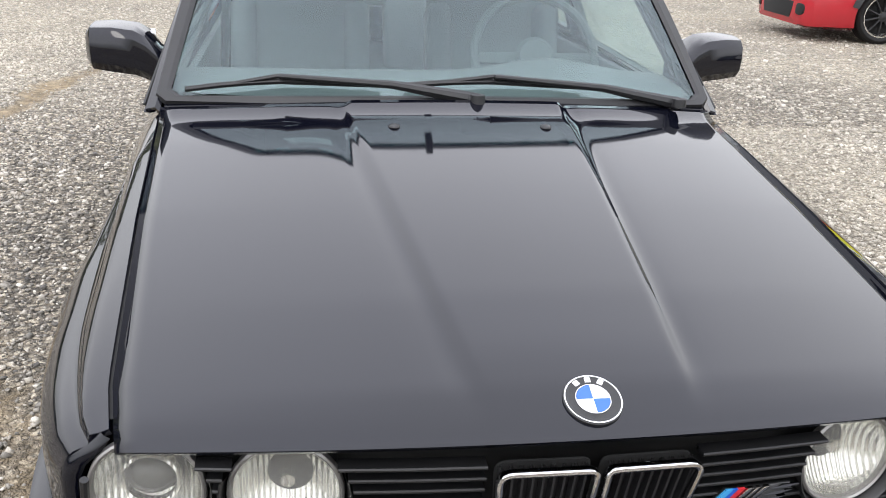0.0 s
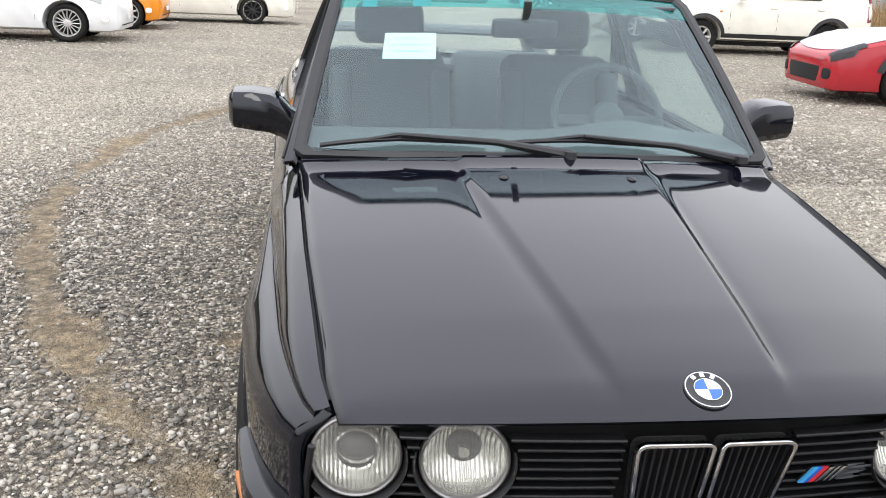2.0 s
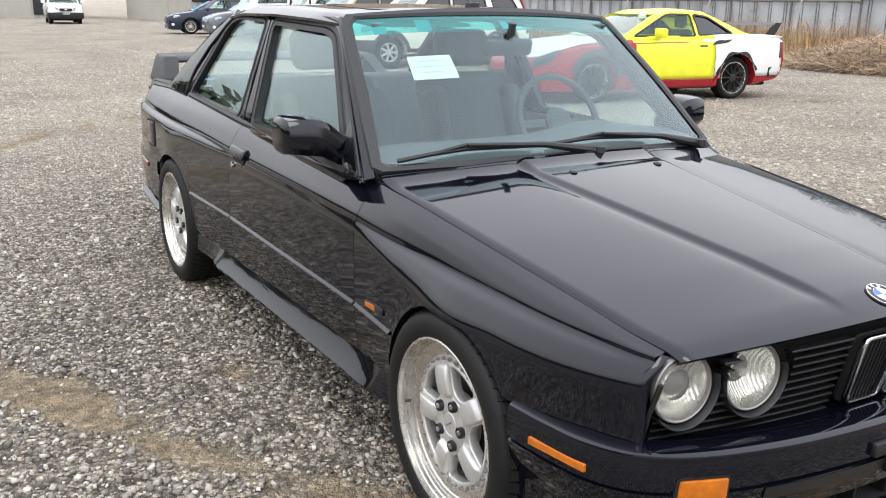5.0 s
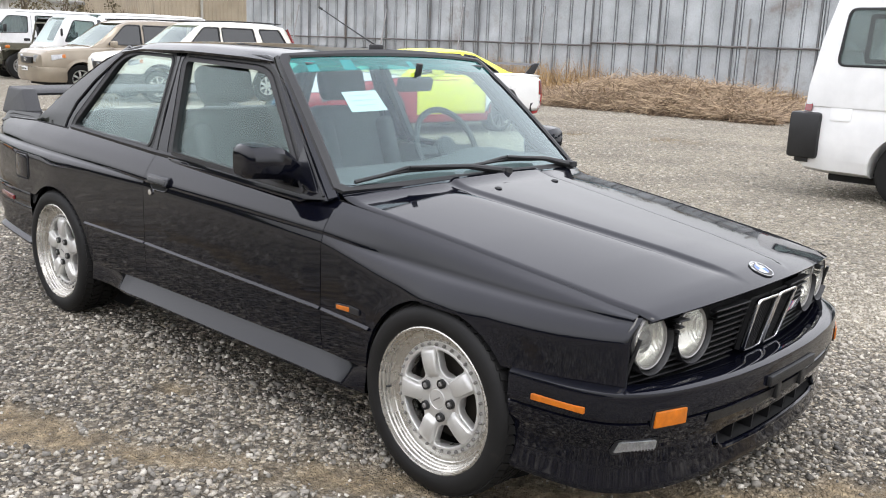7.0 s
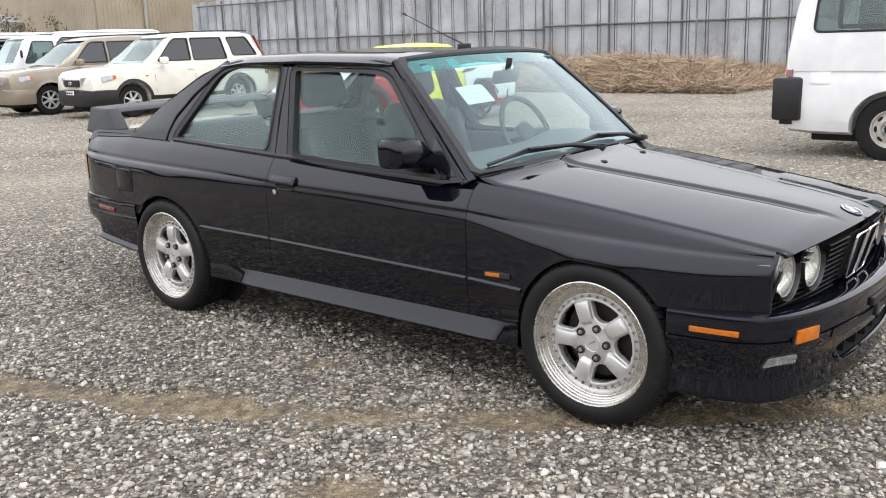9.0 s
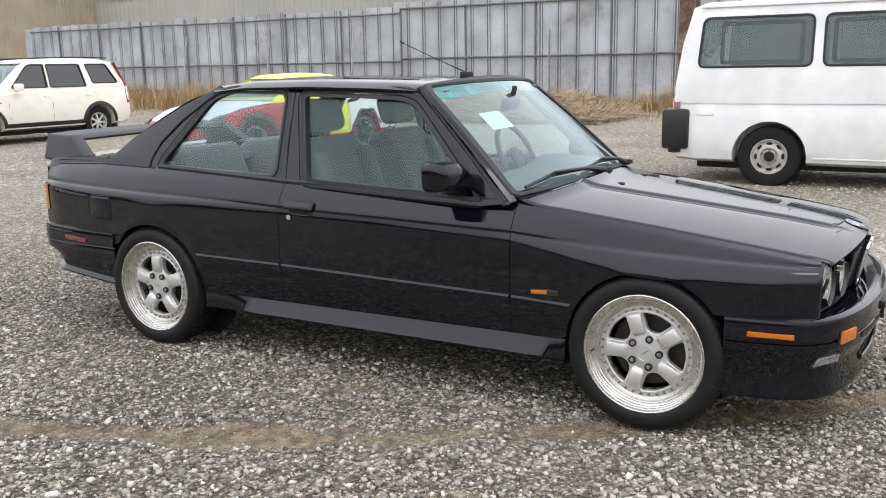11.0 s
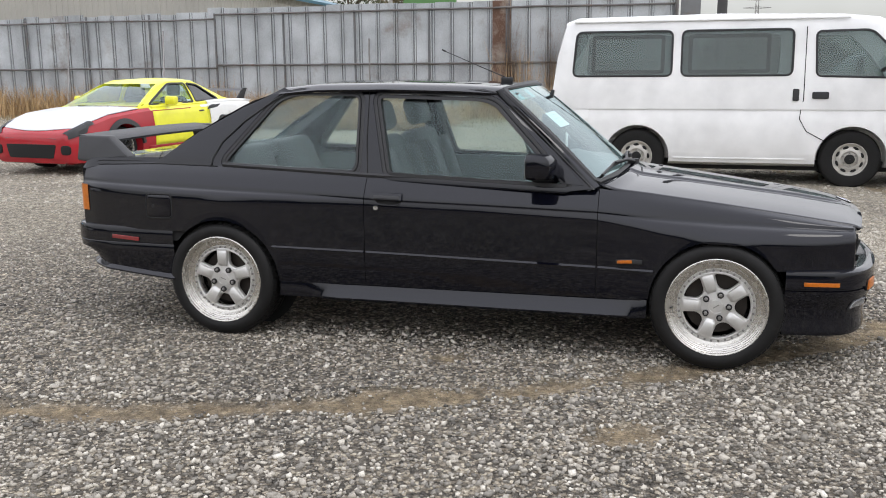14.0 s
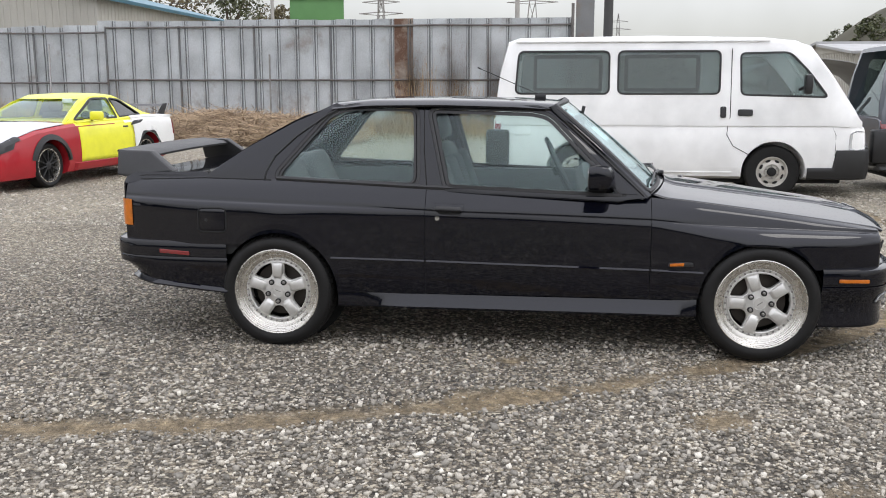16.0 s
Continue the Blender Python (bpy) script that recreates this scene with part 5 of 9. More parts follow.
def car_glasshouse():
    gx = lambda z: 0.722 - (z - 0.85) * 0.322 - 0.02 * ((z - 0.85) / 0.45) ** 2
    outline = [(0.588, 0.828), (1.085, 1.286), (1.17, 1.306), (1.7, 1.316), (2.15, 1.316), (2.30, 1.298), (2.50, 1.215), (2.763, 1.075), (2.90, 0.985), (3.02, 0.905), (2.0, 0.878), (1.2, 0.85)]
    win_f = rounded([(0.735, 0.845), (1.115, 1.232), (1.20, 1.252), (1.735, 1.268), (1.640, 0.882)], [0.01, 0.05, 0.04, 0.03, 0.03], 5)
    win_r = rounded([(1.828, 0.893), (1.846, 1.271), (2.19, 1.277), (2.30, 1.245), (2.585, 0.912)], [0.04, 0.035, 0.05, 0.07, 0.05], 5)
    for s in (-1, 1):
        place = lambda u, v, h: Vector((s * (gx(v) + h), u, v))
        bm = bmesh.new()
        plate(bm, [outline, inset(win_f, -0.040), inset(win_r, -0.040)], 0.030, place, 0.004)
        part("side_frame", bm, M_BLACK, car, "black roof pillar and window frame", sharp=50)
        for w in (win_f, win_r):
            bm = bmesh.new()
            ring_plate(bm, inset(w, -0.037), 0.022, 0.026, place, 0.003)
            part("window_frame", bm, M_SATIN, car, "satin black window frame")
            bm = bmesh.new()
            ring_plate(bm, inset(w, -0.013), 0.015, 0.034, place, 0.004)
            part("window_seal", bm, M_SEAL, car, "black rubber window seal")
            bm = bmesh.new()
            plate(bm, [inset(w, -0.004)], 0.004, lambda u, v, h: Vector((s * (gx(v) + h - 0.006), u, v)))
            part("side_window", bm, M_SIDE, car, "clear green-tinted side window").visible_shadow = False
        # waist rail under the windows
        bm = bmesh.new()
        rows = []
        for y in np.linspace(0.60, 2.59, 30):
            z = lerp(Z_TOP, y)
            x = lerp(X_TOP, y)
            rows.append([(s * (x + 0.006), y, z - 0.010), (s * (x + 0.009), y, z + 0.006), (s * (x - 0.001), y, z + 0.016), (s * (x - 0.03), y, z + 0.016)])
        grid(bm, rows)
        part("waist_rail", bm, M_SEAL, car, "black waist rail")
        # dark line where door frame and roof meet
        bm = bmesh.new()
        tube(bm, [(s * (gx(z) + 0.018), y, z) for y, z in ((0.61, 0.842), (0.85, 1.065), (1.095, 1.285), (1.2, 1.300), (1.78, 1.312))], 0.005, 6)
        part("roof_gutter", bm, M_SEAL, car)
        bm = bmesh.new()
        tube(bm, [(s * (gx(z) + 0.0155), y, z) for y, z in ((1.757, 0.875), (1.778, 1.05), (1.790, 1.31))], 0.003, 6)
        part("door_gap", bm, M_DARK, car)
        # raised black trim behind the rear side window
        bm = bmesh.new()
        tube(bm, [(s * (gx(z) + 0.017), y, z) for y, z in ((2.658, 0.898), (2.652, 0.945), (2.606, 1.03), (2.49, 1.139), (2.336, 1.246), (2.25, 1.293), (2.16, 1.306), (1.80, 1.309))], 0.0055, 6)
        part("window_trim", bm, M_SEAL, car)
        # quarter light behind the mirror
        bm = bmesh.new()
        plate(bm, [rounded([(0.640, 0.846), (0.735, 0.848), (0.80, 0.915), (0.79, 1.0)], 0.01)], 0.034, place, 0.003)
        part("mirror_base", bm, M_BLACK, car, "black triangular mirror mount")
        # mirror: a wedge that grows out of the pillar's foot
        bm = bmesh.new()
        rows = []
        for x, z0, z1, y0 in ((0.912, 0.925, 0.975, 0.84), (0.908, 0.898, 0.992, 0.81), (0.895, 0.886, 1.004, 0.790), (0.84, 0.880, 1.008, 0.772), (0.785, 0.874, 1.002, 0.768), (0.755, 0.862, 0.985, 0.768), (0.725, 0.846, 0.955, 0.760), (0.690, 0.838, 0.930, 0.755)):
            y1 = 0.905 if x > 0.75 else 0.86
            h = z1 - z0
            rows.append([(s * x, y, z) for y, z in ((y1, z0 + h * 0.06), (y1, z1 - h * 0.06), (y1 - 0.008, z1), ((y0 + y1) / 2, z1 - h * 0.01), (y0 + 0.022, z1 - h * 0.06), (y0 + 0.004, z1 - h * 0.22), (y0, z0 + h * 0.5), (y0 + 0.004, z0 + h * 0.22), (y0 + 0.024, z0 + h * 0.05), ((y0 + y1) / 2, z0), (y1 - 0.008, z0))])
        vs = grid(bm, rows, close_v=True)
        bm.faces.new(vs[0])
        bm.faces.new(vs[-1][::-1])
        mirror = part("door_mirror", bm, M_BLACK, car, "black door mirror housing")
        bm = bmesh.new()
        block(bm, (-0.895, 0.906, 0.893), (-0.745, 0.909, 0.985), 0.001, Matrix.Diagonal((-s, 1, 1, 1)))
        part("mirror_glass", bm, M_CHROME, mirror)
    # roof
    bm = bmesh.new()
    rows = []
    zc = [(1.0, 1.322), (1.1, 1.330), (1.3, 1.342), (1.7, 1.352), (2.1, 1.348), (2.33, 1.326)]
    for t in np.linspace(0, 1, 28):
        row = []
        for u in np.linspace(-1, 1, 33):
            a = abs(u)
            y = (1.005 + 0.07 * u * u) + t * ((2.335 - 0.03 * u * u) - (1.005 + 0.07 * u * u))
            w = lerp([(0, 0.585), (0.15, 0.598), (0.6, 0.604), (1, 0.590)], t)
            drop = 0.020 * a ** 2 + 0.026 * max(0, (a - 0.86) / 0.14) ** 2
            row.append((u * w, y, lerp(zc, y) - drop))
        rows.append(row)
    grid(bm, rows)
    roof = part("roof", bm, M_BLACK, car, "black roof with a sliding panel", sharp=60)
    solid(roof, 0.012)
    bm = bmesh.new()
    sq = rounded([(-0.40, 1.24), (0.40, 1.24), (0.40, 1.66), (-0.40, 1.66)], 0.04)
    plate(bm, [sq, inset(sq, 0.007)], 0.004, lambda u, v, h: Vector((u, v, lerp(zc, v) - 0.020 * (u / 0.6) ** 2 + h)))
    part("sunroof_gap", bm, M_SEAL, roof)
    # windscreen, its tinted band and its rubber
    bm = bmesh.new()
    grid(bm, [[windscreen_point(u, v) for v in np.linspace(0, 0.86, 12)] for u in np.linspace(-1, 1, 25)])
    ws = part("windscreen", bm, M_WS, car, "clear windscreen with a teal band along its top")
    ws.visible_shadow = False
    bm = bmesh.new()
    grid(bm, [[windscreen_point(u, v) for v in np.linspace(0.86, 1, 4)] for u in np.linspace(-1, 1, 25)])
    part("tinted_band", bm, M_BAND, ws).visible_shadow = False
    edge = [(u, 0) for u in np.linspace(-0.96, 0.96, 20)] + [(1, 0.03)] + [(1, v) for v in np.linspace(0.1, 0.95, 10)] + [(u, 1) for u in np.linspace(0.97, -0.97, 20)] + [(-1, v) for v in np.linspace(0.95, 0.1, 10)] + [(-1, 0.03)]
    rows = []
    for u, v in edge:
        c = windscreen_point(u, v)
        mid = windscreen_point(u * 0.94, v * 0.93 + 0.035)
        d = (mid - c).normalized()
        up = Vector((0, -0.64, 0.77))
        rows.append([c - d * 0.030 + up * -0.004, c - d * 0.026 + up * 0.008, c + d * 0.0 + up * 0.010, c + d * 0.012 + up * 0.003])
    bm = bmesh.new()
    grid(bm, rows, close_u=True)
    part("windscreen_rubber", bm, M_SEAL, car, "thick black rubber round the windscreen")
    bm = bmesh.new()
    grid(bm, [[rear_glass_point(u, v) for v in np.linspace(0, 1, 8)] for u in np.linspace(-1, 1, 15)])
    part("rear_window", bm, M_SIDE, car, "clear rear window").visible_shadow = False
    # A pillars' outer face between windscreen and door, and the rear pillars' inner face
    for s in (-1, 1):
        bm = bmesh.new()
        rows = []
        for v in np.linspace(-0.04, 1.02, 14):
            a = windscreen_point(s, v) + Vector((s * 0.018, 0.004, 0.0))
            z = a.z - 0.012
            b = Vector((s * (gx(z) + 0.012), a.y + 0.052, z - 0.012))
            rows.append([a + Vector((-s * 0.01, -0.004, -0.01)), a, (a * 0.5 + b * 0.5) + Vector((s * 0.012, -0.008, 0.004)), b])
        grid(bm, rows)
        solid(part("front_pillar", bm, M_BLACK, car, sharp=60), 0.010)
        bm = bmesh.new()
        rows = []
        for v in np.linspace(-0.12, 1.04, 14):
            a = rear_glass_point(s, v) + Vector((-s * 0.012, -0.004, 0.0))
            t = (v + 0.12) / 1.16
            y = lerp([(0, 3.005), (0.25, 2.81), (0.5, 2.63), (0.75, 2.47), (1, 2.26)], t)
            z = lerp([(0, 0.908), (0.25, 1.050), (0.5, 1.156), (0.75, 1.242), (1, 1.306)], t)
            b = Vector((s * (gx(z) + 0.012), y, z))
            rows.append([a, a * 0.5 + b * 0.5 + Vector((s * 0.012, 0.012, 0.012)), b, b + Vector((-s * 0.006, -0.03, -0.01))])
        grid(bm, rows)
        solid(part("rear_pillar", bm, M_BLACK, car, sharp=60), 0.010)


def car_tail():
    bm = bmesh.new()
    rows = []
    for u, side in [(-1, 1)] + [(q, 0) for q in np.linspace(-1, 1, 21)] + [(1, 1)]:
        x, low = u * (0.692 + 0.020 * side), 0.046 * side
        rows.append([(x, 2.92 + 0.06 * u * u, 0.950 - 0.010 * u * u - low), (x, 3.1, 0.944 - 0.006 * u * u - low), (x, 3.40, 0.936 - 0.006 * u * u - low), (x, 3.455, 0.924 - 0.006 * u * u - low), (x, 3.475, 0.89 - low * 0.3), (x, 3.478, 0.80), (x, 3.470, 0.58)])
    grid(bm, rows)
    trunk = part("trunk_lid", bm, M_BLACK, car, "black boot lid", sharp=50)
    solid(trunk, 0.01)
    # rear wing on two broad feet
    bm = bmesh.new()
    rows = []
    for u in np.linspace(-1, 1, 17):
        x = u * 0.64
        z = 1.050 - 0.008 * u * u
        rows.append([(x, 3.34, z - 0.032), (x, 3.338, z - 0.020), (x, 3.36, z - 0.006), (x, 3.44, z + 0.004), (x, 3.535, z + 0.012), (x, 3.542, z + 0.002), (x, 3.50, z - 0.014), (x, 3.40, z - 0.034)])
    vs = grid(bm, rows, close_v=True)
    cap(bm, vs[0])
    cap(bm, vs[-1][::-1])
    wing = part("rear_wing", bm, M_SATIN, car, "black rear wing blade")
    for s in (-1, 1):
        bm = bmesh.new()
        poly = rounded([(3.195, 0.935), (3.345, 1.048), (3.535, 1.052), (3.525, 0.915), (3.46, 0.905)], 0.01)
        plate(bm, [poly], 0.085, lambda u, v, h: Vector((s * (0.640 + (0.95 - v) * 0.35 + h), u, v)), 0.012)
        part("wing_foot", bm, M_SATIN, wing)
    bm = bmesh.new()
    tube(bm, [(-0.698, y, 0.918 if y < 3.4 else 0.9) for y in np.linspace(2.99, 3.44, 6)], 0.003, 6)
    part("boot_gap", bm, M_DARK, trunk)
    for s in (-1, 1):
        bm = bmesh.new()
        tube(bm, [(s * (lerp(X_TOP, y) + 0.006), y, lerp(Z_TOP, y) - 0.006) for y in np.linspace(2.62, 3.455, 14)], 0.0042, 6)
        part("deck_gap", bm, M_DARK, trunk)
        bm = bmesh.new()
        tube(bm, [(s * 0.716, 2.985, 0.900), (s * 0.708, 2.984, 0.925), (s * 0.694, 2.982, 0.953)], 0.0038, 6)
        part("pillar_gap", bm, M_DARK, trunk)


def sweep(bm, path, profile, close=False):
    """Sweeps a profile of (outwards, z) along a plan curve; path points carry their outward direction."""
    rows = []
    for i, (x, y) in enumerate(path):
        a, b = Vector(path[max(i - 1, 0)]), Vector(path[min(i + 1, len(path) - 1)])
        d = (b - a).normalized()
        nrm = Vector((d.y, -d.x))
        prof = profile(x, y) if callable(profile) else profile
        rows.append([(x + nrm.x * o, y + nrm.y * o, z) for o, z in prof])
    return grid(bm, rows)


def bumper_path(points, n=8):
    """A smooth plan curve from the right to the left through half the points, mirrored."""
    half = [Vector(p) for p in points]
    out = []
    for i in range(len(half) - 1):
        p0, p1, p2, p3 = half[max(i - 1, 0)], half[i], half[i + 1], half[min(i + 2, len(half) - 1)]
        for k in range(n):
            t = k / n
            out.append(tuple(0.5 * ((2 * p1) + (p2 - p0) * t + (2 * p0 - 5 * p1 + 4 * p2 - p3) * t * t + (3 * p1 - p0 - 3 * p2 + p3) * t ** 3)))
    out.append(tuple(half[-1]))
    return out + [(-x, y) for x, y in out[-2::-1]]


def car_bumpers():
    path = bumper_path([(-0.803, -0.297), (-0.793, -0.40), (-0.770, -0.52), (-0.715, -0.615), (-0.60, -0.690), (-0.40, -0.745), (-0.18, -0.772), (0.0, -0.778)], 12)
    ease = lambda u: math.sqrt(max(0.0, 1 - (max(0.0, abs(u) - 0.315) / 0.05) ** 2))
    lo, hi = (lambda u: 0.278 - 0.036 * ease(u)), (lambda u: 0.278 + 0.036 * ease(u))
    drop = [(0.486, -0.045), (0.485, -0.016), (0.476, 0.0), (0.462, 0.004), (0.402, 0.004), (0.398, -0.005), (0.392, -0.005), (0.388, 0.001), (0.345, -0.008), (0.318, -0.020), (0.30, -0.026), (0.25, -0.031), (0.215, -0.029), (0.182, -0.026), (0.172, -0.030)]
    over = lambda z: float(np.interp(z, [q[0] for q in drop[::-1]], [q[1] for q in drop[::-1]]))
    zs = [q[0] for q in drop[:9]] + list(np.linspace(0.330, 0.225, 19)) + [0.205, 0.192, 0.182, 0.172]
    bm = bmesh.new()
    sweep(bm, path, [(-0.10, 0.470)] + [(over(z), z) for z in zs] + [(-0.08, 0.168)])
    gone = [f for f in bm.faces if f.calc_center_median().y < -0.6 and abs(f.calc_center_median().x) < 0.362 and lo(f.calc_center_median().x) < f.calc_center_median().z < hi(f.calc_center_median().x)]
    bmesh.ops.delete(bm, geom=gone, context="FACES")
    front = part("front_bumper", bm, M_BLACK, car, "black front bumper and air dam", sharp=40)
    # upper ledge back to the lamps
    bm = bmesh.new()
    rows = []
    for x, y in path[15:-15]:
        rows.append([(x * 0.985, y + 0.075, 0.474), (x * 0.97, min(y + 0.14, -0.52), 0.462), (x * 0.95, min(y + 0.20, -0.45), 0.455)])
    grid(bm, rows)
    part("bumper_top", bm, M_BLACK, front)

    def on_path(u, o, z):
        """A point on the bumper: u is x across it, o outwards."""
        ys = np.interp(u, [p[0] for p in path], [p[1] for p in path])
        i = int(np.argmin([abs(p[0] - u) for p in path]))
        i = max(1, min(len(path) - 2, i))
        d = (Vector(path[i + 1]) - Vector(path[i - 1])).normalized()
        return Vector((u + d.y * o, ys - d.x * o, z))

    def on_side(s, v, o, z):
        xs = np.interp(-v, [-p[1] for p in path[:34]], [p[0] for p in path[:34]])
        return Vector((-s * (xs - o), v, z))

    for s in (-1, 1):
        bm = bmesh.new()
        plate(bm, [rounded([(-0.535, 0.411), (-0.378, 0.415), (-0.378, 0.433), (-0.535, 0.430)], 0.003)], 0.014, lambda u, v, h: on_side(s, u, h + 0.004, v), 0.002)
        part("side_marker", bm, M_AMBER, front, "amber side marker lamp")
        bm = bmesh.new()
        lamp = rounded([(0.545, 0.382), (0.642, 0.379), (0.638, 0.425), (0.543, 0.427)], 0.004)
        plate(bm, [inset(lamp, -0.006)], 0.010, lambda u, v, h: on_path(s * u, h + 0.002, v))
        ind = part("front_indicator", bm, M_DARK, front, "amber front indicator in a dark surround")
        bm = bmesh.new()
        plate(bm, [lamp], 0.016, lambda u, v, h: on_path(s * u, h + 0.004, v), 0.002)
        part("lens", bm, M_AMBER, ind)
        bm = bmesh.new()
        fog = rounded([(0.616, 0.306), (0.722, 0.298), (0.712, 0.334), (0.620, 0.337)], 0.005)
        plate(bm, [inset(fog, -0.008)], 0.010, lambda u, v, h: on_path(s * u, h + over(v) - 0.002, v))
        fl = part("fog_lamp", bm, M_DARK, front, "clear ribbed fog lamp low in the bumper")
        bm = bmesh.new()
        plate(bm, [fog], 0.016, lambda u, v, h: on_path(s * u, h + over(v) + 0.001, v), 0.002)
        part("lens", bm, M_FOG, fl)
        for k in range(11):
            bm = bmesh.new()
            u = 0.624 + k * 0.0088
            block(bm, (-0.0012, -0.0008, -0.013), (0.0012, 0.0008, 0.013), 0, Matrix.Translation(on_path(s * u, over(0.319) + 0.009, 0.319)))
            part("rib", bm, M_FOG, fl)
    # lower intake with its lip and fins
    surf = lambda u, v, h: on_path(u, h + over(v), v)
    bm = bmesh.new()
    edge = [(u, lo(u)) for u in np.linspace(-0.362, 0.362, 50)] + [(u, hi(u)) for u in np.linspace(0.362, -0.362, 50)]
    grid(bm, [[surf(u, 0.278 + (v - 0.278) * k, -d) for d, k in ((0.0, 1.12), (0.012, 1.0), (0.09, 0.92), (0.09, 0.0))] for u, v in edge], close_u=True)
    intake = part("lower_intake", bm, M_DARK, front, "dark lower intake opening")
    bm = bmesh.new()
    tube(bm, [surf(u, v, 0.001 if v < 0.278 else -0.006) for u, v in edge + edge[:1]], [0.0095 if v < 0.278 else 0.006 for u, v in edge + edge[:1]], 8, caps=False)
    part("intake_rim", bm, M_BLACK, intake)
    for x in (-0.24, -0.12, 0.0, 0.12, 0.24):
        bm = bmesh.new()
        grid(bm, [[surf(x + q, v, -o) for q, o in ((-0.004, 0.08), (-0.004, 0.020), (0.004, 0.020), (0.004, 0.08))] for v in (lo(x), 0.278, hi(x))])
        part("intake_fin", bm, M_PLASTIC, intake)
    bm = bmesh.new()
    strip(bm, -0.45, 0.45, lambda u: 0.356, lambda u: 0.388, lambda u, v, h: on_path(u, h + over(v), v), 36, 0.003)
    part("bumper_recess", bm, M_PLASTIC, front, "dull black recess across the bumper")
    # empty number plate holder
    bm = bmesh.new()
    block(bm, (-0.165, -0.792, 0.405), (0.165, -0.776, 0.438), 0.004)
    block(bm, (-0.105, -0.788, 0.352), (-0.075, -0.772, 0.41), 0.003)
    block(bm, (0.075, -0.788, 0.352), (0.105, -0.772, 0.41), 0.003)
    part("plate_holder", bm, M_PLASTIC, front, "bare black plate holder")
    # rear bumper
    path = bumper_path([(-0.834, 2.850), (-0.828, 3.10), (-0.812, 3.30), (-0.775, 3.45), (-0.66, 3.545), (-0.35, 3.585), (0, 3.595)])
    path = [(x, y) for x, y in path]

    def prof(x, y):
        """Upright along the side, cut under towards the tail, with a thin blade below."""
        k = max(0.0, min(1.0, (y - 3.28) / 0.20))
        b = 0.004 - 0.018 * (1 - k)
        r = 0.05 * max(0.0, min(1.0, (y - 2.88) / 0.55))
        return [(0.10, 0.560), (0.02, 0.572), (0.004, 0.568), (-0.002, 0.556), (-0.004, 0.52), (-0.004, 0.482), (0.003, 0.478), (0.0, 0.472), (0.002, 0.43 + 0.01 * k), (0.006 + 0.06 * k, 0.345 + r), (0.008 + 0.085 * k, 0.312 + r), (b + 0.06 * k, 0.294 + r), (b + 0.058 * k, 0.286 + r), (0.02 + 0.07 * k, 0.282 + r), (0.12, 0.282 + r)]

    bm = bmesh.new()
    sweep(bm, path, prof)
    rear = part("rear_bumper", bm, M_BLACK, car, "black rear bumper with a lower lip", sharp=40)
    for s in (-1, 1):
        bm = bmesh.new()
        plate(bm, [rounded([(3.062, 0.490), (3.237, 0.500), (3.237, 0.522), (3.062, 0.512)], 0.003)], 0.012, lambda u, v, h: Vector((s * (np.interp(u, [2.885, 3.1, 3.3], [0.832, 0.828, 0.812]) + 0.006 + h), u, v)), 0.002)
        part("rear_side_marker", bm, M_RED, rear, "red rear side marker")
        # side skirt
        bm = bmesh.new()
        rows = []
        for y in np.linspace(0.325, 2.235, 28):
            k = max(0.0, min(1.0, min((y - 0.33) / 0.16, (2.05 - y) / 0.14)))
            z0 = 0.303 - (1.3 - y) * 0.006
            x = side_x(y, 0.31)
            rows.append([(s * (x - 0.03), y, z0 + 0.012), (s * (x - 0.006 - 0.010 * k), y, z0 + 0.006), (s * (x - 0.004 - 0.010 * k), y, z0 - 0.002), (s * (x + 0.002 + 0.036 * k), y, z0 - 0.072), (s * (x + 0.001 + 0.034 * k), y, z0 - 0.083), (s * (x - 0.03), y, z0 - 0.088), (s * (x - 0.16), y, z0 - 0.080)])
        grid(bm, rows)
        part("side_skirt", bm, M_BLACK, car, "black side skirt", sharp=30)
    # flat underside so that the ground below stays dark
    bm = bmesh.new()
    block(bm, (-0.66, -0.60, 0.20), (0.66, 2.90, 0.235), 0.01)
    part("underbody", bm, M_DARK, car, "dark underbody")
    for lo, hi in (((-0.72, 2.92, 0.33), (0.72, 3.34, 0.62)), ((-0.66, -0.56, 0.22), (0.66, -0.34, 0.56)), ((-0.70, 0.34, 0.24), (0.70, 0.60, 0.50)), ((-0.55, -0.35, 0.22), (0.55, 0.4, 0.62)), ((-0.55, 2.2, 0.22), (0.55, 2.95, 0.62))):
        bm = bmesh.new()
        block(bm, lo, hi, 0.02)
        part("inner_bay", bm, M_DARK, car)
    for s in (-1, 1):
        for yc, zw, r in ARCHES:
            bm = bmesh.new()
            lathe(bm, [(s * 0.772, r + 0.006), (s * 0.55, r + 0.006), (s * 0.55, 0.02)], 40)
            bmesh.ops.transform(bm, matrix=pose(0, yc, zw), verts=bm.verts)
            bmesh.ops.delete(bm, geom=[v for v in bm.verts if v.co.z < 0.2 and abs(v.co.x) > 0.56], context="VERTS")
            part("wheel_well", bm, M_DARK, car, "dark wheel well")


def nose_y(x, z):
    return -0.668 + 0.062 * (x / 0.66) ** 2 - (z - 0.56) * 0.25


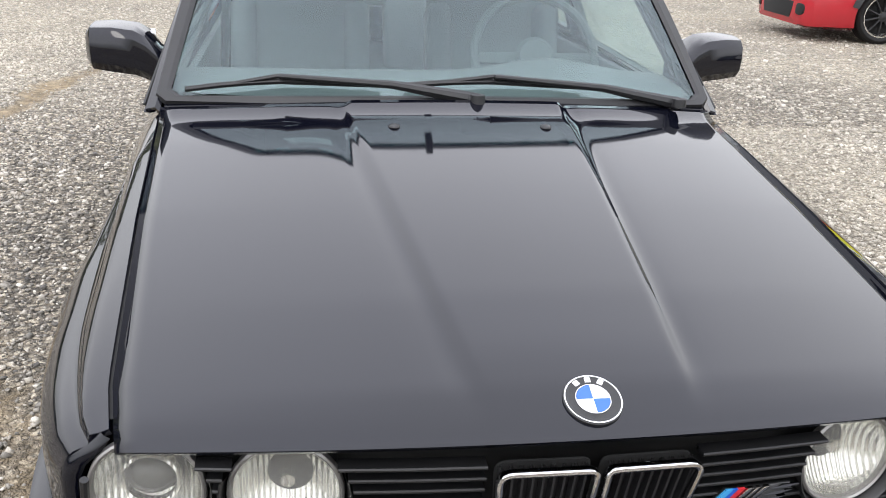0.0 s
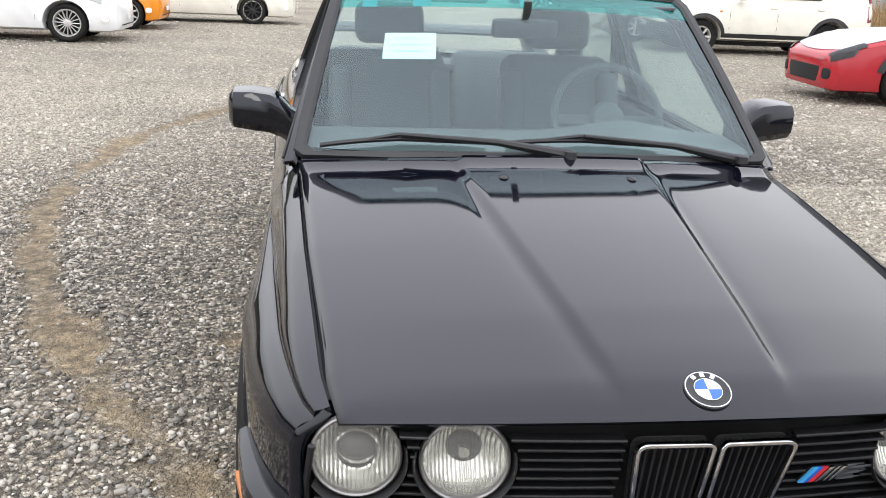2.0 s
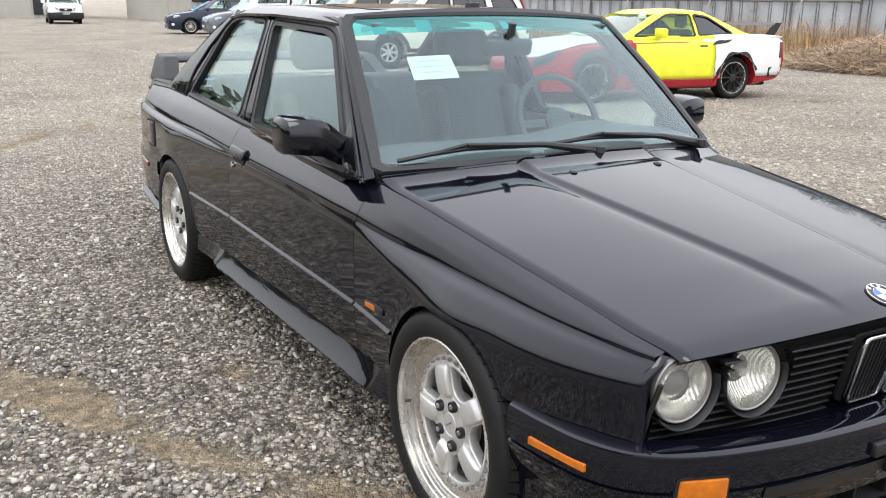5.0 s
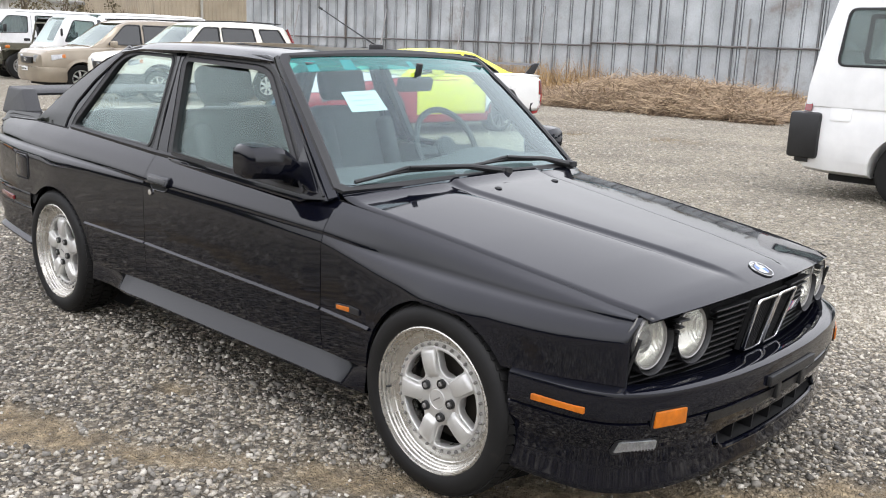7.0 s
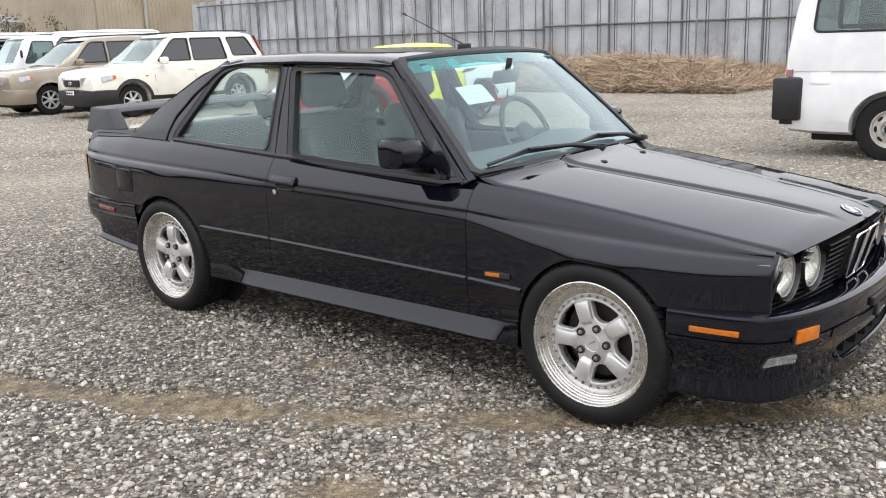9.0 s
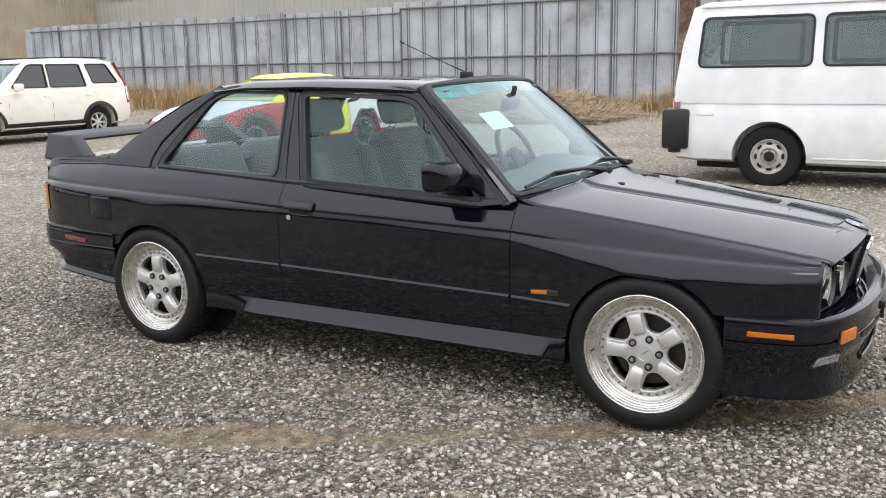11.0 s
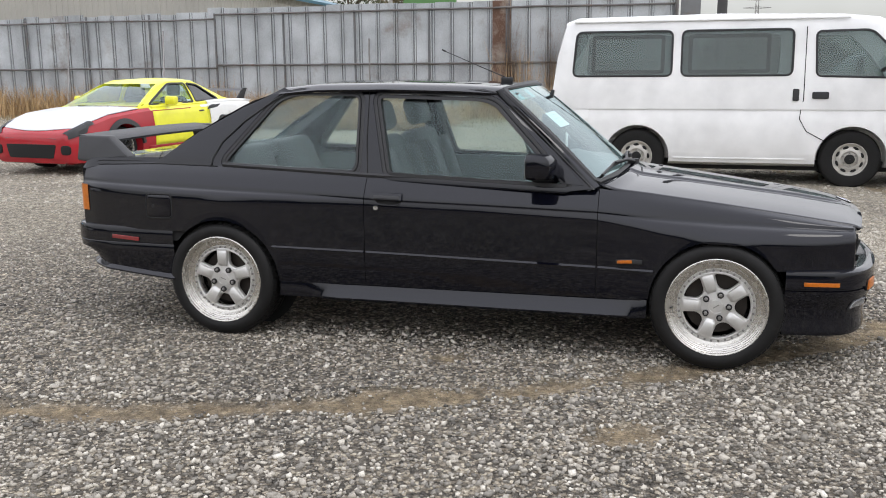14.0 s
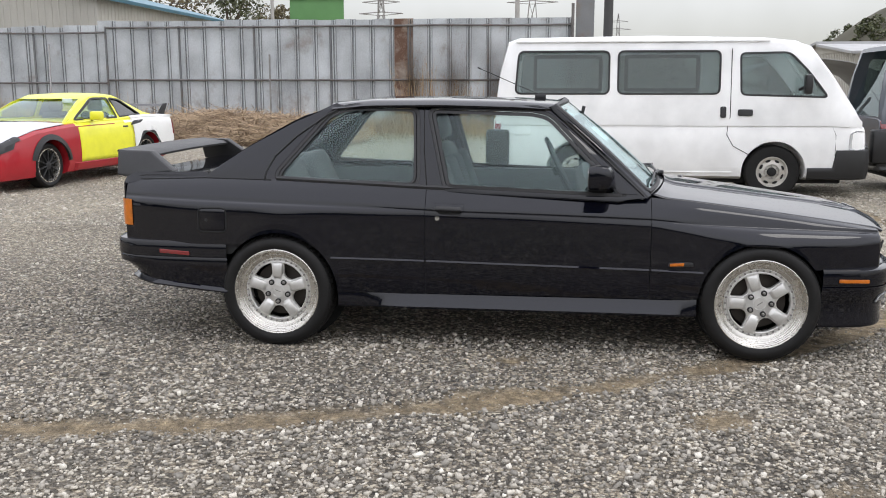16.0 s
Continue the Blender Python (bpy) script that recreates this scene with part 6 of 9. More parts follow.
def car_nose():
    place = lambda u, v, h: Vector((u, nose_y(u, v) - h, v))
    bm = bmesh.new()
    grid(bm, [[(x, nose_y(x, z) + 0.060 + (z - 0.56) * 0.25, z) for z in np.linspace(0.445, 0.660, 6)] for x in np.linspace(-0.668, 0.668, 41)])
    panel = part("nose_panel", bm, M_DARK, car, "dark panel behind the grille")
    lamps = ((0.586, 0.592, 0.0740, -0.607), (0.406, 0.591, 0.0740, -0.634))
    # grille slats on either side
    for s in (-1, 1):
        for k in range(10):
            z = 0.464 + k * 0.0205
            segs = [(0.148, 0.655)]
            for lx, lz, r, _ in lamps:
                d = abs(z - lz)
                if d < r + 0.012:
                    w = math.sqrt((r + 0.014) ** 2 - d * d)
                    segs = [q for a, b in segs for q in ((a, min(b, lx - w)), (max(a, lx + w), b)) if q[1] - q[0] > 0.006]
            for a, b in segs:
                if a < 0.17 and z < 0.56:
                    a = 0.15
                bm = bmesh.new()
                rows = [[(s * x, nose_y(x, z) + o, z + dz) for o, dz in ((0.020, -0.003), (-0.003, -0.003), (-0.0052, -0.001), (-0.0052, 0.001), (-0.003, 0.0026), (0.020, 0.003))] for x in np.linspace(a, b, max(3, int((b - a) / 0.05)))]
                grid(bm, rows)
                part("grille_slat", bm, M_GRILLE, panel)
        bm = bmesh.new()
        edge = [(x, 0.451 + 0.010 * (x - 0.15)) for x in np.linspace(0.15, 0.64, 14)] + [(0.658, 0.462), (0.668, 0.480), (0.668, 0.55), (0.660, 0.62)]
        tube(bm, [(s * x, nose_y(x, z) - 0.001, z) for x, z in edge], 0.006, 8)
        part("grille_surround", bm, M_PLASTIC, panel)
        # round twin lamps
        for n_lamp, (lx, lz, r, ly) in enumerate(lamps):
            m = Matrix.Translation((s * lx, ly, lz)) @ pose(0, 0, 0, -1, 0, s * 5)
            front_y = nose_y(lx, lz) - ly
            bm = bmesh.new()
            lathe(bm, [(0.03, r + 0.004), (0.004, r + 0.006), (front_y + 0.001, r + 0.011), (front_y - 0.001, r + 0.013), (front_y + 0.003, r + 0.014), (0.03, r + 0.015)], 44, "y")
            bmesh.ops.transform(bm, matrix=m, verts=bm.verts)
            top = 0.622
            bmesh.ops.delete(bm, geom=[v for v in bm.verts if v.co.z > top or abs(v.co.x) > 0.664], context="VERTS")
            lamp = part("headlamp", bm, M_PLASTIC, car, "round ribbed headlamp in a black ring")
            bm = bmesh.new()
            lathe(bm, [(0.058, 0.004), (0.055, 0.020), (0.046, 0.038), (0.030, 0.056), (0.014, r - 0.006), (0.000, r - 0.003)], 44, "y")
            bmesh.ops.transform(bm, matrix=m, verts=bm.verts)
            part("reflector", bm, M_BOWL, lamp)
            # fluted glass: shallow vertical ribs in the lens itself
            bm = bmesh.new()
            xs = np.linspace(-1, 1, 81)
            rows = []
            for i, q in enumerate(xs):
                hgt = math.sqrt(max(1e-4, 1 - q * q))
                row = []
                for v in np.linspace(-1, 1, 17):
                    x, z = q * r * 0.985, v * hgt * r * 0.985
                    rr = (x * x + z * z) / (r * r)
                    row.append(m @ Vector((x, -0.013 + 0.012 * rr + (0.0016 if i % 4 in (1, 2) else 0.0), z)))
                rows.append(row)
            grid(bm, rows)
            part("lamp_glass", bm, M_FLUTED, lamp, "clear fluted lamp glass", sharp=80).visible_shadow = False
            bm = bmesh.new()
            lathe(bm, [(0.004, r + 0.004), (-0.005, r + 0.003), (-0.007, r), (-0.005, r - 0.003), (0.004, r - 0.004)], 44, "y", closed=True)
            bmesh.ops.transform(bm, matrix=m, verts=bm.verts)
            part("lamp_rim", bm, M_STEEL, lamp)
            if n_lamp == 0:
                bm = bmesh.new()
                bmesh.ops.create_uvsphere(bm, u_segments=24, v_segments=14, radius=0.034, matrix=m @ pose(0, 0.030, 0.004) @ Matrix.Diagonal((1, 0.75, 0.85, 1)))
                part("projector_bulb", bm, M_EYE, lamp, "dark projector eye")
                bm = bmesh.new()
                lathe(bm, [(0.030, 0.040), (0.016, 0.040), (0.013, 0.037), (0.016, 0.034), (0.030, 0.034)], 36, "y")
                bmesh.ops.transform(bm, matrix=m, verts=bm.verts)
                part("projector_ring", bm, M_BOWL, lamp)
            else:
                bm = bmesh.new()
                tube(bm, [m @ Vector((0, 0.056, 0)), m @ Vector((0, 0.024, 0))], 0.010, 12)
                part("bulb_shield", bm, M_BOWL, lamp)
    # twin chrome-rimmed grilles in the middle
    for s in (-1, 1):
        shape = rounded([(s * 0.004, 0.474), (s * 0.126, 0.474), (s * 0.143, 0.657), (s * 0.003, 0.657)], [0.018, 0.026, 0.026, 0.018], 5)
        bm = bmesh.new()
        ring_plate(bm, shape, 0.0095, 0.016, lambda u, v, h: place(u, v, h + 0.022), 0.004)
        kid = part("centre_grille", bm, M_CHROME, car, "upright centre grille with a chrome rim")
        bm = bmesh.new()
        plate(bm, [inset(shape, 0.004)], 0.004, lambda u, v, h: place(u, v, h - 0.006))
        part("grille_back", bm, M_DARK, kid)
        for k in range(9):
            x = 0.018 + k * 0.0130
            bm = bmesh.new()
            zs = np.linspace(0.480, 0.650, 6)
            rows = [[place(s * (x + (z - 0.46) * 0.05 * k / 8) + d, z, o) for d, o in ((-0.002, 0.0), (-0.0016, 0.014), (0.0016, 0.014), (0.002, 0.0))] for z in zs]
            grid(bm, rows)
            part("grille_bar", bm, M_SEAL, kid)
    # small model badge: three coloured slashes and two bright bars
    slant = lambda a, b, z0=0.545, z1=0.578: [(a, z0), (b, z0), (b + 0.020, z1), (a + 0.020, z1)]
    bm = bmesh.new()
    plate(bm, [slant(0.178, 0.282)], 0.004, lambda u, v, h: place(u, v, h + 0.005))
    badge = part("model_badge", bm, M_PLASTIC, car, "small badge with coloured slashes and bright shapes")
    for a, b, mm in ((0.180, 0.190, M_STRIPE_B), (0.190, 0.198, M_BLUE), (0.198, 0.209, M_STRIPE_R)):
        bm = bmesh.new()
        plate(bm, [slant(a, b)], 0.006, lambda u, v, h: place(u, v, h + 0.008))
        part("slash", bm, mm, badge)
    for a, b in ((0.213, 0.222), (0.227, 0.233), (0.238, 0.247)):
        bm = bmesh.new()
        plate(bm, [slant(a, b)], 0.007, lambda u, v, h: place(u, v, h + 0.008), 0.001)
        part("bright_bar", bm, M_CHROME, badge)
    for z in (0.547, 0.559, 0.571):
        bm = bmesh.new()
        plate(bm, [slant(0.252 + (z - 0.545) * 0.6, 0.280 + (z - 0.545) * 0.6, z, z + 0.006)], 0.007, lambda u, v, h: place(u, v, h + 0.008))
        part("bright_bar", bm, M_CHROME, badge)


def car_wheel():
    """A wheel with its outer face towards -x and its middle at the origin."""
    wheel = root("wheel", parent=car)
    wheel["label"] = "silver five-spoke wheel with a low tyre"
    R, r = 0.312, 0.2345
    bm = bmesh.new()
    lathe(bm, [(-0.020, r - 0.004), (-0.030, r + 0.006), (-0.034, r + 0.030), (-0.030, R - 0.026), (-0.020, R - 0.013), (0.000, R - 0.008), (0.16, R - 0.008), (0.18, R - 0.012), (0.192, R - 0.028), (0.195, r + 0.03), (0.185, r)], 72)
    tyre = part("tyre", bm, M_RUBBER, wheel, "black low-profile tyre", sharp=40)
    # tread blocks round the shoulder
    for row, (x0, x1) in enumerate(((-0.014, 0.020), (0.026, 0.070), (0.078, 0.124), (0.130, 0.166))):
        bm = bmesh.new()
        for k in range(60):
            a = 2 * math.pi * (k + 0.5 * (row % 2)) / 60
            b = bmesh.ops.create_cube(bm, size=1)["verts"]
            m = Matrix.Rotation(a, 4, "X") @ Matrix.Translation(((x0 + x1) / 2, 0, R - 0.006 - (0.003 if row == 0 else 0))) @ pose(0, 0, 0, 0, -16 if row == 0 else (10 if row == 3 else 0), 14 if row % 2 else -14) @ Matrix.Diagonal((x1 - x0, 0.0255, 0.012, 1))
            bmesh.ops.transform(bm, matrix=m, verts=b)
        part("tread", bm, M_RUBBER, tyre)
    bm = bmesh.new()
    lathe(bm, [(0.02, r - 0.012), (-0.018, r - 0.003), (-0.026, r + 0.002), (-0.028, r - 0.002), (-0.026, r - 0.007), (-0.016, r - 0.009), (-0.013, r - 0.0125), (-0.004, r - 0.014), (-0.001, r - 0.018), (0.006, r - 0.0195), (0.009, r - 0.024), (0.010, r - 0.030), (0.013, r - 0.033), (0.016, 0.189), (0.020, 0.182), (0.022, 0.164), (0.030, 0.160), (0.06, 0.158), (0.06, 0.19), (0.15, 0.20), (0.17, r)], 72)
    rim = part("rim", bm, M_LIP, wheel, "stepped polished rim with small bolts", sharp=28)
    bm = bmesh.new()
    lathe(bm, [(0.030, 0.164), (0.019, 0.163), (0.017, 0.166), (0.017, 0.180), (0.022, 0.183)], 72)
    part("bolt_flange", bm, M_SILVER, rim)
    for k in range(34):
        a = 2 * math.pi * k / 34
        bm = bmesh.new()
        lathe(bm, [(0.02, 0.0058), (0.012, 0.0056), (0.008, 0.004), (0.007, 0.0001)], 8)
        bmesh.ops.transform(bm, matrix=Matrix.Translation((0, 0.1735 * math.cos(a), 0.1735 * math.sin(a))), verts=bm.verts)
        part("rim_bolt", bm, M_STEEL, rim)
    # five spokes and the hub
    for k in range(5):
        a = math.radians(90 + 72 * k)
        bm = bmesh.new()
        rows = []
        for d, w, h in ((0.052, 0.020, 0.012), (0.070, 0.0235, 0.008), (0.078, 0.0255, 0.000), (0.086, 0.0262, -0.004), (0.118, 0.0282, -0.005), (0.146, 0.0300, -0.003), (0.154, 0.0300, 0.001), (0.160, 0.0290, 0.009), (0.166, 0.028, 0.020)):
            rows.append([(x, u, d) for x, u in ((0.030, -w - 0.003), (h + 0.014, -w - 0.002), (h + 0.007, -w * 0.99), (h + 0.002, -w * 0.92), (h, -w * 0.82), (h, 0), (h, w * 0.82), (h + 0.002, w * 0.92), (h + 0.007, w * 0.99), (h + 0.014, w + 0.002), (0.030, w + 0.003))])
        grid(bm, rows)
        bmesh.ops.transform(bm, matrix=Matrix.Rotation(a - math.pi / 2, 4, "X"), verts=bm.verts)
        part("spoke", bm, M_SILVER, wheel, sharp=50)
    # the web behind the spokes, with its five windows
    holes = []
    for k in range(5):
        mid = math.radians(90 + 36 + 72 * k)
        pol = [(0.158, -0.405), (0.160, 0.0), (0.158, 0.405), (0.095, 0.275), (0.083, 0.0), (0.095, -0.275)]
        holes.append(rounded([(d * math.cos(mid + q), d * math.sin(mid + q)) for d, q in pol], [0.014, 0.03, 0.014, 0.012, 0.02, 0.012], 4))
    bm = bmesh.new()
    plate(bm, [[(0.168 * math.cos(q), 0.168 * math.sin(q)) for q in np.linspace(0, 2 * math.pi, 61)[:-1]]] + holes, 0.030, lambda u, v, h: Vector((0.026 - h, u, v)), 0.004)
    part("web", bm, M_SILVER, wheel, "silver web with five dark windows", sharp=50)
    bm = bmesh.new()
    lathe(bm, [(0.055, 0.077), (0.014, 0.076), (0.009, 0.072), (0.006, 0.045), (0.004, 0.034), (0.006, 0.032), (0.004, 0.030), (0.003, 0.0001)], 50)
    hub = part("hub", bm, M_SILVER, wheel, sharp=25)
    bm = bmesh.new()
    block(bm, (0.0015, -0.016, -0.002), (0.0035, 0.016, 0.002), 0, pose(0, 0, 0, 20, 0, 0))
    part("cap_mark", bm, M_STEEL, hub)
    for k in range(5):
        a = math.radians(90 + 36 + 72 * k)
        m = Matrix.Translation((0, 0.058 * math.cos(a), 0.058 * math.sin(a)))
        bm = bmesh.new()
        lathe(bm, [(0.008, 0.0155), (-0.004, 0.0145), (-0.004, 0.0125), (0.004, 0.0115), (0.005, 0.0001)], 20)
        bmesh.ops.transform(bm, matrix=m, verts=bm.verts)
        bolt = part("wheel_bolt_seat", bm, M_PLASTIC, hub)
        bm = bmesh.new()
        lathe(bm, [(0.006, 0.0092), (-0.005, 0.0088), (-0.007, 0.006), (-0.0072, 0.0001)], 6)
        bmesh.ops.transform(bm, matrix=m, verts=bm.verts)
        part("wheel_bolt", bm, M_STEEL, hub)
    bm = bmesh.new()
    lathe(bm, [(0.075, 0.0001), (0.075, 0.145), (0.085, 0.145), (0.085, 0.0001)], 40)
    part("brake_disc", bm, mat("rusty_brake_iron", (0.05, 0.042, 0.036), 0.6, 0.5), wheel, "dark brake disc behind the spokes")
    bm = bmesh.new()
    tube(bm, [(0.0, -0.13, -0.155), (-0.016, -0.135, -0.160)], 0.004, 8)
    part("valve", bm, M_PLASTIC, rim)
    return wheel


def car_details():
    # wipers
    for tip, elbow, pivot in (((-0.64, 0.015), (-0.42, 0.052), (0.03, -0.012)), ((-0.12, 0.038), (0.10, 0.058), (0.57, -0.022))):
        sp = lambda u, v: windscreen_point(u / 0.69, v) + Vector((0, -0.012, 0.016))
        bm = bmesh.new()
        a, b, c = sp(*tip), sp(*elbow), sp(*pivot)
        far = sp(elbow[0] + 0.24, 0.040)
        pts = [a + (b - a) * t + Vector((0, -0.004, 0.004)) * math.sin(math.pi * t) for t in np.linspace(0, 1, 6)]
        pts += [b + (far - b) * t for t in np.linspace(0.2, 1, 5)]
        tube(bm, pts, 0.0075, 6)
        wiper = part("wiper", bm, M_SATIN, car, "black wiper lying on the screen")
        bm = bmesh.new()
        mid = b + Vector((0, -0.012, 0.014))
        tube(bm, [c + Vector((0.02, -0.02, 0)), c, c * 0.6 + mid * 0.4 + Vector((0, -0.006, 0.012)), mid], [0.016, 0.016, 0.010, 0.006], 8)
        part("wiper_arm", bm, M_SATIN, wiper)
        bm = bmesh.new()
        lathe(bm, [(0, 0.0001), (0, 0.019), (0.02, 0.017), (0.024, 0.0001)], 16, "z")
        bmesh.ops.transform(bm, matrix=Matrix.Translation(c + Vector((0.02, -0.02, -0.008))), verts=bm.verts)
        part("pivot", bm, M_SATIN, wiper)
        bm = bmesh.new()
        tube(bm, [a + (far - a) * 0.25 + Vector((0, -0.004, 0.012)), b + Vector((0, -0.006, 0.014)), a + (far - a) * 0.85 + Vector((0, -0.004, 0.012))], 0.006, 6)
        part("blade_yoke", bm, M_SATIN, wiper)
    # roof aerial
    bm = bmesh.new()
    block(bm, (-0.016, 1.135, 1.328), (0.016, 1.20, 1.362), 0.006)
    aerial = part("roof_aerial", bm, M_SATIN, car, "black roof aerial leaning back")
    bm = bmesh.new()
    tube(bm, [(0, 1.155, 1.352), (-0.005, 1.30, 1.412), (-0.012, 1.54, 1.515)], [0.004, 0.0028, 0.002], 6)
    part("rod", bm, M_SATIN, aerial)
    bm = bmesh.new()
    tube(bm, [(-0.0115, 1.525, 1.509), (-0.0122, 1.545, 1.518)], 0.005, 6)
    part("tip", bm, M_SATIN, aerial)
    # cabin
    bm = bmesh.new()
    rows = []
    for u in np.linspace(-1, 1, 15):
        x = u * 0.665
        hump = 0.04 * math.exp(-((x - 0.35) / 0.17) ** 2)
        rows.append([(x, 0.50 + 0.11 * u * u, 0.875), (x, 0.66, 0.885 + hump * 0.3), (x, 0.80, 0.895 + hump), (x, 0.90, 0.885 + hump), (x, 0.93, 0.84), (x, 0.91, 0.62), (x, 0.80, 0.45)])
    grid(bm, rows)
    part("dashboard", bm, M_DASH, car, "dark grey dashboard")
    bm = bmesh.new()
    c, m = Vector((0.35, 1.06, 0.90)), pose(0.35, 1.045, 0.905, 64, 0, 0)
    tube(bm, [m @ Vector((0.19 * math.cos(a), 0.19 * math.sin(a), 0)) for a in np.linspace(0, 2 * math.pi, 41)], 0.014, 8, caps=False)
    sw = part("steering_wheel", bm, M_LEATHER, car, "black three-spoke steering wheel")
    for a in (0, 180, 270):
        bm = bmesh.new()
        block(bm, (0.03, -0.018, -0.03), (0.185, 0.018, -0.012), 0.006, m @ pose(0, 0, 0, 0, 0, a))
        part("spoke", bm, M_LEATHER, sw)
    bm = bmesh.new()
    lathe(bm, [(-0.05, 0.05), (0.0, 0.062), (0.012, 0.05), (0.014, 0.0001)], 24, "z")
    bmesh.ops.transform(bm, matrix=m, verts=bm.verts)
    part("boss", bm, M_LEATHER, sw)
    for x in (-0.35, 0.35):
        bm = bmesh.new()
        block(bm, (x - 0.25, 1.12, 0.40), (x + 0.25, 1.62, 0.60), 0.06, seg=3)
        seat = part("front_seat", bm, M_LEATHER, car, "black leather front seat")
        bm = bmesh.new()
        block(bm, (-0.23, -0.07, 0), (0.23, 0.07, 0.58), 0.055, pose(x, 1.62, 0.50, -20, 0, 0), seg=3)
        part("backrest", bm, M_LEATHER, seat)
        for q in (-1, 1):
            bm = bmesh.new()
            block(bm, (-0.045, -0.11, 0.04), (0.045, 0.04, 0.50), 0.035, pose(x + q * 0.20, 1.60, 0.50, -20, 0, 0), seg=3)
            part("side_bolster", bm, M_LEATHER, seat)
        bm = bmesh.new()
        block(bm, (-0.14, -0.05, 0.60), (0.14, 0.05, 0.77), 0.045, pose(x, 1.62, 0.50, -16, 0, 0), seg=3)
        part("headrest", bm, M_LEATHER, seat)
    bm = bmesh.new()
    block(bm, (-0.60, 2.05, 0.42), (0.60, 2.5, 0.62), 0.06, seg=3)
    bench = part("rear_bench", bm, M_LEATHER, car, "black leather rear bench")
    for x in (-0.31, 0.31):
        bm = bmesh.new()
        block(bm, (-0.27, -0.07, 0), (0.27, 0.07, 0.50), 0.055, pose(x, 2.50, 0.52, -24, 0, 0), seg=3)
        part("backrest", bm, M_LEATHER, bench)
    bm = bmesh.new()
    block(bm, (-0.62, 2.62, 0.88), (0.62, 2.96, 0.92), 0.01)
    part("parcel_shelf", bm, M_DASH, car, "dark parcel shelf")
    for x in (-0.4, 0.4):
        bm = bmesh.new()
        block(bm, (x - 0.14, 2.66, 0.915), (x + 0.14, 2.84, 0.965), 0.02)
        part("shelf_speaker", bm, M_DASH, car)
    bm = bmesh.new()
    block(bm, (-0.66, 0.55, 0.24), (0.66, 3.0, 0.36), 0.02)
    part("cabin_floor", bm, M_DARK, car)
    for s in (-1, 1):
        bm = bmesh.new()
        block(bm, (s * 0.672 - 0.015, 0.62, 0.34), (s * 0.672 + 0.015, 2.60, 0.858), 0.012)
        part("door_card", bm, M_DASH, car)
        bm = bmesh.new()
        tube(bm, [(s * 0.655, 1.80, 0.42), (s * 0.60, 1.79, 1.16)], 0.018, 6)
        part("belt", bm, M_DARK, car)
    bm = bmesh.new()
    block(bm, (-0.11, -0.02, -0.03), (0.11, 0.015, 0.03), 0.012, pose(0.01, 0.935, 1.205, 12, 0, 8))
    block(bm, (-0.012, -0.02, 0.02), (0.012, 0.0, 0.09), 0.004, pose(0.01, 0.935, 1.205, 12, 0, 0))
    part("rear_view_mirror", bm, M_PLASTIC, car, "black inside mirror")
    bm = bmesh.new()
    block(bm, (-0.56, 1.06, 1.292), (0.56, 2.30, 1.302), 0.004)
    part("headliner", bm, M_DASH, car)
    for x in (-0.30, 0.34):
        bm = bmesh.new()
        block(bm, (-0.20, -0.085, -0.006), (0.20, 0.085, 0.006), 0.005, pose(x, 1.10, 1.285, 4, 0, 0))
        part("sun_visor", bm, M_DASH, car)
    bm = bmesh.new()
    block(bm, (-0.02, 0.62, 0.68), (0.04, 0.9, 0.70), 0.004)
    part("console", bm, M_DASH, car)


def screen_paper():
    def sheet(u0, v0, u1, v1, lift):
        bm = bmesh.new()
        n = Vector((0, 0.64, -0.77)) * lift
        grid(bm, [[windscreen_point(u / 0.63, v) + n for v in np.linspace(v0, v1, 4)] for u in np.linspace(u0, u1, 6)])
        return bm
    paper = part("paper_notice", sheet(-0.455, 0.52, -0.295, 0.685, 0.004), M_PAPER)
    tagged(paper, "white paper notice taped inside the windscreen", "notice")
    solid(paper, 0.0006)
    for v, a, b in ((0.645, -0.43, -0.33), (0.605, -0.44, -0.31), (0.565, -0.425, -0.335)):
        part("text_bar", sheet(a, v, b, v + 0.007, 0.0028), M_INK, paper)
    st = part("inspection_sticker", sheet(-0.005, 0.875, 0.028, 0.945, 0.004), M_TEAL)
    for u0, u1 in ((-0.545, -0.495), (-0.375, -0.315)):
        bit = part("sun_band_sticker", sheet(u0, 0.87, u1, 0.965, 0.004), M_TEAL)
        tagged(bit, "teal film offcut stuck inside the windscreen top", "sticker")
        solid(bit, 0.0006)
    tagged(st, "small teal square sticker inside the windscreen", "sticker")
    solid(st, 0.0006)


car_sides()
car_hood()
car_glasshouse()
car_tail()
car_bumpers()
car_nose()
car_details()
screen_paper()
wheel_fr = car_wheel()
wheel_fr.matrix_basis = pose(-0.783, 0.002, 0.291, 126, 0, 0)
for wx, wy, wz, turn in ((-0.810, 2.576, 0.297, (0, 0, 0)), (0.783, 0.002, 0.291, (40, 0, 180)), (0.810, 2.576, 0.297, (10, 0, 180))):
    copy_thing(wheel_fr, pose(wx, wy, wz, *turn))

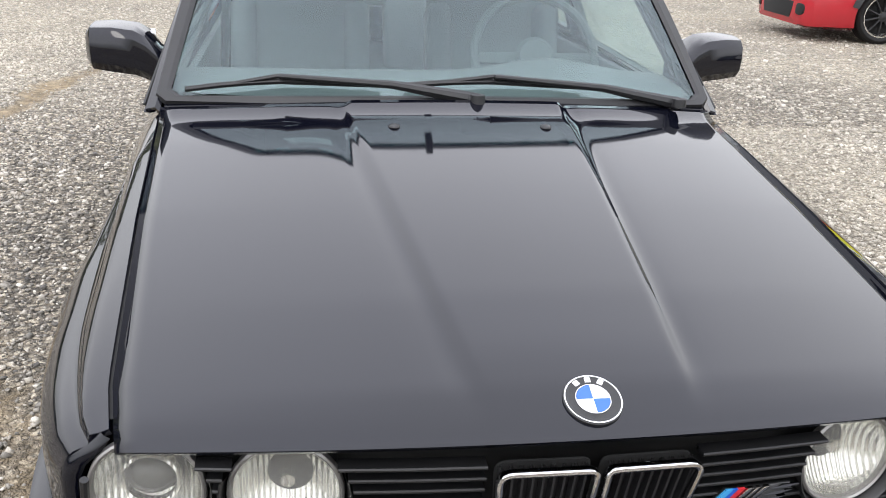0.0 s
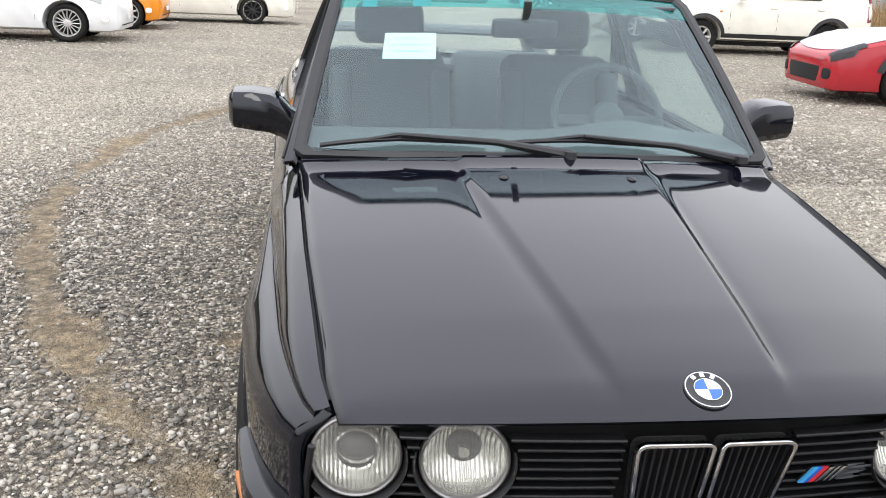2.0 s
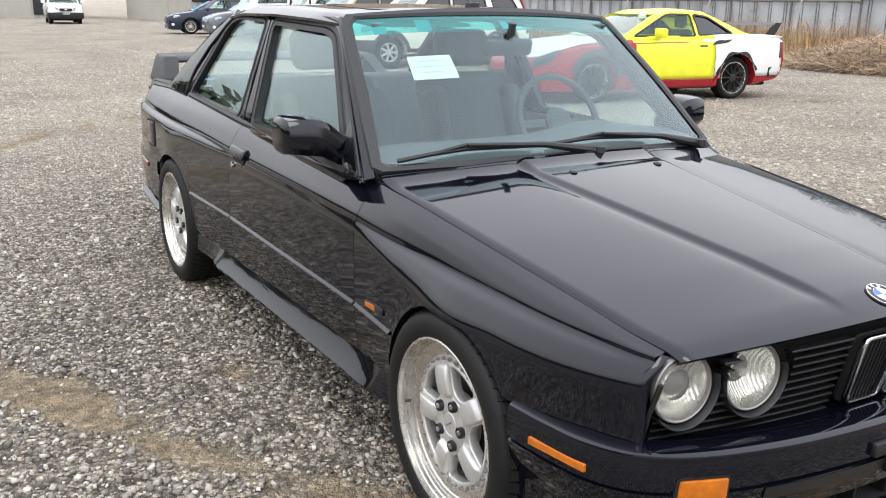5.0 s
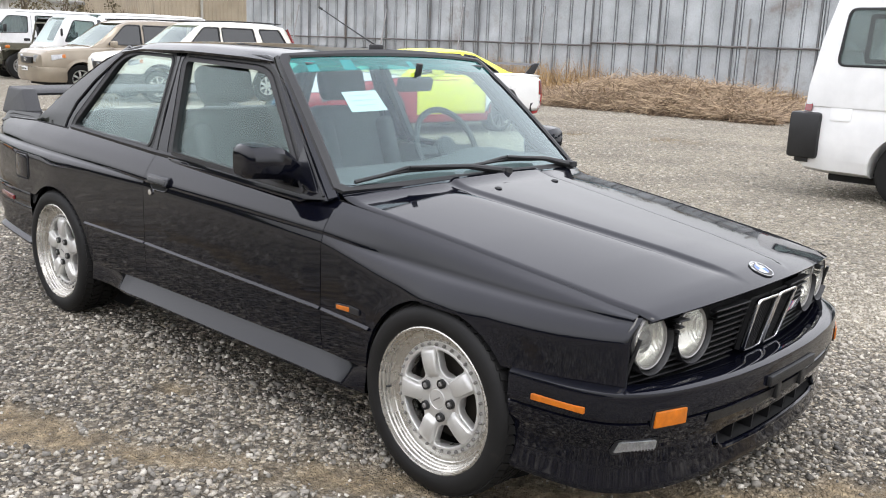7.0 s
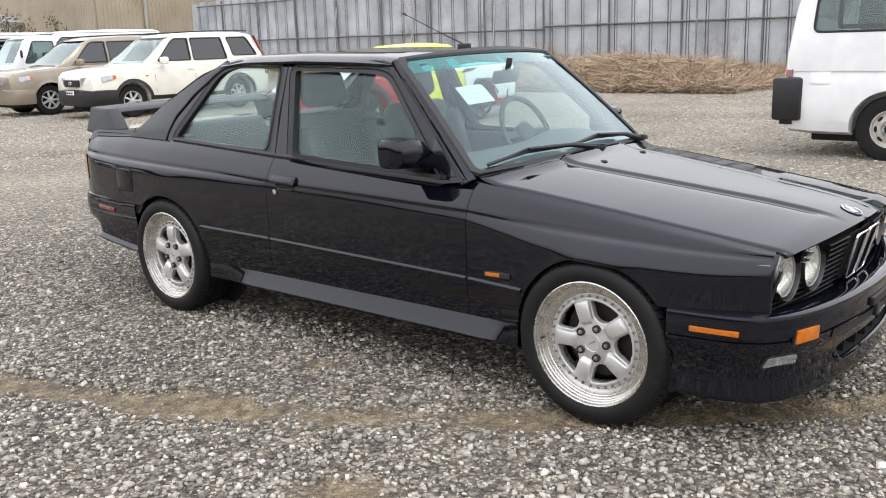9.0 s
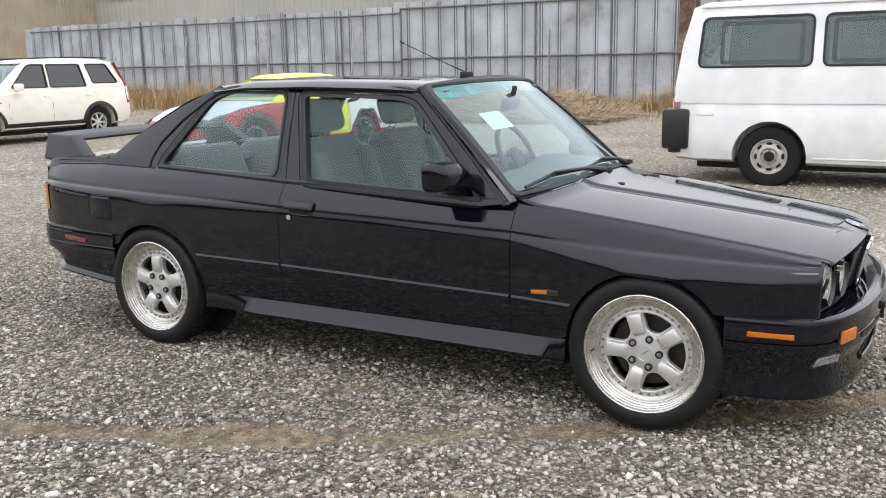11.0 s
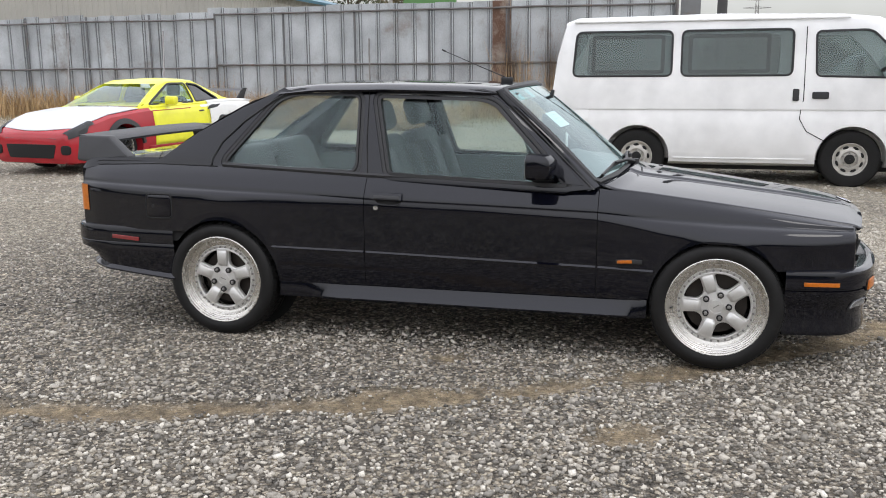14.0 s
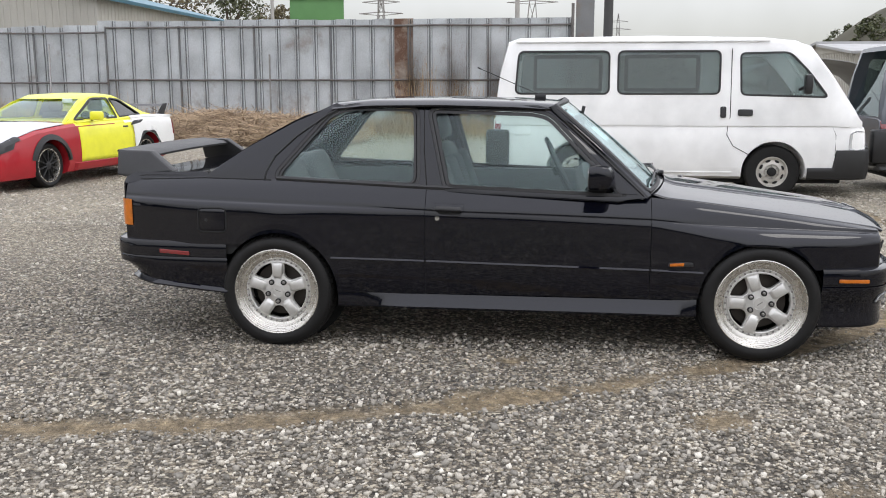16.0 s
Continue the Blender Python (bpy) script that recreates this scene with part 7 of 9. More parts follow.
# ---- parked vehicles: each is built facing -y with its front axle over the origin ----
def carve(bm, cutters):
    """Cuts closed shapes out of a closed shape and returns what is left as a bmesh."""
    def as_object(b, n):
        me = bpy.data.meshes.new(n)
        bmesh.ops.recalc_face_normals(b, faces=b.faces)
        b.to_mesh(me)
        b.free()
        ob = bpy.data.objects.new(n, me)
        scene.collection.objects.link(ob)
        return ob
    ob, tools = as_object(bm, "shape"), []
    for c in cutters:
        t = as_object(c, "cutter")
        mod = ob.modifiers.new("cut", "BOOLEAN")
        mod.operation, mod.object, mod.solver = "DIFFERENCE", t, "EXACT"
        tools.append(t)
    deps = bpy.context.evaluated_depsgraph_get()
    me = bpy.data.meshes.new_from_object(ob.evaluated_get(deps))
    out = bmesh.new()
    out.from_mesh(me)
    bpy.data.meshes.remove(me)
    for t in (ob, *tools):
        d = t.data
        bpy.data.objects.remove(t)
        bpy.data.meshes.remove(d)
    return out


def loft(sections):
    """A closed body through half sections of (x, y, z) that run from the bottom middle to the top middle."""
    bm = bmesh.new()
    rows = []
    for sec in sections:
        rows.append([Vector(p) for p in sec] + [Vector((-p[0], p[1], p[2])) for p in sec[-2:0:-1]])
    vs = grid(bm, rows, close_v=True)
    bm.faces.new(vs[0][::-1])
    bm.faces.new(vs[-1])
    return bm


def smooth_table(table, n=3):
    """More stations between those given."""
    out = []
    for a, b in zip(table[:-1], table[1:]):
        for k in range(n):
            out.append(tuple(p + (q - p) * k / n for p, q in zip(a, b)))
    out.append(table[-1])
    return out


def body_section(y, zb, zt, w, crown=0.02):
    h = zt - zb
    return [(0, y, zb), (w * 0.84, y, zb), (w * 0.95, y, zb + 0.05 * h), (w * 0.99, y, zb + 0.2 * h), (w, y, zb + 0.42 * h), (w * 0.992, y, zb + 0.66 * h), (w * 0.975, y, zb + 0.80 * h), (w * 0.955, y, zb + 0.93 * h), (w * 0.91, y, zb + 0.985 * h), (w * 0.82, y, zt + crown * 0.2), (w * 0.4, y, zt + crown * 0.8), (0, y, zt + crown)]


def cabin_section(y, z0, z1, wb, wt, d=0.0):
    z1 = max(z1, z0 + 0.03)
    return [(0, y, z0 - 0.06 + d), (wb - d, y, z0 - 0.06 + d), (wb - d, y, z0 + d * 0.5), (wt + (wb - wt) * 0.5 + 0.012 - d, y, (z0 + z1) / 2), (wt + 0.012 - d, y, z1 - 0.07), (wt * 0.97 - d, y, z1 - 0.025 - d), (wt * 0.86 - d, y, z1 - d), (wt * 0.4, y, z1 + 0.012 - d), (0, y, z1 + 0.016 - d)]


def prism_x(poly, w):
    bm = bmesh.new()
    vs = [[bm.verts.new((x, y, z)) for y, z in poly] for x in (-w, w)]
    n = len(poly)
    for i in range(n):
        bm.faces.new((vs[0][i], vs[0][(i + 1) % n], vs[1][(i + 1) % n], vs[1][i]))
    bm.faces.new(vs[0])
    bm.faces.new(vs[1][::-1])
    return bm


def prism_y(poly, y0, y1):
    bm = bmesh.new()
    vs = [[bm.verts.new((x, y, z)) for x, z in poly] for y in (y0, y1)]
    n = len(poly)
    for i in range(n):
        bm.faces.new((vs[0][i], vs[0][(i + 1) % n], vs[1][(i + 1) % n], vs[1][i]))
    bm.faces.new(vs[0])
    bm.faces.new(vs[1][::-1])
    return bm


def road_wheel(parent, R, r, width, kind, material, tyre_mat=None):
    """A wheel with its outer face towards -x and its middle at the origin."""
    wheel = root("wheel", parent=parent)
    bm = bmesh.new()
    lathe(bm, [(0.006, r), (-0.004, r + 0.01), (-0.012, (R + r) / 2), (-0.004, R - 0.02), (0.02, R), (width - 0.02, R), (width, R - 0.03), (width, r)], 48)
    part("tyre", bm, tyre_mat or M_RUBBER, wheel)
    bm = bmesh.new()
    if kind == "steel":
        lathe(bm, [(0.02, r + 0.004), (0.0, r + 0.001), (0.0, r - 0.008), (0.03, r - 0.02), (0.034, r * 0.78), (0.018, r * 0.66), (0.014, r * 0.5), (0.03, r * 0.42), (0.03, r * 0.30), (0.0, r * 0.27), (-0.006, r * 0.14), (-0.006, 0.001)], 40)
        rim = part("rim", bm, material, wheel)
        for k in range(8):
            a = 2 * math.pi * k / 8
            bm = bmesh.new()
            bmesh.ops.create_uvsphere(bm, u_segments=10, v_segments=6, radius=1, matrix=Matrix.Rotation(a, 4, "X") @ Matrix.Translation((0.026, 0, r * 0.74)) @ Matrix.Diagonal((0.014, 0.034, 0.017, 1)))
            part("rim_slot", bm, M_DARK, rim)
        for k in range(6):
            a = 2 * math.pi * k / 6
            bm = bmesh.new()
            lathe(bm, [(0.02, 0.010), (-0.004, 0.009), (-0.006, 0.001)], 6)
            bmesh.ops.transform(bm, matrix=Matrix.Translation((0, r * 0.4 * math.cos(a), r * 0.4 * math.sin(a))), verts=bm.verts)
            part("nut", bm, M_STEEL, rim)
        bm = bmesh.new()
        lathe(bm, [(0.02, r * 0.30), (-0.016, r * 0.27), (-0.022, r * 0.16), (-0.022, 0.001)], 20)
        part("hub_cap", bm, M_DARK, rim)
    else:
        n, wide, dark = kind
        lathe(bm, [(0.03, r + 0.004), (0.0, r + 0.001), (0.0, r - 0.010), (0.03, r - 0.022), (0.11, r - 0.03), (0.13, r)], 48)
        rim = part("rim", bm, M_LIP if dark else material, wheel)
        for k in range(n):
            bm = bmesh.new()
            a = 2 * math.pi * k / n
            rows = [[(0.05, -w, d), (h, -w * 0.8, d), (h - 0.004, 0, d), (h, w * 0.8, d), (0.05, w, d)] for d, w, h in ((r * 0.16, wide * 1.1, 0.014), (r * 0.55, wide, 0.012), (r - 0.02, wide * 1.05, 0.02))]
            grid(bm, rows)
            bmesh.ops.transform(bm, matrix=Matrix.Rotation(a, 4, "X"), verts=bm.verts)
            part("spoke", bm, material, wheel)
        bm = bmesh.new()
        lathe(bm, [(0.06, r * 0.26), (0.014, r * 0.24), (0.006, r * 0.14), (0.004, 0.001)], 24)
        part("hub", bm, material, wheel)
        bm = bmesh.new()
        lathe(bm, [(0.09, r - 0.02), (0.09, 0.001)], 24)
        part("brake", bm, M_DARK, wheel)
    return wheel


def wheels(car_ob, wb, half, R, r, kind, material, width=0.2):
    w = road_wheel(car_ob, R, r, width, kind, material)
    w.matrix_basis = pose(-half, 0, R, 25, 0, 0)
    for x, y, q in ((-half, wb, 0), (half, 0, 180), (half, wb, 180)):
        copy_thing(w, pose(x, y, R, 40 + 20 * y, 0, q))


def well_cutters(wb, R, half, grow=0.05):
    out = []
    for y in (0, wb):
        for s in (-1, 1):
            bm = bmesh.new()
            vs = lathe(bm, [(s * (half - 0.26), R + grow), (s * (half + 0.5), R + grow)], 40)
            bm.faces.new(vs[0])
            bm.faces.new(vs[1][::-1])
            bmesh.ops.transform(bm, matrix=pose(0, y, R), verts=bm.verts)
            out.append(bm)
    return out


def seam(parent, pts, r=0.004, name="panel_gap", material=None):
    bm = bmesh.new()
    tube(bm, pts, r, 5, caps=False)
    part(name, bm, material or M_DARK, parent)


def build_vehicle(name, label, category, body, cabin, side_windows, wb, half, R, r, wheel_kind, wheel_mat, m, paint_mat, roof_mat=None, glass_mats=None, front_screen=True, rear_screen=True, side_label="", trims=(), group=""):
    """A parked vehicle from stations of its lower body and cabin.
    body: (y, bottom, top, half width); cabin: (y, waist, roof, half width at the waist, at the roof)."""
    ob = root(name)
    tagged(ob, label, category, group)
    bt = smooth_table(body, 3)
    shape = carve(loft([body_section(*s) for s in bt]), well_cutters(wb, R, half))
    b = part("body", shape, paint_mat, ob, side_label, sharp=32)
    ct = smooth_table(cabin, 2)
    outer = loft([cabin_section(*s) for s in ct])
    inner = loft([cabin_section(*s, 0.035) for s in ct[1:-1]])
    cut = [inner] + [prism_x(w, 2) for w, _ in side_windows]
    roof_y = [s for s in cabin if s[2] > max(q[2] for q in cabin) - 0.06]
    y_f, y_r = roof_y[0][0], roof_y[-1][0]
    top = roof_y[0]
    base_f, base_r = cabin[0], cabin[-1]
    if front_screen:
        cut.append(prism_y([(-base_f[3] * 0.94, base_f[2] + 0.012), (base_f[3] * 0.94, base_f[2] + 0.012), (top[4] * 0.91, top[2] - 0.055), (-top[4] * 0.91, top[2] - 0.055)], cabin[0][0] - 1, y_f + 0.12))
    if rear_screen:
        tr = roof_y[-1]
        cut.append(prism_y([(-base_r[3] * 0.82, base_r[1] + 0.05), (base_r[3] * 0.82, base_r[1] + 0.05), (tr[4] * 0.82, tr[2] - 0.10), (-tr[4] * 0.82, tr[2] - 0.10)], y_r - 0.12, cabin[-1][0] + 1))
    c = part("cabin", carve(outer, cut), roof_mat or paint_mat, ob, sharp=32)

    def gx(y, z):
        s = [np.interp(y, [q[0] for q in cabin], [q[k] for q in cabin]) for k in range(1, 5)]
        t = (z - s[0]) / max(0.1, s[1] - s[0])
        return s[2] + (s[3] - s[2]) * t + 0.012 * min(1, max(0, t))

    for (w, gm) in side_windows:
        for s in (-1, 1):
            bm = bmesh.new()
            plate(bm, [inset(w, -0.01)], 0.006, lambda u, v, h: Vector((s * (gx(u, v) - 0.014 + h), u, v)))
            pane = part("side_window", bm, gm, ob)
            pane.visible_shadow = False
            bm = bmesh.new()
            ring_plate(bm, inset(w, -0.016), 0.024, 0.014, lambda u, v, h: Vector((s * (gx(u, v) + 0.002 + h), u, v)), 0.002)
            part("window_seal", bm, M_SEAL, ob)
    gmat = glass_mats or M_CLEAR
    rise = [q for q in smooth_table(cabin, 4) if q[0] <= y_f]
    screen_y = lambda z: float(np.interp(z, [q[2] for q in rise], [q[0] for q in rise]))
    if front_screen:
        bm = bmesh.new()
        grid(bm, [[(u * (base_f[3] * 0.97 + (top[4] * 0.97 - base_f[3] * 0.97) * v), screen_y(base_f[2] + (top[2] - 0.03 - base_f[2]) * v) + 0.016, base_f[2] + (top[2] - 0.03 - base_f[2]) * v - 0.014 * u * u) for v in np.linspace(0, 1, 6)] for u in np.linspace(-1, 1, 9)])
        part("windscreen", bm, gmat, ob).visible_shadow = False
        for s in (-1, 1):
            seam(ob, [(s * 0.05 - 0.3, cabin[0][0] + 0.015, base_f[1] + 0.055), (s * 0.05 + 0.25, cabin[0][0] + 0.01, base_f[1] + 0.04)], 0.009, "wiper", M_SATIN)
    if rear_screen:
        tr = roof_y[-1]
        bm = bmesh.new()
        grid(bm, [[(u * (base_r[3] * 0.85 + (tr[4] * 0.85 - base_r[3] * 0.85) * v), cabin[-1][0] - 0.03 + (y_r - cabin[-1][0]) * v, base_r[1] + 0.03 + (tr[2] - 0.07 - base_r[1] - 0.03) * v) for v in np.linspace(0, 1, 5)] for u in np.linspace(-1, 1, 7)])
        part("rear_window", bm, gmat, ob).visible_shadow = False
    # seats behind the glass
    waist = np.mean([q[1] for q in cabin])
    for x in (-0.36, 0.36):
        y = y_f + 0.35
        bm = bmesh.new()
        block(bm, (x - 0.23, y, waist - 0.45), (x + 0.23, y + 0.16, waist + 0.12), 0.05)
        seat = part("seat", bm, M_LEATHER, ob)
        bm = bmesh.new()
        block(bm, (x - 0.12, y + 0.05, waist + 0.13), (x + 0.12, y + 0.14, waist + 0.32), 0.04)
        part("headrest", bm, M_LEATHER, seat)
    bm = bmesh.new()
    block(bm, (-base_f[3] * 0.85, cabin[0][0] + 0.2, waist - 0.25), (base_f[3] * 0.85, cabin[0][0] + 0.55, base_f[1] + 0.02), 0.04)
    part("dashboard", bm, M_DASH, ob)
    bm = bmesh.new()
    block(bm, (-half * 0.8, body[0][0] + 0.25, 0.18), (half * 0.8, body[-1][0] - 0.25, 0.30), 0.02)
    part("underbody", bm, M_DARK, ob)
    wheels(ob, wb, half, R, r, wheel_kind, wheel_mat)

    def bx(y, z):
        s = [np.interp(y, [q[0] for q in body], [q[k] for q in body]) for k in range(1, 4)]
        sec = body_section(y, *s)
        return float(np.interp(z, [p[2] for p in sec[1:9]], [p[0] for p in sec[1:9]]))

    ob.matrix_basis = m
    return ob, b, gx, bx


def on_body(ob, bx, poly, thick, material, name, label="", both=True, lift=0.004, bevel=0.003):
    for s in ((-1, 1) if both else (-1,)):
        bm = bmesh.new()
        plate(bm, [poly], thick, lambda u, v, h: Vector((s * (bx(u, v) + lift + h), u, v)), bevel)
        part(name, bm, material, ob, label)


def on_front(ob, poly, y, thick, material, name, label="", bow=0.1, lean=0.0, both=False, turn=1):
    """A plate on the nose (turn 1) or tail (turn -1), bowed back towards its ends."""
    for s in ((-1, 1) if both else (1,)):
        bm = bmesh.new()
        plate(bm, [[(s * u, v) for u, v in poly]], thick, lambda u, v, h: Vector((u, y + turn * (bow * u * u + lean * (v - poly[0][1]) - h), v)), min(0.004, thick / 4))
        part(name, bm, material, ob, label)


def mirrors(ob, x, y, z, material, size=(0.16, 0.08, 0.11)):
    for s in (-1, 1):
        bm = bmesh.new()
        block(bm, (-size[0] / 2, -size[1] / 2, -size[2] / 2), (size[0] / 2, size[1] / 2, size[2] / 2), 0.03, pose(s * x, y, z))
        mir = part("door_mirror", bm, material, ob)
        bm = bmesh.new()
        tube(bm, [(s * (x - 0.05), y + 0.02, z - 0.03), (s * (x - 0.14), y + 0.06, z - 0.06)], 0.022, 8)
        part("arm", bm, M_SATIN, mir)


def one_box_van(m, paint_mat, label, name="van"):
    body = [(-1.12, 0.34, 0.78, 0.70), (-1.08, 0.26, 0.90, 0.78), (-0.98, 0.24, 0.95, 0.83), (-0.7, 0.24, 0.985, 0.862), (-0.2, 0.24, 0.99, 0.868), (1.5, 0.24, 0.99, 0.868), (3.2, 0.26, 0.99, 0.868), (3.42, 0.28, 0.99, 0.852), (3.47, 0.32, 0.98, 0.82)]
    cabin = [(-1.04, 0.94, 0.99, 0.77, 0.75), (-0.96, 0.95, 1.12, 0.80, 0.76), (-0.86, 0.96, 1.27, 0.825, 0.755), (-0.65, 0.97, 1.58, 0.84, 0.745), (-0.40, 0.97, 1.90, 0.845, 0.725), (-0.22, 0.97, 1.96, 0.845, 0.722), (0.15, 0.97, 2.00, 0.848, 0.72), (1.5, 0.97, 2.03, 0.848, 0.72), (3.15, 0.97, 2.01, 0.848, 0.72), (3.30, 0.97, 1.96, 0.84, 0.715), (3.40, 0.97, 1.60, 0.83, 0.72), (3.45, 0.97, 1.22, 0.81, 0.76)]
    w1 = rounded([(-0.60, 1.27), (0.42, 1.30), (0.44, 1.80), (-0.14, 1.81), (-0.38, 1.56)], [0.05, 0.06, 0.06, 0.08, 0.08], 4)
    w2 = rounded([(0.69, 1.31), (1.92, 1.31), (1.92, 1.83), (0.69, 1.83)], 0.07, 4)
    w3 = rounded([(2.04, 1.31), (3.20, 1.31), (3.16, 1.83), (2.04, 1.83)], 0.07, 4)
    ob, b, gx, bx = build_vehicle(name, label, "van", body, cabin, [(w1, M_HAZED), (w2, M_HAZED), (w3, M_HAZED)], 2.415, 0.80, 0.335, 0.19, "steel", M_RIMW, m, paint_mat)
    # sliding window frames inside the big side panes
    for y0, y1 in ((0.93, 1.85), (2.12, 2.98)):
        for s in (-1,) if paint_mat is M_WHITE else (-1, 1):
            bm = bmesh.new()
            ring_plate(bm, rounded([(y0, 1.33), (y1, 1.33), (y1, 1.79), (y0, 1.79)], 0.05), 0.045, 0.012, lambda u, v, h: Vector((s * (gx(u, v) - 0.02 + h), u, v)))
            part("sliding_frame", bm, M_SATIN, ob)
    # black bumper corner, lower trim, lamps, handles, seams
    bm = bmesh.new()
    sweep(bm, bumper_path([(-0.86, -0.40), (-0.865, -0.70), (-0.855, -0.95), (-0.78, -1.13), (-0.5, -1.19), (0, -1.21)]), lambda x, y: [(-0.06, (0.62 if y < -0.72 else 0.40)), (0.0, (0.615 if y < -0.72 else 0.395)), (0.008, (0.58 if y < -0.72 else 0.38)), (0.008, 0.34), (-0.01, 0.26), (-0.08, 0.24)])
    part("front_bumper", bm, M_PLASTIC, ob, "black plastic front bumper")
    bm = bmesh.new()
    sweep(bm, bumper_path([(-0.845, 3.36), (-0.85, 3.42), (-0.83, 3.50), (-0.6, 3.53), (0, 3.55)]), [(0.06, 0.60), (0.0, 0.60), (-0.008, 0.58), (-0.008, 0.42), (0.0, 0.36), (0.06, 0.35)])
    part("rear_bumper", bm, M_PLASTIC, ob)
    bm = bmesh.new()
    block(bm, (-0.905, 3.27, 0.40), (-0.70, 3.57, 0.85), 0.035)
    part("bumper_corner", bm, M_PLASTIC, ob, "black rear bumper corner")
    bm = bmesh.new()
    block(bm, (0.70, 3.27, 0.40), (0.905, 3.57, 0.85), 0.035)
    part("bumper_corner", bm, M_PLASTIC, ob, "black rear bumper corner")
    on_body(ob, bx, rounded([(-1.10, 0.62), (-0.88, 0.62), (-0.89, 0.82), (-0.98, 0.86), (-1.10, 0.84)], 0.03), 0.016, M_FOG, "headlamp", "clear wrap-round headlamp")
    on_front(ob, rounded([(0.42, 0.68), (0.76, 0.68), (0.76, 0.92), (0.5, 0.9)], 0.03), -1.10, 0.05, M_REFLECT, "headlamp", both=True, bow=0.18)
    on_front(ob, rounded([(-0.38, 0.74), (0.38, 0.74), (0.38, 0.90), (-0.38, 0.90)], 0.03), -1.13, 0.04, M_PLASTIC, "grille")
    on_body(ob, gx, rounded([(0.28, 1.035), (0.46, 1.035), (0.46, 1.115), (0.28, 1.115)], 0.02), 0.022, M_PLASTIC, "door_handle", "black door handle")
    on_body(ob, gx, rounded([(0.60, 1.01), (0.67, 1.01), (0.67, 1.15), (0.60, 1.15)], 0.02), 0.022, M_PLASTIC, "slide_handle", "black sliding door handle")
    on_body(ob, bx, rounded([(3.00, 0.78), (3.20, 0.78), (3.20, 0.94), (3.00, 0.94)], 0.03), 0.010, paint_mat, "fuel_flap")
    on_body(ob, bx, rounded([(3.38, 0.86), (3.46, 0.86), (3.46, 0.965), (3.38, 0.965)], 0.01), 0.04, M_RED, "tail_lamp")
    for s in (-1, 1):
        pts = [(0.55, z) for z in (1.86, 1.5, 1.3, 1.02)]
        seam(ob, [(s * (gx(y, z) + 0.004), y, z) for y, z in pts] + [(s * (bx(y, z) + 0.002), y, z) for y, z in ((0.57, 0.94), (0.58, 0.8), (0.50, 0.66), (0.30, 0.55))], 0.005)
        seam(ob, [(s * (bx(y, z) + 0.001), y, z) for y, z in ((-0.66, 0.94), (-0.72, 0.8), (-0.72, 0.55))], 0.004)
        seam(ob, [(s * (bx(y, 0.33) + 0.002), y, 0.33) for y in np.linspace(0.5, 1.98, 5)], 0.01, "sill_step", paint_mat)
        seam(ob, [(s * (gx(y, 1.95) + 0.004), y, 1.955) for y in np.linspace(0.1, 3.2, 7)], 0.012, "rain_gutter", paint_mat)
    mirrors(ob, 0.98, -0.32, 1.42, M_PLASTIC, (0.14, 0.09, 0.24))
    return ob


one_box_van(pose(7.34, -1.755, -0.015) @ Matrix.Diagonal((1, 1.04, 1.028, 1)), M_WHITE, "white one-box van with black bumpers parked on the gravel")
one_box_van(pose(8.05, -6.75, 0), M_GREYP, "grey one-box van parked nose to tail with another")


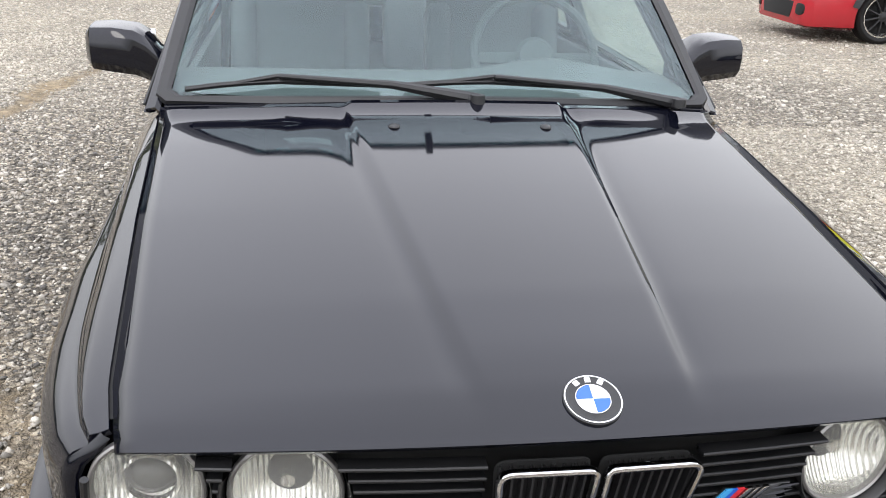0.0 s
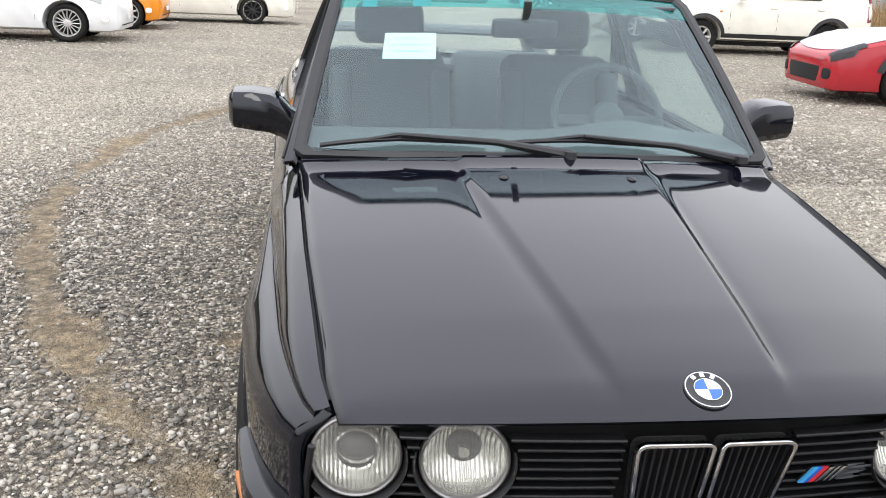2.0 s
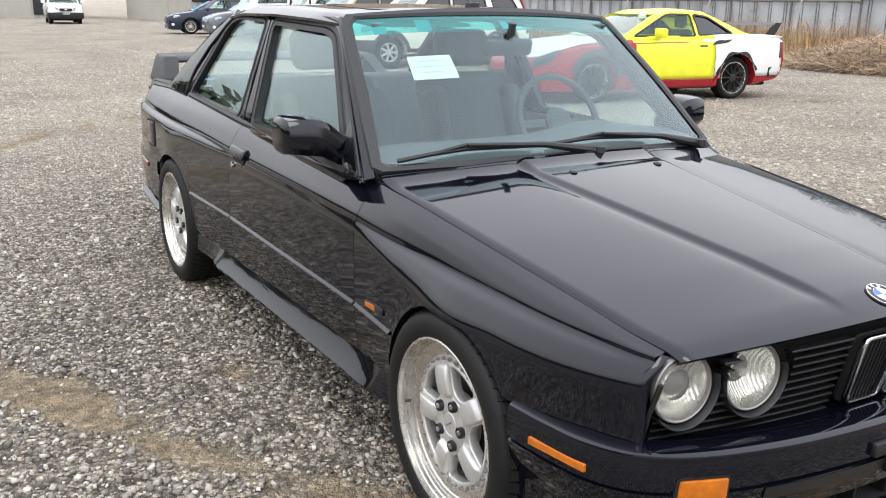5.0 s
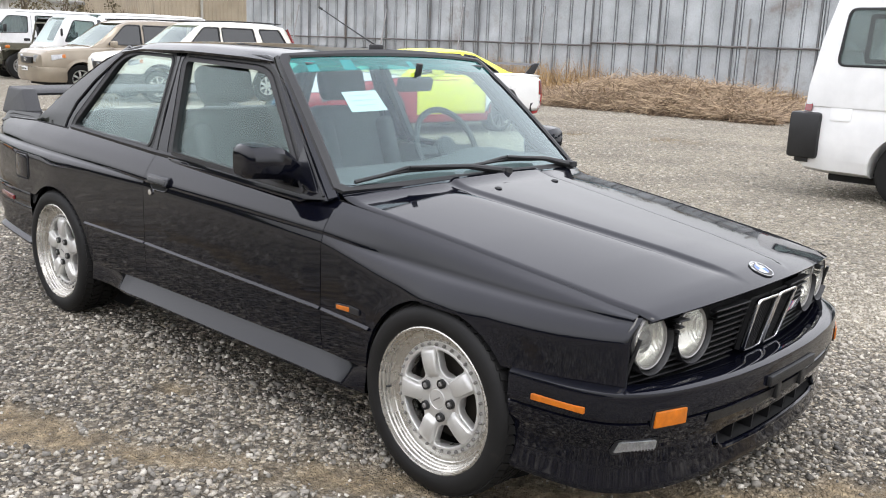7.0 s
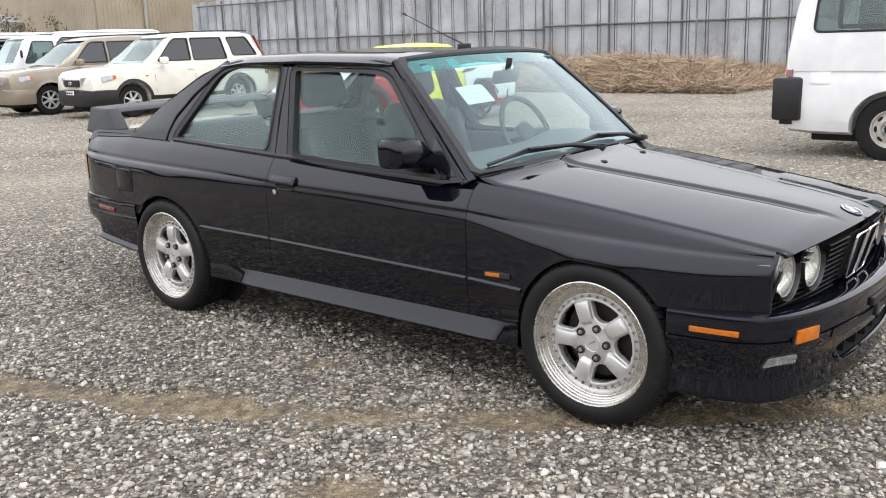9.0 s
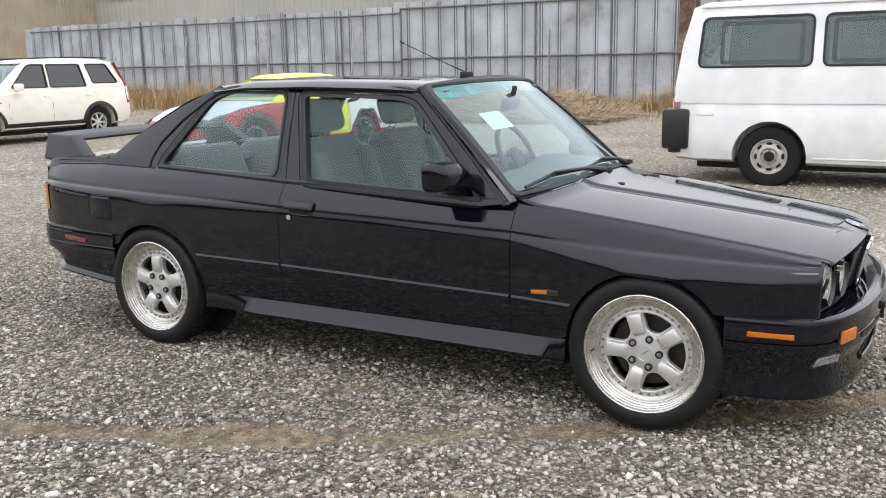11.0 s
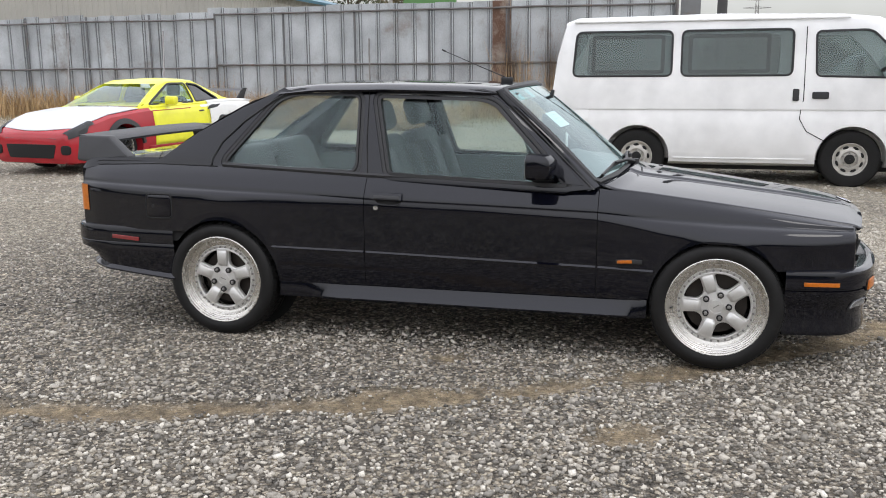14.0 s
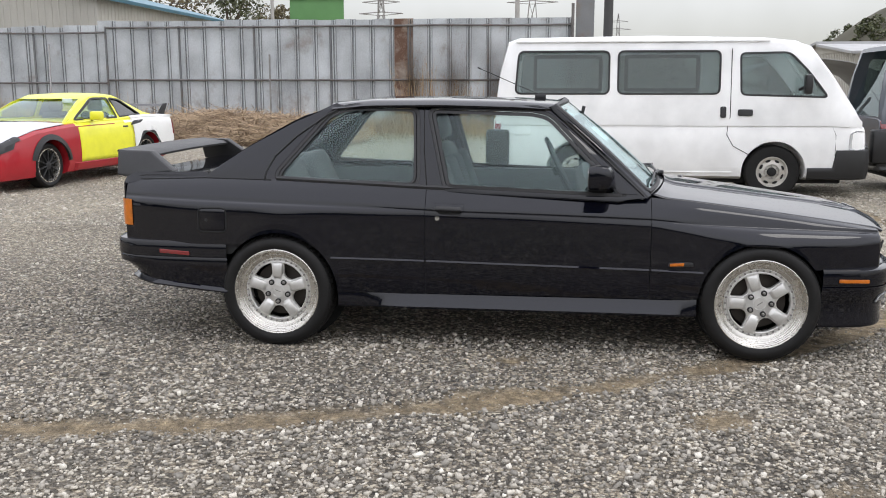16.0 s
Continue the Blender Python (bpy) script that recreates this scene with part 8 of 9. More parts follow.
def sports_coupe():
    m = pose(6.58, 8.95, 0, 0, 0, -96.5) @ Matrix.Diagonal((1, 1, 1.015, 1))
    body = [(-0.96, 0.24, 0.50, 0.50), (-0.93, 0.17, 0.565, 0.66), (-0.84, 0.15, 0.625, 0.76), (-0.60, 0.15, 0.715, 0.825), (-0.25, 0.15, 0.81, 0.862), (0.2, 0.16, 0.855, 0.866), (0.62, 0.17, 0.885, 0.862), (1.6, 0.17, 0.90, 0.86), (2.4, 0.17, 0.92, 0.865), (3.0, 0.20, 0.92, 0.85), (3.4, 0.26, 0.90, 0.80), (3.55, 0.34, 0.86, 0.72)]
    cabin = [(0.36, 0.85, 0.875, 0.75, 0.73), (0.72, 0.87, 1.045, 0.78, 0.68), (1.08, 0.89, 1.205, 0.785, 0.62), (1.34, 0.90, 1.278, 0.785, 0.585), (1.75, 0.90, 1.295, 0.78, 0.57), (2.05, 0.91, 1.27, 0.77, 0.57), (2.45, 0.92, 1.13, 0.76, 0.60), (2.85, 0.93, 0.97, 0.74, 0.66)]
    w1 = rounded([(0.68, 0.925), (1.75, 0.935), (1.72, 1.225), (1.30, 1.225)], [0.02, 0.03, 0.04, 0.08], 4)
    w2 = rounded([(1.83, 0.945), (2.47, 0.965), (2.05, 1.195), (1.80, 1.225)], [0.02, 0.03, 0.05, 0.03], 4)
    ob, b, gx, bx = build_vehicle("sports_coupe", "two-door coupe in mismatched yellow, red and white panels", "car", body, cabin, [(w1, M_CLEAR), (w2, M_TINTED)], 2.525, 0.79, 0.315, 0.235, (10, 0.010, True), M_SATIN, m, M_REDP, M_YELLOW)
    b.data.materials.append(M_YELLOW)
    b.data.materials.append(M_PATCHY)
    for face in b.data.polygons:
        if face.center.y > 0.62 and face.center.z > 0.80:
            face.material_index = 1 if face.center.y < 1.98 else 2
    # panels in other colours laid over the red shell
    def skin(name, y0, y1, z0, z1, material, label):
        for s in (-1, 1):
            bm = bmesh.new()
            rows = []
            for y in np.linspace(y0, y1, 16):
                zt = np.interp(y, [q[0] for q in body], [q[2] for q in body])
                lo = z0
                for yc in (0, 2.525):
                    if abs(y - yc) < 0.365:
                        lo = max(lo, 0.31 + math.sqrt(0.365 ** 2 - (y - yc) ** 2))
                zz = np.linspace(lo, min(z1, zt * 0.985), 10)
                rows.append([(s * (bx(y, z) + 0.005), y, z) for z in zz] + ([(s * (bx(y, zt * 0.985) + 0.007), y, zt + 0.004), (s * 0.76, y, zt + 0.030)] if z1 > 0.8 else []))
            grid(bm, rows)
            panel = solid(part(name, bm, material, ob, label), 0.004)
            panel.modifiers.remove(panel.modifiers["edges"])
    skin("door", 0.66, 2.08, 0.32, 0.90, M_YELLOW, "hand-sprayed yellow door")
    skin("rear_quarter", 2.085, 3.45, 0.34, 0.92, M_PATCHY, "white rear quarter with scraped dark patches")
    skin("door_sill", 0.5, 2.2, 0.17, 0.315, M_REDP, "red sill")
    bm = bmesh.new()
    rows = []
    for t in np.linspace(0, 1, 12):
        y = -0.90 + t * 1.30
        w = np.interp(y, [q[0] for q in body], [q[3] for q in body])
        top = lambda v: np.interp(v, [q[0] for q in body], [q[2] for q in body])
        rows.append([(u * w * 0.90, y + 0.10 * u * u * (1 - t), top(y + 0.10 * u * u * (1 - t)) + 0.034 - 0.024 * u * u) for u in np.linspace(-1, 1, 13)])
    grid(bm, rows)
    solid(part("hood", bm, M_PRIMER, ob, "pale primer-coloured bonnet"), 0.01)
    # arch flares, lamps, mouth, wing
    for s in (-1, 1):
        bm = bmesh.new()
        rows = []
        for a in np.linspace(0.15, math.pi - 0.25, 20):
            y, z = 0.365 * math.cos(a), 0.31 + 0.365 * math.sin(a)
            y2, z2 = 0.44 * math.cos(a), 0.31 + 0.44 * math.sin(a)
            rows.append([(s * (bx(y, z) - 0.01), y, z), (s * (bx(y, z) + 0.025), y, z), (s * (bx(y2, z2) + 0.008), y2, z2)])
        grid(bm, rows)
        part("arch_flare", bm, M_SATIN, ob, "grey-black bolt-on arch flare")
    for s in (-1, 1):
        bm = bmesh.new()
        rows = []
        for a in np.linspace(0.3, math.pi - 0.1, 20):
            y, z = 2.525 + 0.365 * math.cos(a), 0.31 + 0.365 * math.sin(a)
            y2, z2 = 2.525 + (0.40 + 0.02 * math.sin(7 * a)) * math.cos(a), 0.31 + (0.40 + 0.02 * math.sin(7 * a)) * math.sin(a)
            rows.append([(s * (bx(y, z) - 0.01), y, z), (s * (bx(y, z) + 0.012), y, z), (s * (bx(y2, z2) + 0.010), y2, z2)])
        grid(bm, rows)
        part("scraped_arch", bm, M_SATIN, ob, "scorched black edge of the rear arch")
    on_body(ob, bx, rounded([(2.02, 0.80), (2.30, 0.83), (2.42, 0.88), (2.18, 0.875), (2.10, 0.86)], 0.02), 0.010, M_SATIN, "scuff", "black scuff on the white quarter", lift=0.008)
    for s in (-1, 1):
        bm = bmesh.new()
        rows = []
        for y in np.linspace(-0.925, -0.56, 9):
            sec = body_section(y, *(np.interp(y, [q[0] for q in body], [q[k] for q in body]) for k in (1, 2, 3)))
            lid = 1 if y < -0.66 else 0
            rows.append([(s * (p[0] + 0.012), y - 0.004, p[2] + 0.012) for p in sec[6 + (1 - lid):10]] + ([(s * (sec[9][0] + 0.01), y, sec[9][2] + 0.01)] if not lid else []))
        grid(bm, rows)
        part("headlamp", bm, M_SATIN, ob, "blackened wrap-round headlamp")
    on_front(ob, rounded([(-0.40, 0.24), (0.40, 0.24), (0.46, 0.43), (-0.46, 0.43)], 0.03), -0.968, 0.03, M_DARK, "mouth", "dark bumper mouth", bow=0.10)
    on_front(ob, rounded([(-0.50, 0.475), (0.50, 0.475), (0.46, 0.515), (-0.46, 0.515)], 0.015), -0.965, 0.03, M_SATIN, "scorched_strip", "sooty strip over the mouth", bow=0.10)
    on_front(ob, rounded([(0.54, 0.29), (0.68, 0.29), (0.68, 0.42), (0.54, 0.42)], 0.05), -0.985, 0.06, M_DARK, "fog_hole", bow=0.17, both=True)
    bm = bmesh.new()
    rows = [[(x, 3.30, 1.075), (x, 3.40, 1.095), (x, 3.50, 1.11), (x, 3.49, 1.095), (x, 3.38, 1.075)] for x in np.linspace(-0.62, 0.62, 7)]
    grid(bm, rows, close_v=True)
    wing = part("rear_wing", bm, M_SATIN, ob, "black rear wing")
    for s in (-1, 1):
        bm = bmesh.new()
        plate(bm, [[(3.18, 0.92), (3.40, 0.92), (3.53, 1.12), (3.42, 1.12)]], 0.03, lambda u, v, h: Vector((s * 0.62 + h, u, v)), 0.004)
        part("wing_foot", bm, M_SATIN, wing)
    on_front(ob, rounded([(0.30, 0.62), (0.72, 0.60), (0.74, 0.82), (0.35, 0.82)], 0.03), 3.52, 0.08, M_RED, "tail_lamp", both=True, turn=-1, bow=0.30)
    on_body(ob, bx, rounded([(3.38, 0.60), (3.50, 0.62), (3.49, 0.84), (3.40, 0.84)], 0.02), 0.04, M_RED, "tail_lamp")
    on_body(ob, bx, rounded([(3.15, 0.32), (3.45, 0.34), (3.46, 0.50), (3.15, 0.46)], 0.02), 0.02, M_SATIN, "rear_bumper_end")
    on_body(ob, bx, rounded([(1.80, 0.775), (1.93, 0.775), (1.93, 0.80), (1.80, 0.80)], 0.01), 0.02, M_OLIVE, "door_handle")
    mirrors(ob, 0.90, 1.03, 0.975, M_YELLOW, (0.19, 0.12, 0.13))
    bm = bmesh.new()
    block(bm, (0.33, 1.02, 1.165), (0.50, 1.03, 1.225), 0.002, None)
    part("windscreen_label", bm, M_PAPER, ob, "small white label inside the screen")
    return ob


sports_coupe()


def suv(m, paint_mat, label, name="suv"):
    body = [(-0.86, 0.40, 0.74, 0.60), (-0.83, 0.30, 0.86, 0.76), (-0.72, 0.27, 0.95, 0.84), (-0.4, 0.27, 1.00, 0.88), (0.2, 0.27, 1.04, 0.89), (0.6, 0.27, 1.06, 0.89), (2.4, 0.27, 1.08, 0.89), (3.2, 0.28, 1.08, 0.885), (3.42, 0.32, 1.06, 0.85), (3.48, 0.38, 1.02, 0.80)]
    cabin = [(0.25, 1.03, 1.07, 0.76, 0.72), (0.55, 1.05, 1.26, 0.80, 0.72), (0.95, 1.06, 1.57, 0.81, 0.68), (1.20, 1.07, 1.66, 0.81, 0.665), (1.9, 1.07, 1.70, 0.81, 0.66), (2.8, 1.08, 1.69, 0.81, 0.655), (3.15, 1.08, 1.64, 0.81, 0.66), (3.34, 1.08, 1.36, 0.82, 0.72), (3.44, 1.06, 1.12, 0.80, 0.76)]
    w1 = rounded([(0.66, 1.12), (1.45, 1.12), (1.45, 1.57), (1.10, 1.57)], [0.03, 0.03, 0.03, 0.10], 4)
    w2 = rounded([(1.53, 1.12), (2.38, 1.12), (2.30, 1.57), (1.53, 1.57)], [0.03, 0.04, 0.04, 0.03], 4)
    w3 = rounded([(2.56, 1.18), (3.20, 1.18), (2.98, 1.57), (2.46, 1.57)], [0.04, 0.04, 0.04, 0.04], 4)
    ob, b, gx, bx = build_vehicle(name, label, "car", body, cabin, [(w1, M_TINTED), (w2, M_TINTED), (w3, M_TINTED)], 2.62, 0.80, 0.335, 0.205, (7, 0.022, False), M_SILVER, m, paint_mat)
    dark = M_PLASTIC if paint_mat is not M_TAN else M_TAN
    bm = bmesh.new()
    sweep(bm, bumper_path([(-0.90, -0.36), (-0.89, -0.60), (-0.82, -0.80), (-0.5, -0.90), (0, -0.93)]), [(-0.05, 0.60), (0.0, 0.58), (0.01, 0.50), (0.01, 0.36), (-0.03, 0.27)])
    part("front_bumper", bm, dark, ob, "dark lower front bumper")
    for s in (-1, 1):
        for yc in (0, 2.62):
            bm = bmesh.new()
            rows = []
            for a in np.linspace(0.0, math.pi, 22):
                y, z = yc + 0.385 * math.cos(a), 0.335 + 0.385 * math.sin(a)
                y2, z2 = yc + 0.455 * math.cos(a), 0.335 + 0.455 * math.sin(a)
                rows.append([(s * (bx(y, z) - 0.01), y, z), (s * (bx(y, z) + 0.016), y, z), (s * (bx(y2, z2) + 0.006), y2, z2)])
            grid(bm, rows)
            part("arch_cladding", bm, dark, ob)
        bm = bmesh.new()
        grid(bm, [[(s * (bx(y, 0.42) + 0.012), y, 0.42), (s * (bx(y, 0.36) + 0.02), y, 0.36), (s * (bx(y, 0.29) + 0.0), y, 0.28)] for y in np.linspace(0.40, 2.22, 8)])
        part("sill_cladding", bm, dark, ob)
        seam(ob, [(s * (bx(1.49, z) + 0.001), 1.49, z) for z in (1.05, 0.8, 0.5)], 0.004)
        seam(ob, [(s * (bx(0.52, z) + 0.001), 0.52, z) for z in (1.02, 0.8, 0.5)], 0.004)
        bm = bmesh.new()
        tube(bm, [(s * 0.60, y, 1.70 + 0.02 * math.sin((y - 1.2) * 1.5)) for y in np.linspace(1.2, 3.1, 8)], 0.016, 6)
        part("roof_rail", bm, M_SATIN, ob)
    on_front(ob, rounded([(0.36, 0.70), (0.78, 0.70), (0.74, 0.86), (0.38, 0.84)], 0.03), -0.88, 0.06, M_LAMP, "headlamp", "clear headlamp", bow=0.22, both=True)
    on_body(ob, bx, rounded([(-0.66, 0.74), (-0.40, 0.80), (-0.42, 0.88), (-0.66, 0.86)], 0.02), 0.03, M_LAMP, "headlamp")
    on_body(ob, bx, rounded([(-0.44, 0.80), (-0.36, 0.81), (-0.37, 0.88), (-0.44, 0.87)], 0.01), 0.034, M_AMBER, "corner_lamp")
    on_front(ob, rounded([(-0.30, 0.66), (0.30, 0.66), (0.32, 0.80), (-0.32, 0.80)], 0.03), -0.90, 0.04, M_PLASTIC, "grille", "dark grille", bow=0.12)
    on_front(ob, rounded([(-0.07, 0.70), (0.07, 0.70), (0.06, 0.77), (-0.06, 0.77)], 0.02), -0.925, 0.02, M_CHROME, "badge", bow=0.12)
    on_front(ob, rounded([(-0.17, 0.50), (0.17, 0.50), (0.17, 0.58), (-0.17, 0.58)], 0.01), -0.95, 0.015, M_WHITE, "plate", bow=0.05)
    for x in (-0.1, 0.0, 0.1):
        on_front(ob, [(x - 0.035, 0.525), (x + 0.03, 0.525), (x + 0.03, 0.555), (x - 0.035, 0.555)], -0.962, 0.006, M_DARK, "plate_bar", bow=0.05)
    on_body(ob, bx, rounded([(-0.70, 0.46), (-0.54, 0.47), (-0.54, 0.53), (-0.70, 0.53)], 0.02), 0.03, M_REFLECT, "fog_lamp")
    on_body(ob, bx, rounded([(3.36, 0.72), (3.46, 0.74), (3.44, 1.04), (3.36, 1.04)], 0.01), 0.03, M_RED, "tail_lamp")
    for s in (-1, 1):
        bm = bmesh.new()
        tube(bm, [(s * (gx(y, z) + 0.01), y, z) for y, z in ((3.40, 1.10), (3.32, 1.34), (3.20, 1.60))], 0.035, 6)
        part("tall_tail_lamp", bm, M_RED, ob, "tall red tail lamp")
    for y in (1.32, 2.30):
        on_body(ob, bx, rounded([(y, 0.92), (y + 0.16, 0.92), (y + 0.16, 0.955), (y, 0.955)], 0.01), 0.03, paint_mat, "door_handle")
    on_body(ob, bx, rounded([(0.30, 0.82), (0.36, 0.82), (0.36, 0.85), (0.30, 0.85)], 0.008), 0.02, M_AMBER, "side_repeater")
    mirrors(ob, 0.98, 0.70, 1.13, paint_mat, (0.20, 0.12, 0.15))
    return ob


suv(pose(6.98, 16.16, 0, 0, 0, -93), M_CREAM, "ivory compact suv with dark lower trim and alloy wheels")
suv(pose(6.65, 18.95, 0, 0, 0, -93), M_TAN, "champagne compact suv parked beside another")
suv(pose(5.75, 50.8, 0, 0, 0, -4), M_WHITE, "white compact suv standing alone far across the yard")


def hatch(m, paint_mat, label, name="hatchback", nose=0.80, height=1.43, wb=2.44, kind=(16, 0.007, False), low=0.0):
    k = height / 1.43
    body = [(-nose, 0.30, 0.56, 0.50), (-nose + 0.04, 0.20, 0.66, 0.68), (-nose + 0.16, 0.17, 0.74, 0.78), (-0.35, 0.17, 0.82 * k, 0.825), (0.2, 0.18, 0.90 * k, 0.83), (0.6, 0.18, 0.94 * k, 0.83), (wb, 0.18, 0.97 * k, 0.83), (wb + 0.4, 0.22, 0.97 * k, 0.80), (wb + 0.58, 0.32, 0.92 * k, 0.72)]
    z = lambda v: v * k
    cabin = [(0.12, z(0.89), z(0.92), 0.72, 0.68), (0.5, z(0.92), z(1.14), 0.75, 0.64), (0.9, z(0.94), z(1.34), 0.755, 0.60), (1.2, z(0.95), z(1.41), 0.755, 0.58), (1.7, z(0.96), z(1.43), 0.755, 0.575), (wb - 0.15, z(0.97), z(1.38), 0.75, 0.575), (wb + 0.22, z(0.97), z(1.18), 0.74, 0.62), (wb + 0.42, z(0.95), z(1.0), 0.72, 0.66)]
    w1 = rounded([(0.70, z(1.0)), (1.55, z(1.01)), (1.55, z(1.33)), (1.10, z(1.33))], [0.02, 0.03, 0.03, 0.1], 4)
    w2 = rounded([(1.63, z(1.01)), (wb - 0.1, z(1.03)), (wb - 0.3, z(1.32)), (1.63, z(1.33))], [0.03, 0.04, 0.05, 0.03], 4)
    ob, b, gx, bx = build_vehicle(name, label, "car", body, cabin, [(w1, M_CLEAR), (w2, M_TINTED)], wb, 0.755, 0.305, 0.215, kind, M_SILVER if kind[0] != 9 else M_SATIN, m, paint_mat)
    on_front(ob, rounded([(0.34, 0.60), (0.70, 0.62), (0.74, 0.74), (0.45, 0.70)], 0.03), -nose + 0.03, 0.09, M_LAMP, "headlamp", "clear headlamp", bow=0.32, both=True)
    on_body(ob, bx, rounded([(-nose + 0.24, 0.62), (-nose + 0.50, 0.70), (-nose + 0.46, 0.76), (-nose + 0.24, 0.72)], 0.02), 0.02, M_LAMP, "headlamp")
    on_front(ob, rounded([(-0.46, 0.27), (0.46, 0.27), (0.52, 0.44), (-0.52, 0.44)], 0.04), -nose - 0.015, 0.03, M_DARK, "mouth", "dark bumper mouth", bow=0.16)
    on_front(ob, rounded([(-0.17, 0.36), (0.17, 0.36), (0.17, 0.44), (-0.17, 0.44)], 0.01), -nose - 0.04, 0.012, M_WHITE, "plate", bow=0.05)
    on_body(ob, bx, rounded([(-nose + 0.15, 0.33), (-nose + 0.26, 0.33), (-nose + 0.26, 0.43), (-nose + 0.15, 0.43)], 0.04), 0.02, M_REFLECT, "fog_lamp")
    for s in (-1, 1):
        seam(ob, [(s * (bx(1.60, q) + 0.001), 1.60, q) for q in (0.9, 0.7, 0.35)], 0.004)
        seam(ob, [(s * (bx(0.46, q) + 0.001), 0.46, q) for q in (0.86, 0.7, 0.35)], 0.004)
    on_body(ob, bx, rounded([(1.40, 0.80), (1.55, 0.80), (1.55, 0.83), (1.40, 0.83)], 0.01), 0.024, paint_mat, "door_handle")
    on_body(ob, bx, rounded([(wb + 0.36, 0.62), (wb + 0.5, 0.62), (wb + 0.48, 0.85), (wb + 0.36, 0.85)], 0.02), 0.03, M_RED, "tail_lamp")
    mirrors(ob, 0.90, 0.66, 0.98 * k, paint_mat)
    return ob


hatch(pose(-4.55, 14.20, 0, 0, 0, 90), M_WHITE, "white hatchback on many-spoked silver wheels")
hatch(pose(-4.22, 17.35, 0, 0, 0, 90), M_ORANGE, "small orange sports car parked between white cars", "roadster", 0.62, 1.2, 2.28, (8, 0.016, False))
hatch(pose(-2.02, 20.2, 0, 0, 0, 90), M_CREAM, "white low coupe with black spoked wheels", "coupe", 0.95, 1.24, 2.6, (9, 0.016, True))
hatch(pose(8.75, 32.3, 0, 0, 0, -95), M_GREYP, "grey hatchback with a dented nose", nose=0.84, height=1.5)
hatch(pose(8.3, 36.0, 0, 0, 0, -98), M_NAVY, "dark blue hatchback at the end of the row", nose=0.9, height=1.42)
hatch(pose(10.2, 41.0, 0, 0, 0, -100), M_CREAM, "ivory minicar behind the row", nose=0.7, height=1.6)
one_box_van(pose(9.3, 29.2, 0, 0, 0, -94), M_WHITE, "white one-box van with a damaged front in the row")
one_box_van(pose(11.5, 26.9, 0, 0, 0, -94), M_WHITE, "white one-box van standing behind a small truck")


def small_truck(m):
    body = [(-0.62, 0.40, 0.80, 0.62), (-0.60, 0.32, 0.98, 0.70), (-0.50, 0.30, 1.05, 0.73), (0.2, 0.30, 1.08, 0.735), (0.78, 0.30, 1.08, 0.73)]
    cabin = [(-0.50, 1.03, 1.08, 0.69, 0.66), (-0.32, 1.05, 1.36, 0.70, 0.64), (-0.10, 1.06, 1.70, 0.70, 0.61), (0.06, 1.06, 1.78, 0.70, 0.60), (0.6, 1.06, 1.80, 0.70, 0.60), (0.72, 1.06, 1.77, 0.70, 0.60)]
    w1 = rounded([(-0.16, 1.12), (0.62, 1.12), (0.62, 1.64), (0.10, 1.66)], [0.04, 0.04, 0.04, 0.08], 4)
    ob, b, gx, bx = build_vehicle("small_truck", "small white cab-over truck with a dropside bed", "truck", body, cabin, [(w1, M_CLEAR)], 1.9, 0.66, 0.265, 0.15, "steel", M_STEEL, m, M_WHITE, rear_screen=False)
    bm = bmesh.new()
    block(bm, (-0.70, 0.80, 0.62), (0.70, 2.72, 0.68), 0.01)
    part("bed_floor", bm, M_WHITE, ob)
    for lo, hi in (((-0.71, 0.80, 0.66), (-0.67, 2.72, 0.95)), ((0.67, 0.80, 0.66), (0.71, 2.72, 0.95)), ((-0.70, 2.69, 0.66), (0.70, 2.73, 0.95)), ((-0.70, 0.80, 0.66), (0.70, 0.84, 1.5))):
        bm = bmesh.new()
        block(bm, lo, hi, 0.008)
        part("dropside", bm, M_WHITE, ob)
    on_front(ob, rounded([(0.38, 0.62), (0.64, 0.62), (0.64, 0.78), (0.38, 0.78)], 0.03), -0.64, 0.05, M_LAMP, "headlamp", both=True)
    on_front(ob, rounded([(-0.68, 0.36), (0.68, 0.36), (0.68, 0.54), (-0.68, 0.54)], 0.03), -0.66, 0.06, M_PLASTIC, "bumper")
    mirrors(ob, 0.86, -0.30, 1.35, M_PLASTIC, (0.10, 0.05, 0.20))
    return ob


small_truck(pose(8.0, 22.2, 0, 0, 0, -94))


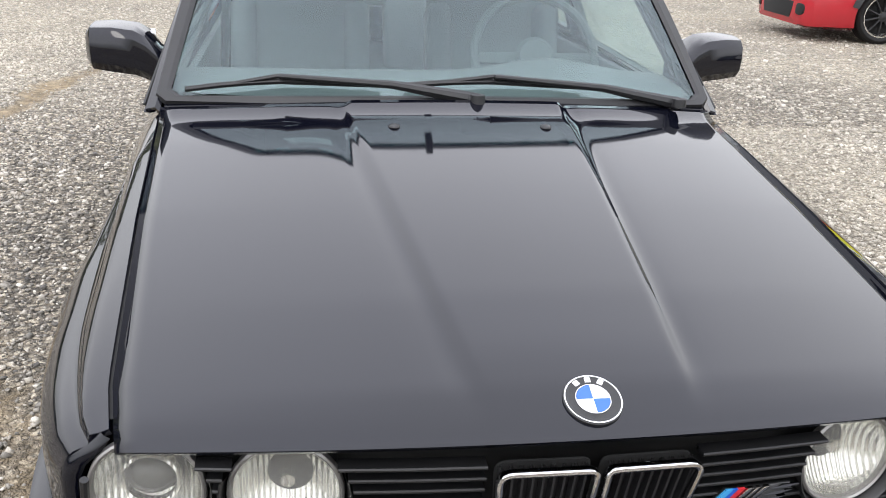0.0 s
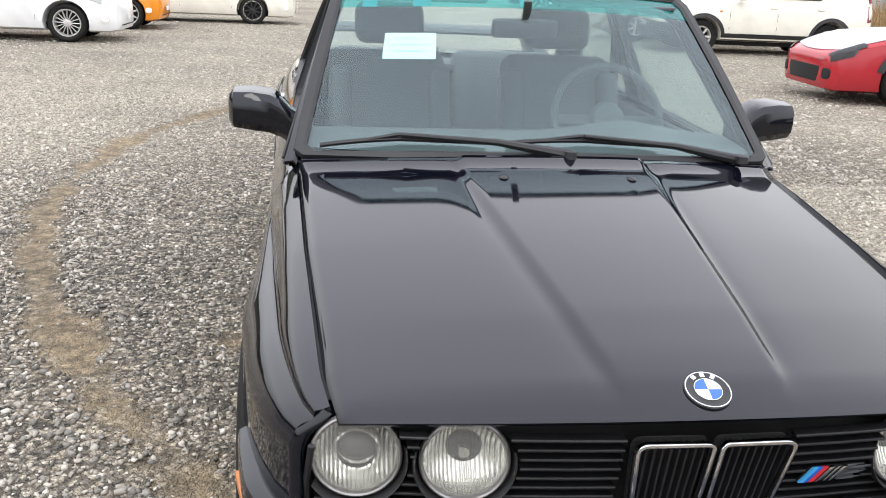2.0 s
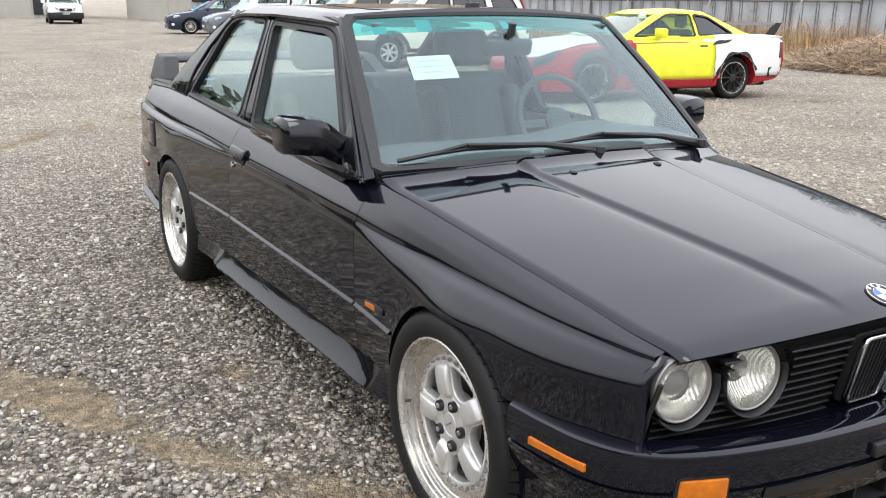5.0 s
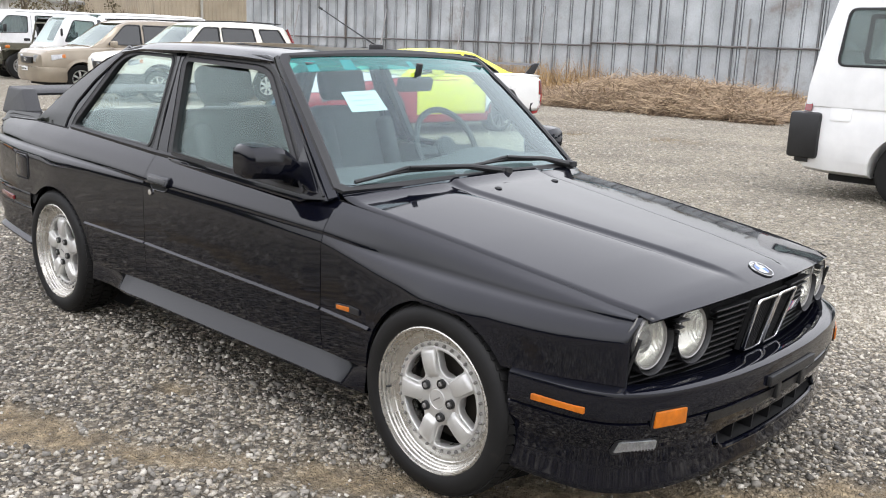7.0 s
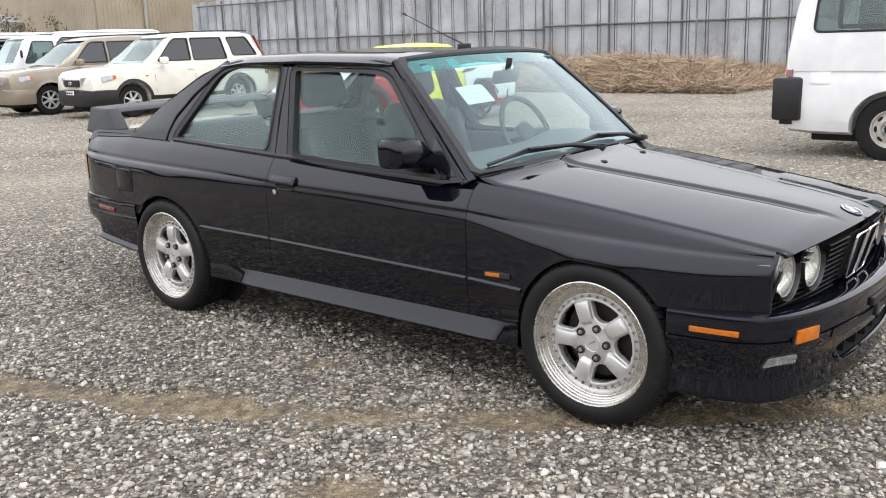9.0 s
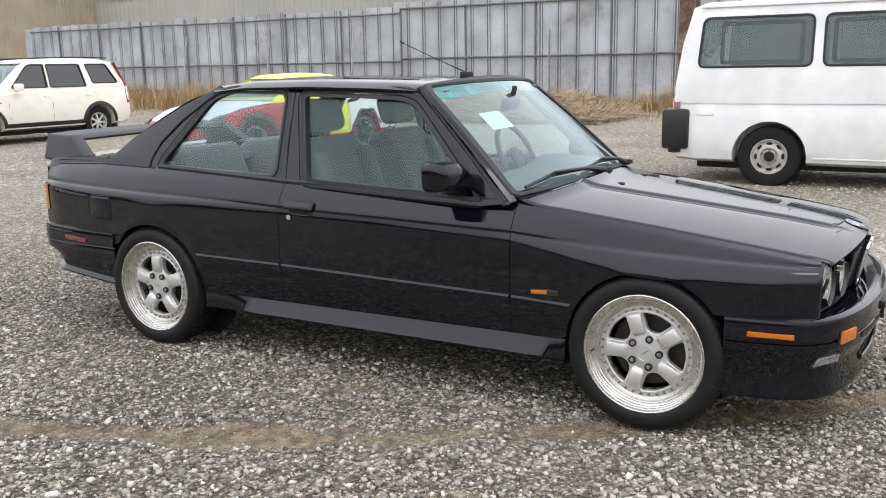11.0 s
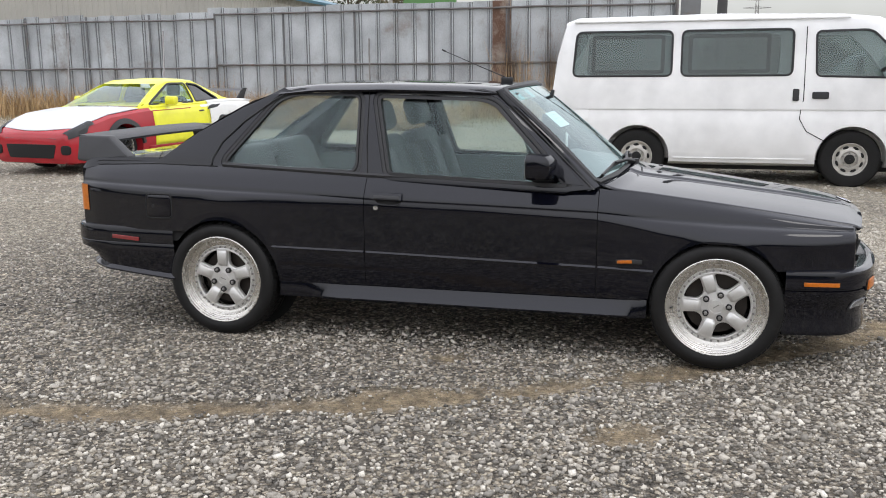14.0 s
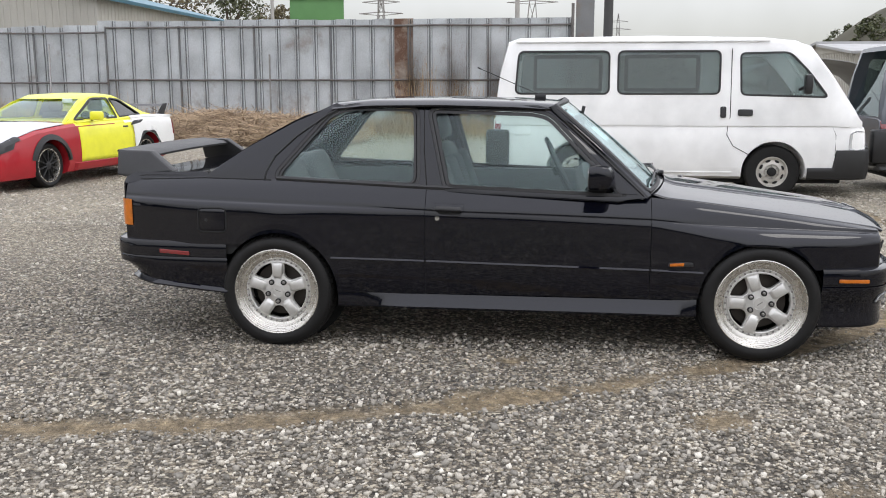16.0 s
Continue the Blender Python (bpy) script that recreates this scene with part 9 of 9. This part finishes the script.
def field_car(m):
    ob = root("field_car")
    tagged(ob, "olive drab open field car with a canvas top", "car")
    bm = bmesh.new()
    block(bm, (-0.42, -0.35, 0.55), (0.42, 0.75, 1.00), 0.03)
    part("bonnet", bm, M_OLIVE, ob)
    bm = bmesh.new()
    block(bm, (-0.42, -0.40, 0.52), (0.42, -0.34, 0.98), 0.01)
    part("grille", bm, M_OLIVE, ob)
    bm = bmesh.new()
    block(bm, (-0.72, 0.75, 0.50), (0.72, 2.45, 1.02), 0.03)
    part("tub", bm, M_OLIVE, ob)
    for s in (-1, 1):
        bm = bmesh.new()
        rows = [[(s * 0.42, y, z), (s * 0.74, y, z), (s * 0.74, y, z - 0.05)] for y, z in ((-0.42, 0.80), (-0.30, 0.86), (0.35, 0.86), (0.50, 0.72), (0.62, 0.52))]
        grid(bm, rows)
        solid(part("mudguard", bm, M_OLIVE, ob), 0.012)
        bm = bmesh.new()
        lathe(bm, [(-0.41, 0.001), (-0.43, 0.07), (-0.40, 0.085), (-0.36, 0.08)], 20, "y")
        bmesh.ops.transform(bm, matrix=Matrix.Translation((s * 0.28, 0, 0.80)), verts=bm.verts)
        part("headlamp", bm, M_REFLECT, ob)
        bm = bmesh.new()
        block(bm, (s * 0.60 - 0.05, -0.36, 0.86), (s * 0.60 + 0.05, -0.24, 0.94), 0.02)
        part("indicator", bm, M_AMBER, ob)
    bm = bmesh.new()
    block(bm, (-0.75, -0.62, 0.42), (0.75, -0.50, 0.56), 0.02)
    part("bumper", bm, M_OLIVE, ob)
    bm = bmesh.new()
    rows = [[(-0.68, y, 1.0), (-0.64, y, z - 0.08), (-0.55, y, z), (0.55, y, z), (0.64, y, z - 0.08), (0.68, y, 1.0)] for y, z in ((0.95, 1.72), (1.6, 1.80), (2.40, 1.74))]
    grid(bm, rows)
    solid(part("canvas_top", bm, M_SATIN, ob, "dark canvas top"), 0.02)
    bm = bmesh.new()
    ring_plate(bm, [(-0.66, 1.0), (0.66, 1.0), (0.62, 1.62), (-0.62, 1.62)], 0.05, 0.04, lambda u, v, h: Vector((u, 0.80 + (v - 1) * 0.2 + h, v)))
    part("screen_frame", bm, M_OLIVE, ob)
    wheels(ob, 2.03, 0.72, 0.37, 0.21, "steel", M_STEEL)
    ob.matrix_basis = m


field_car(pose(8.0, 25.5, 0, 0, 0, -94))
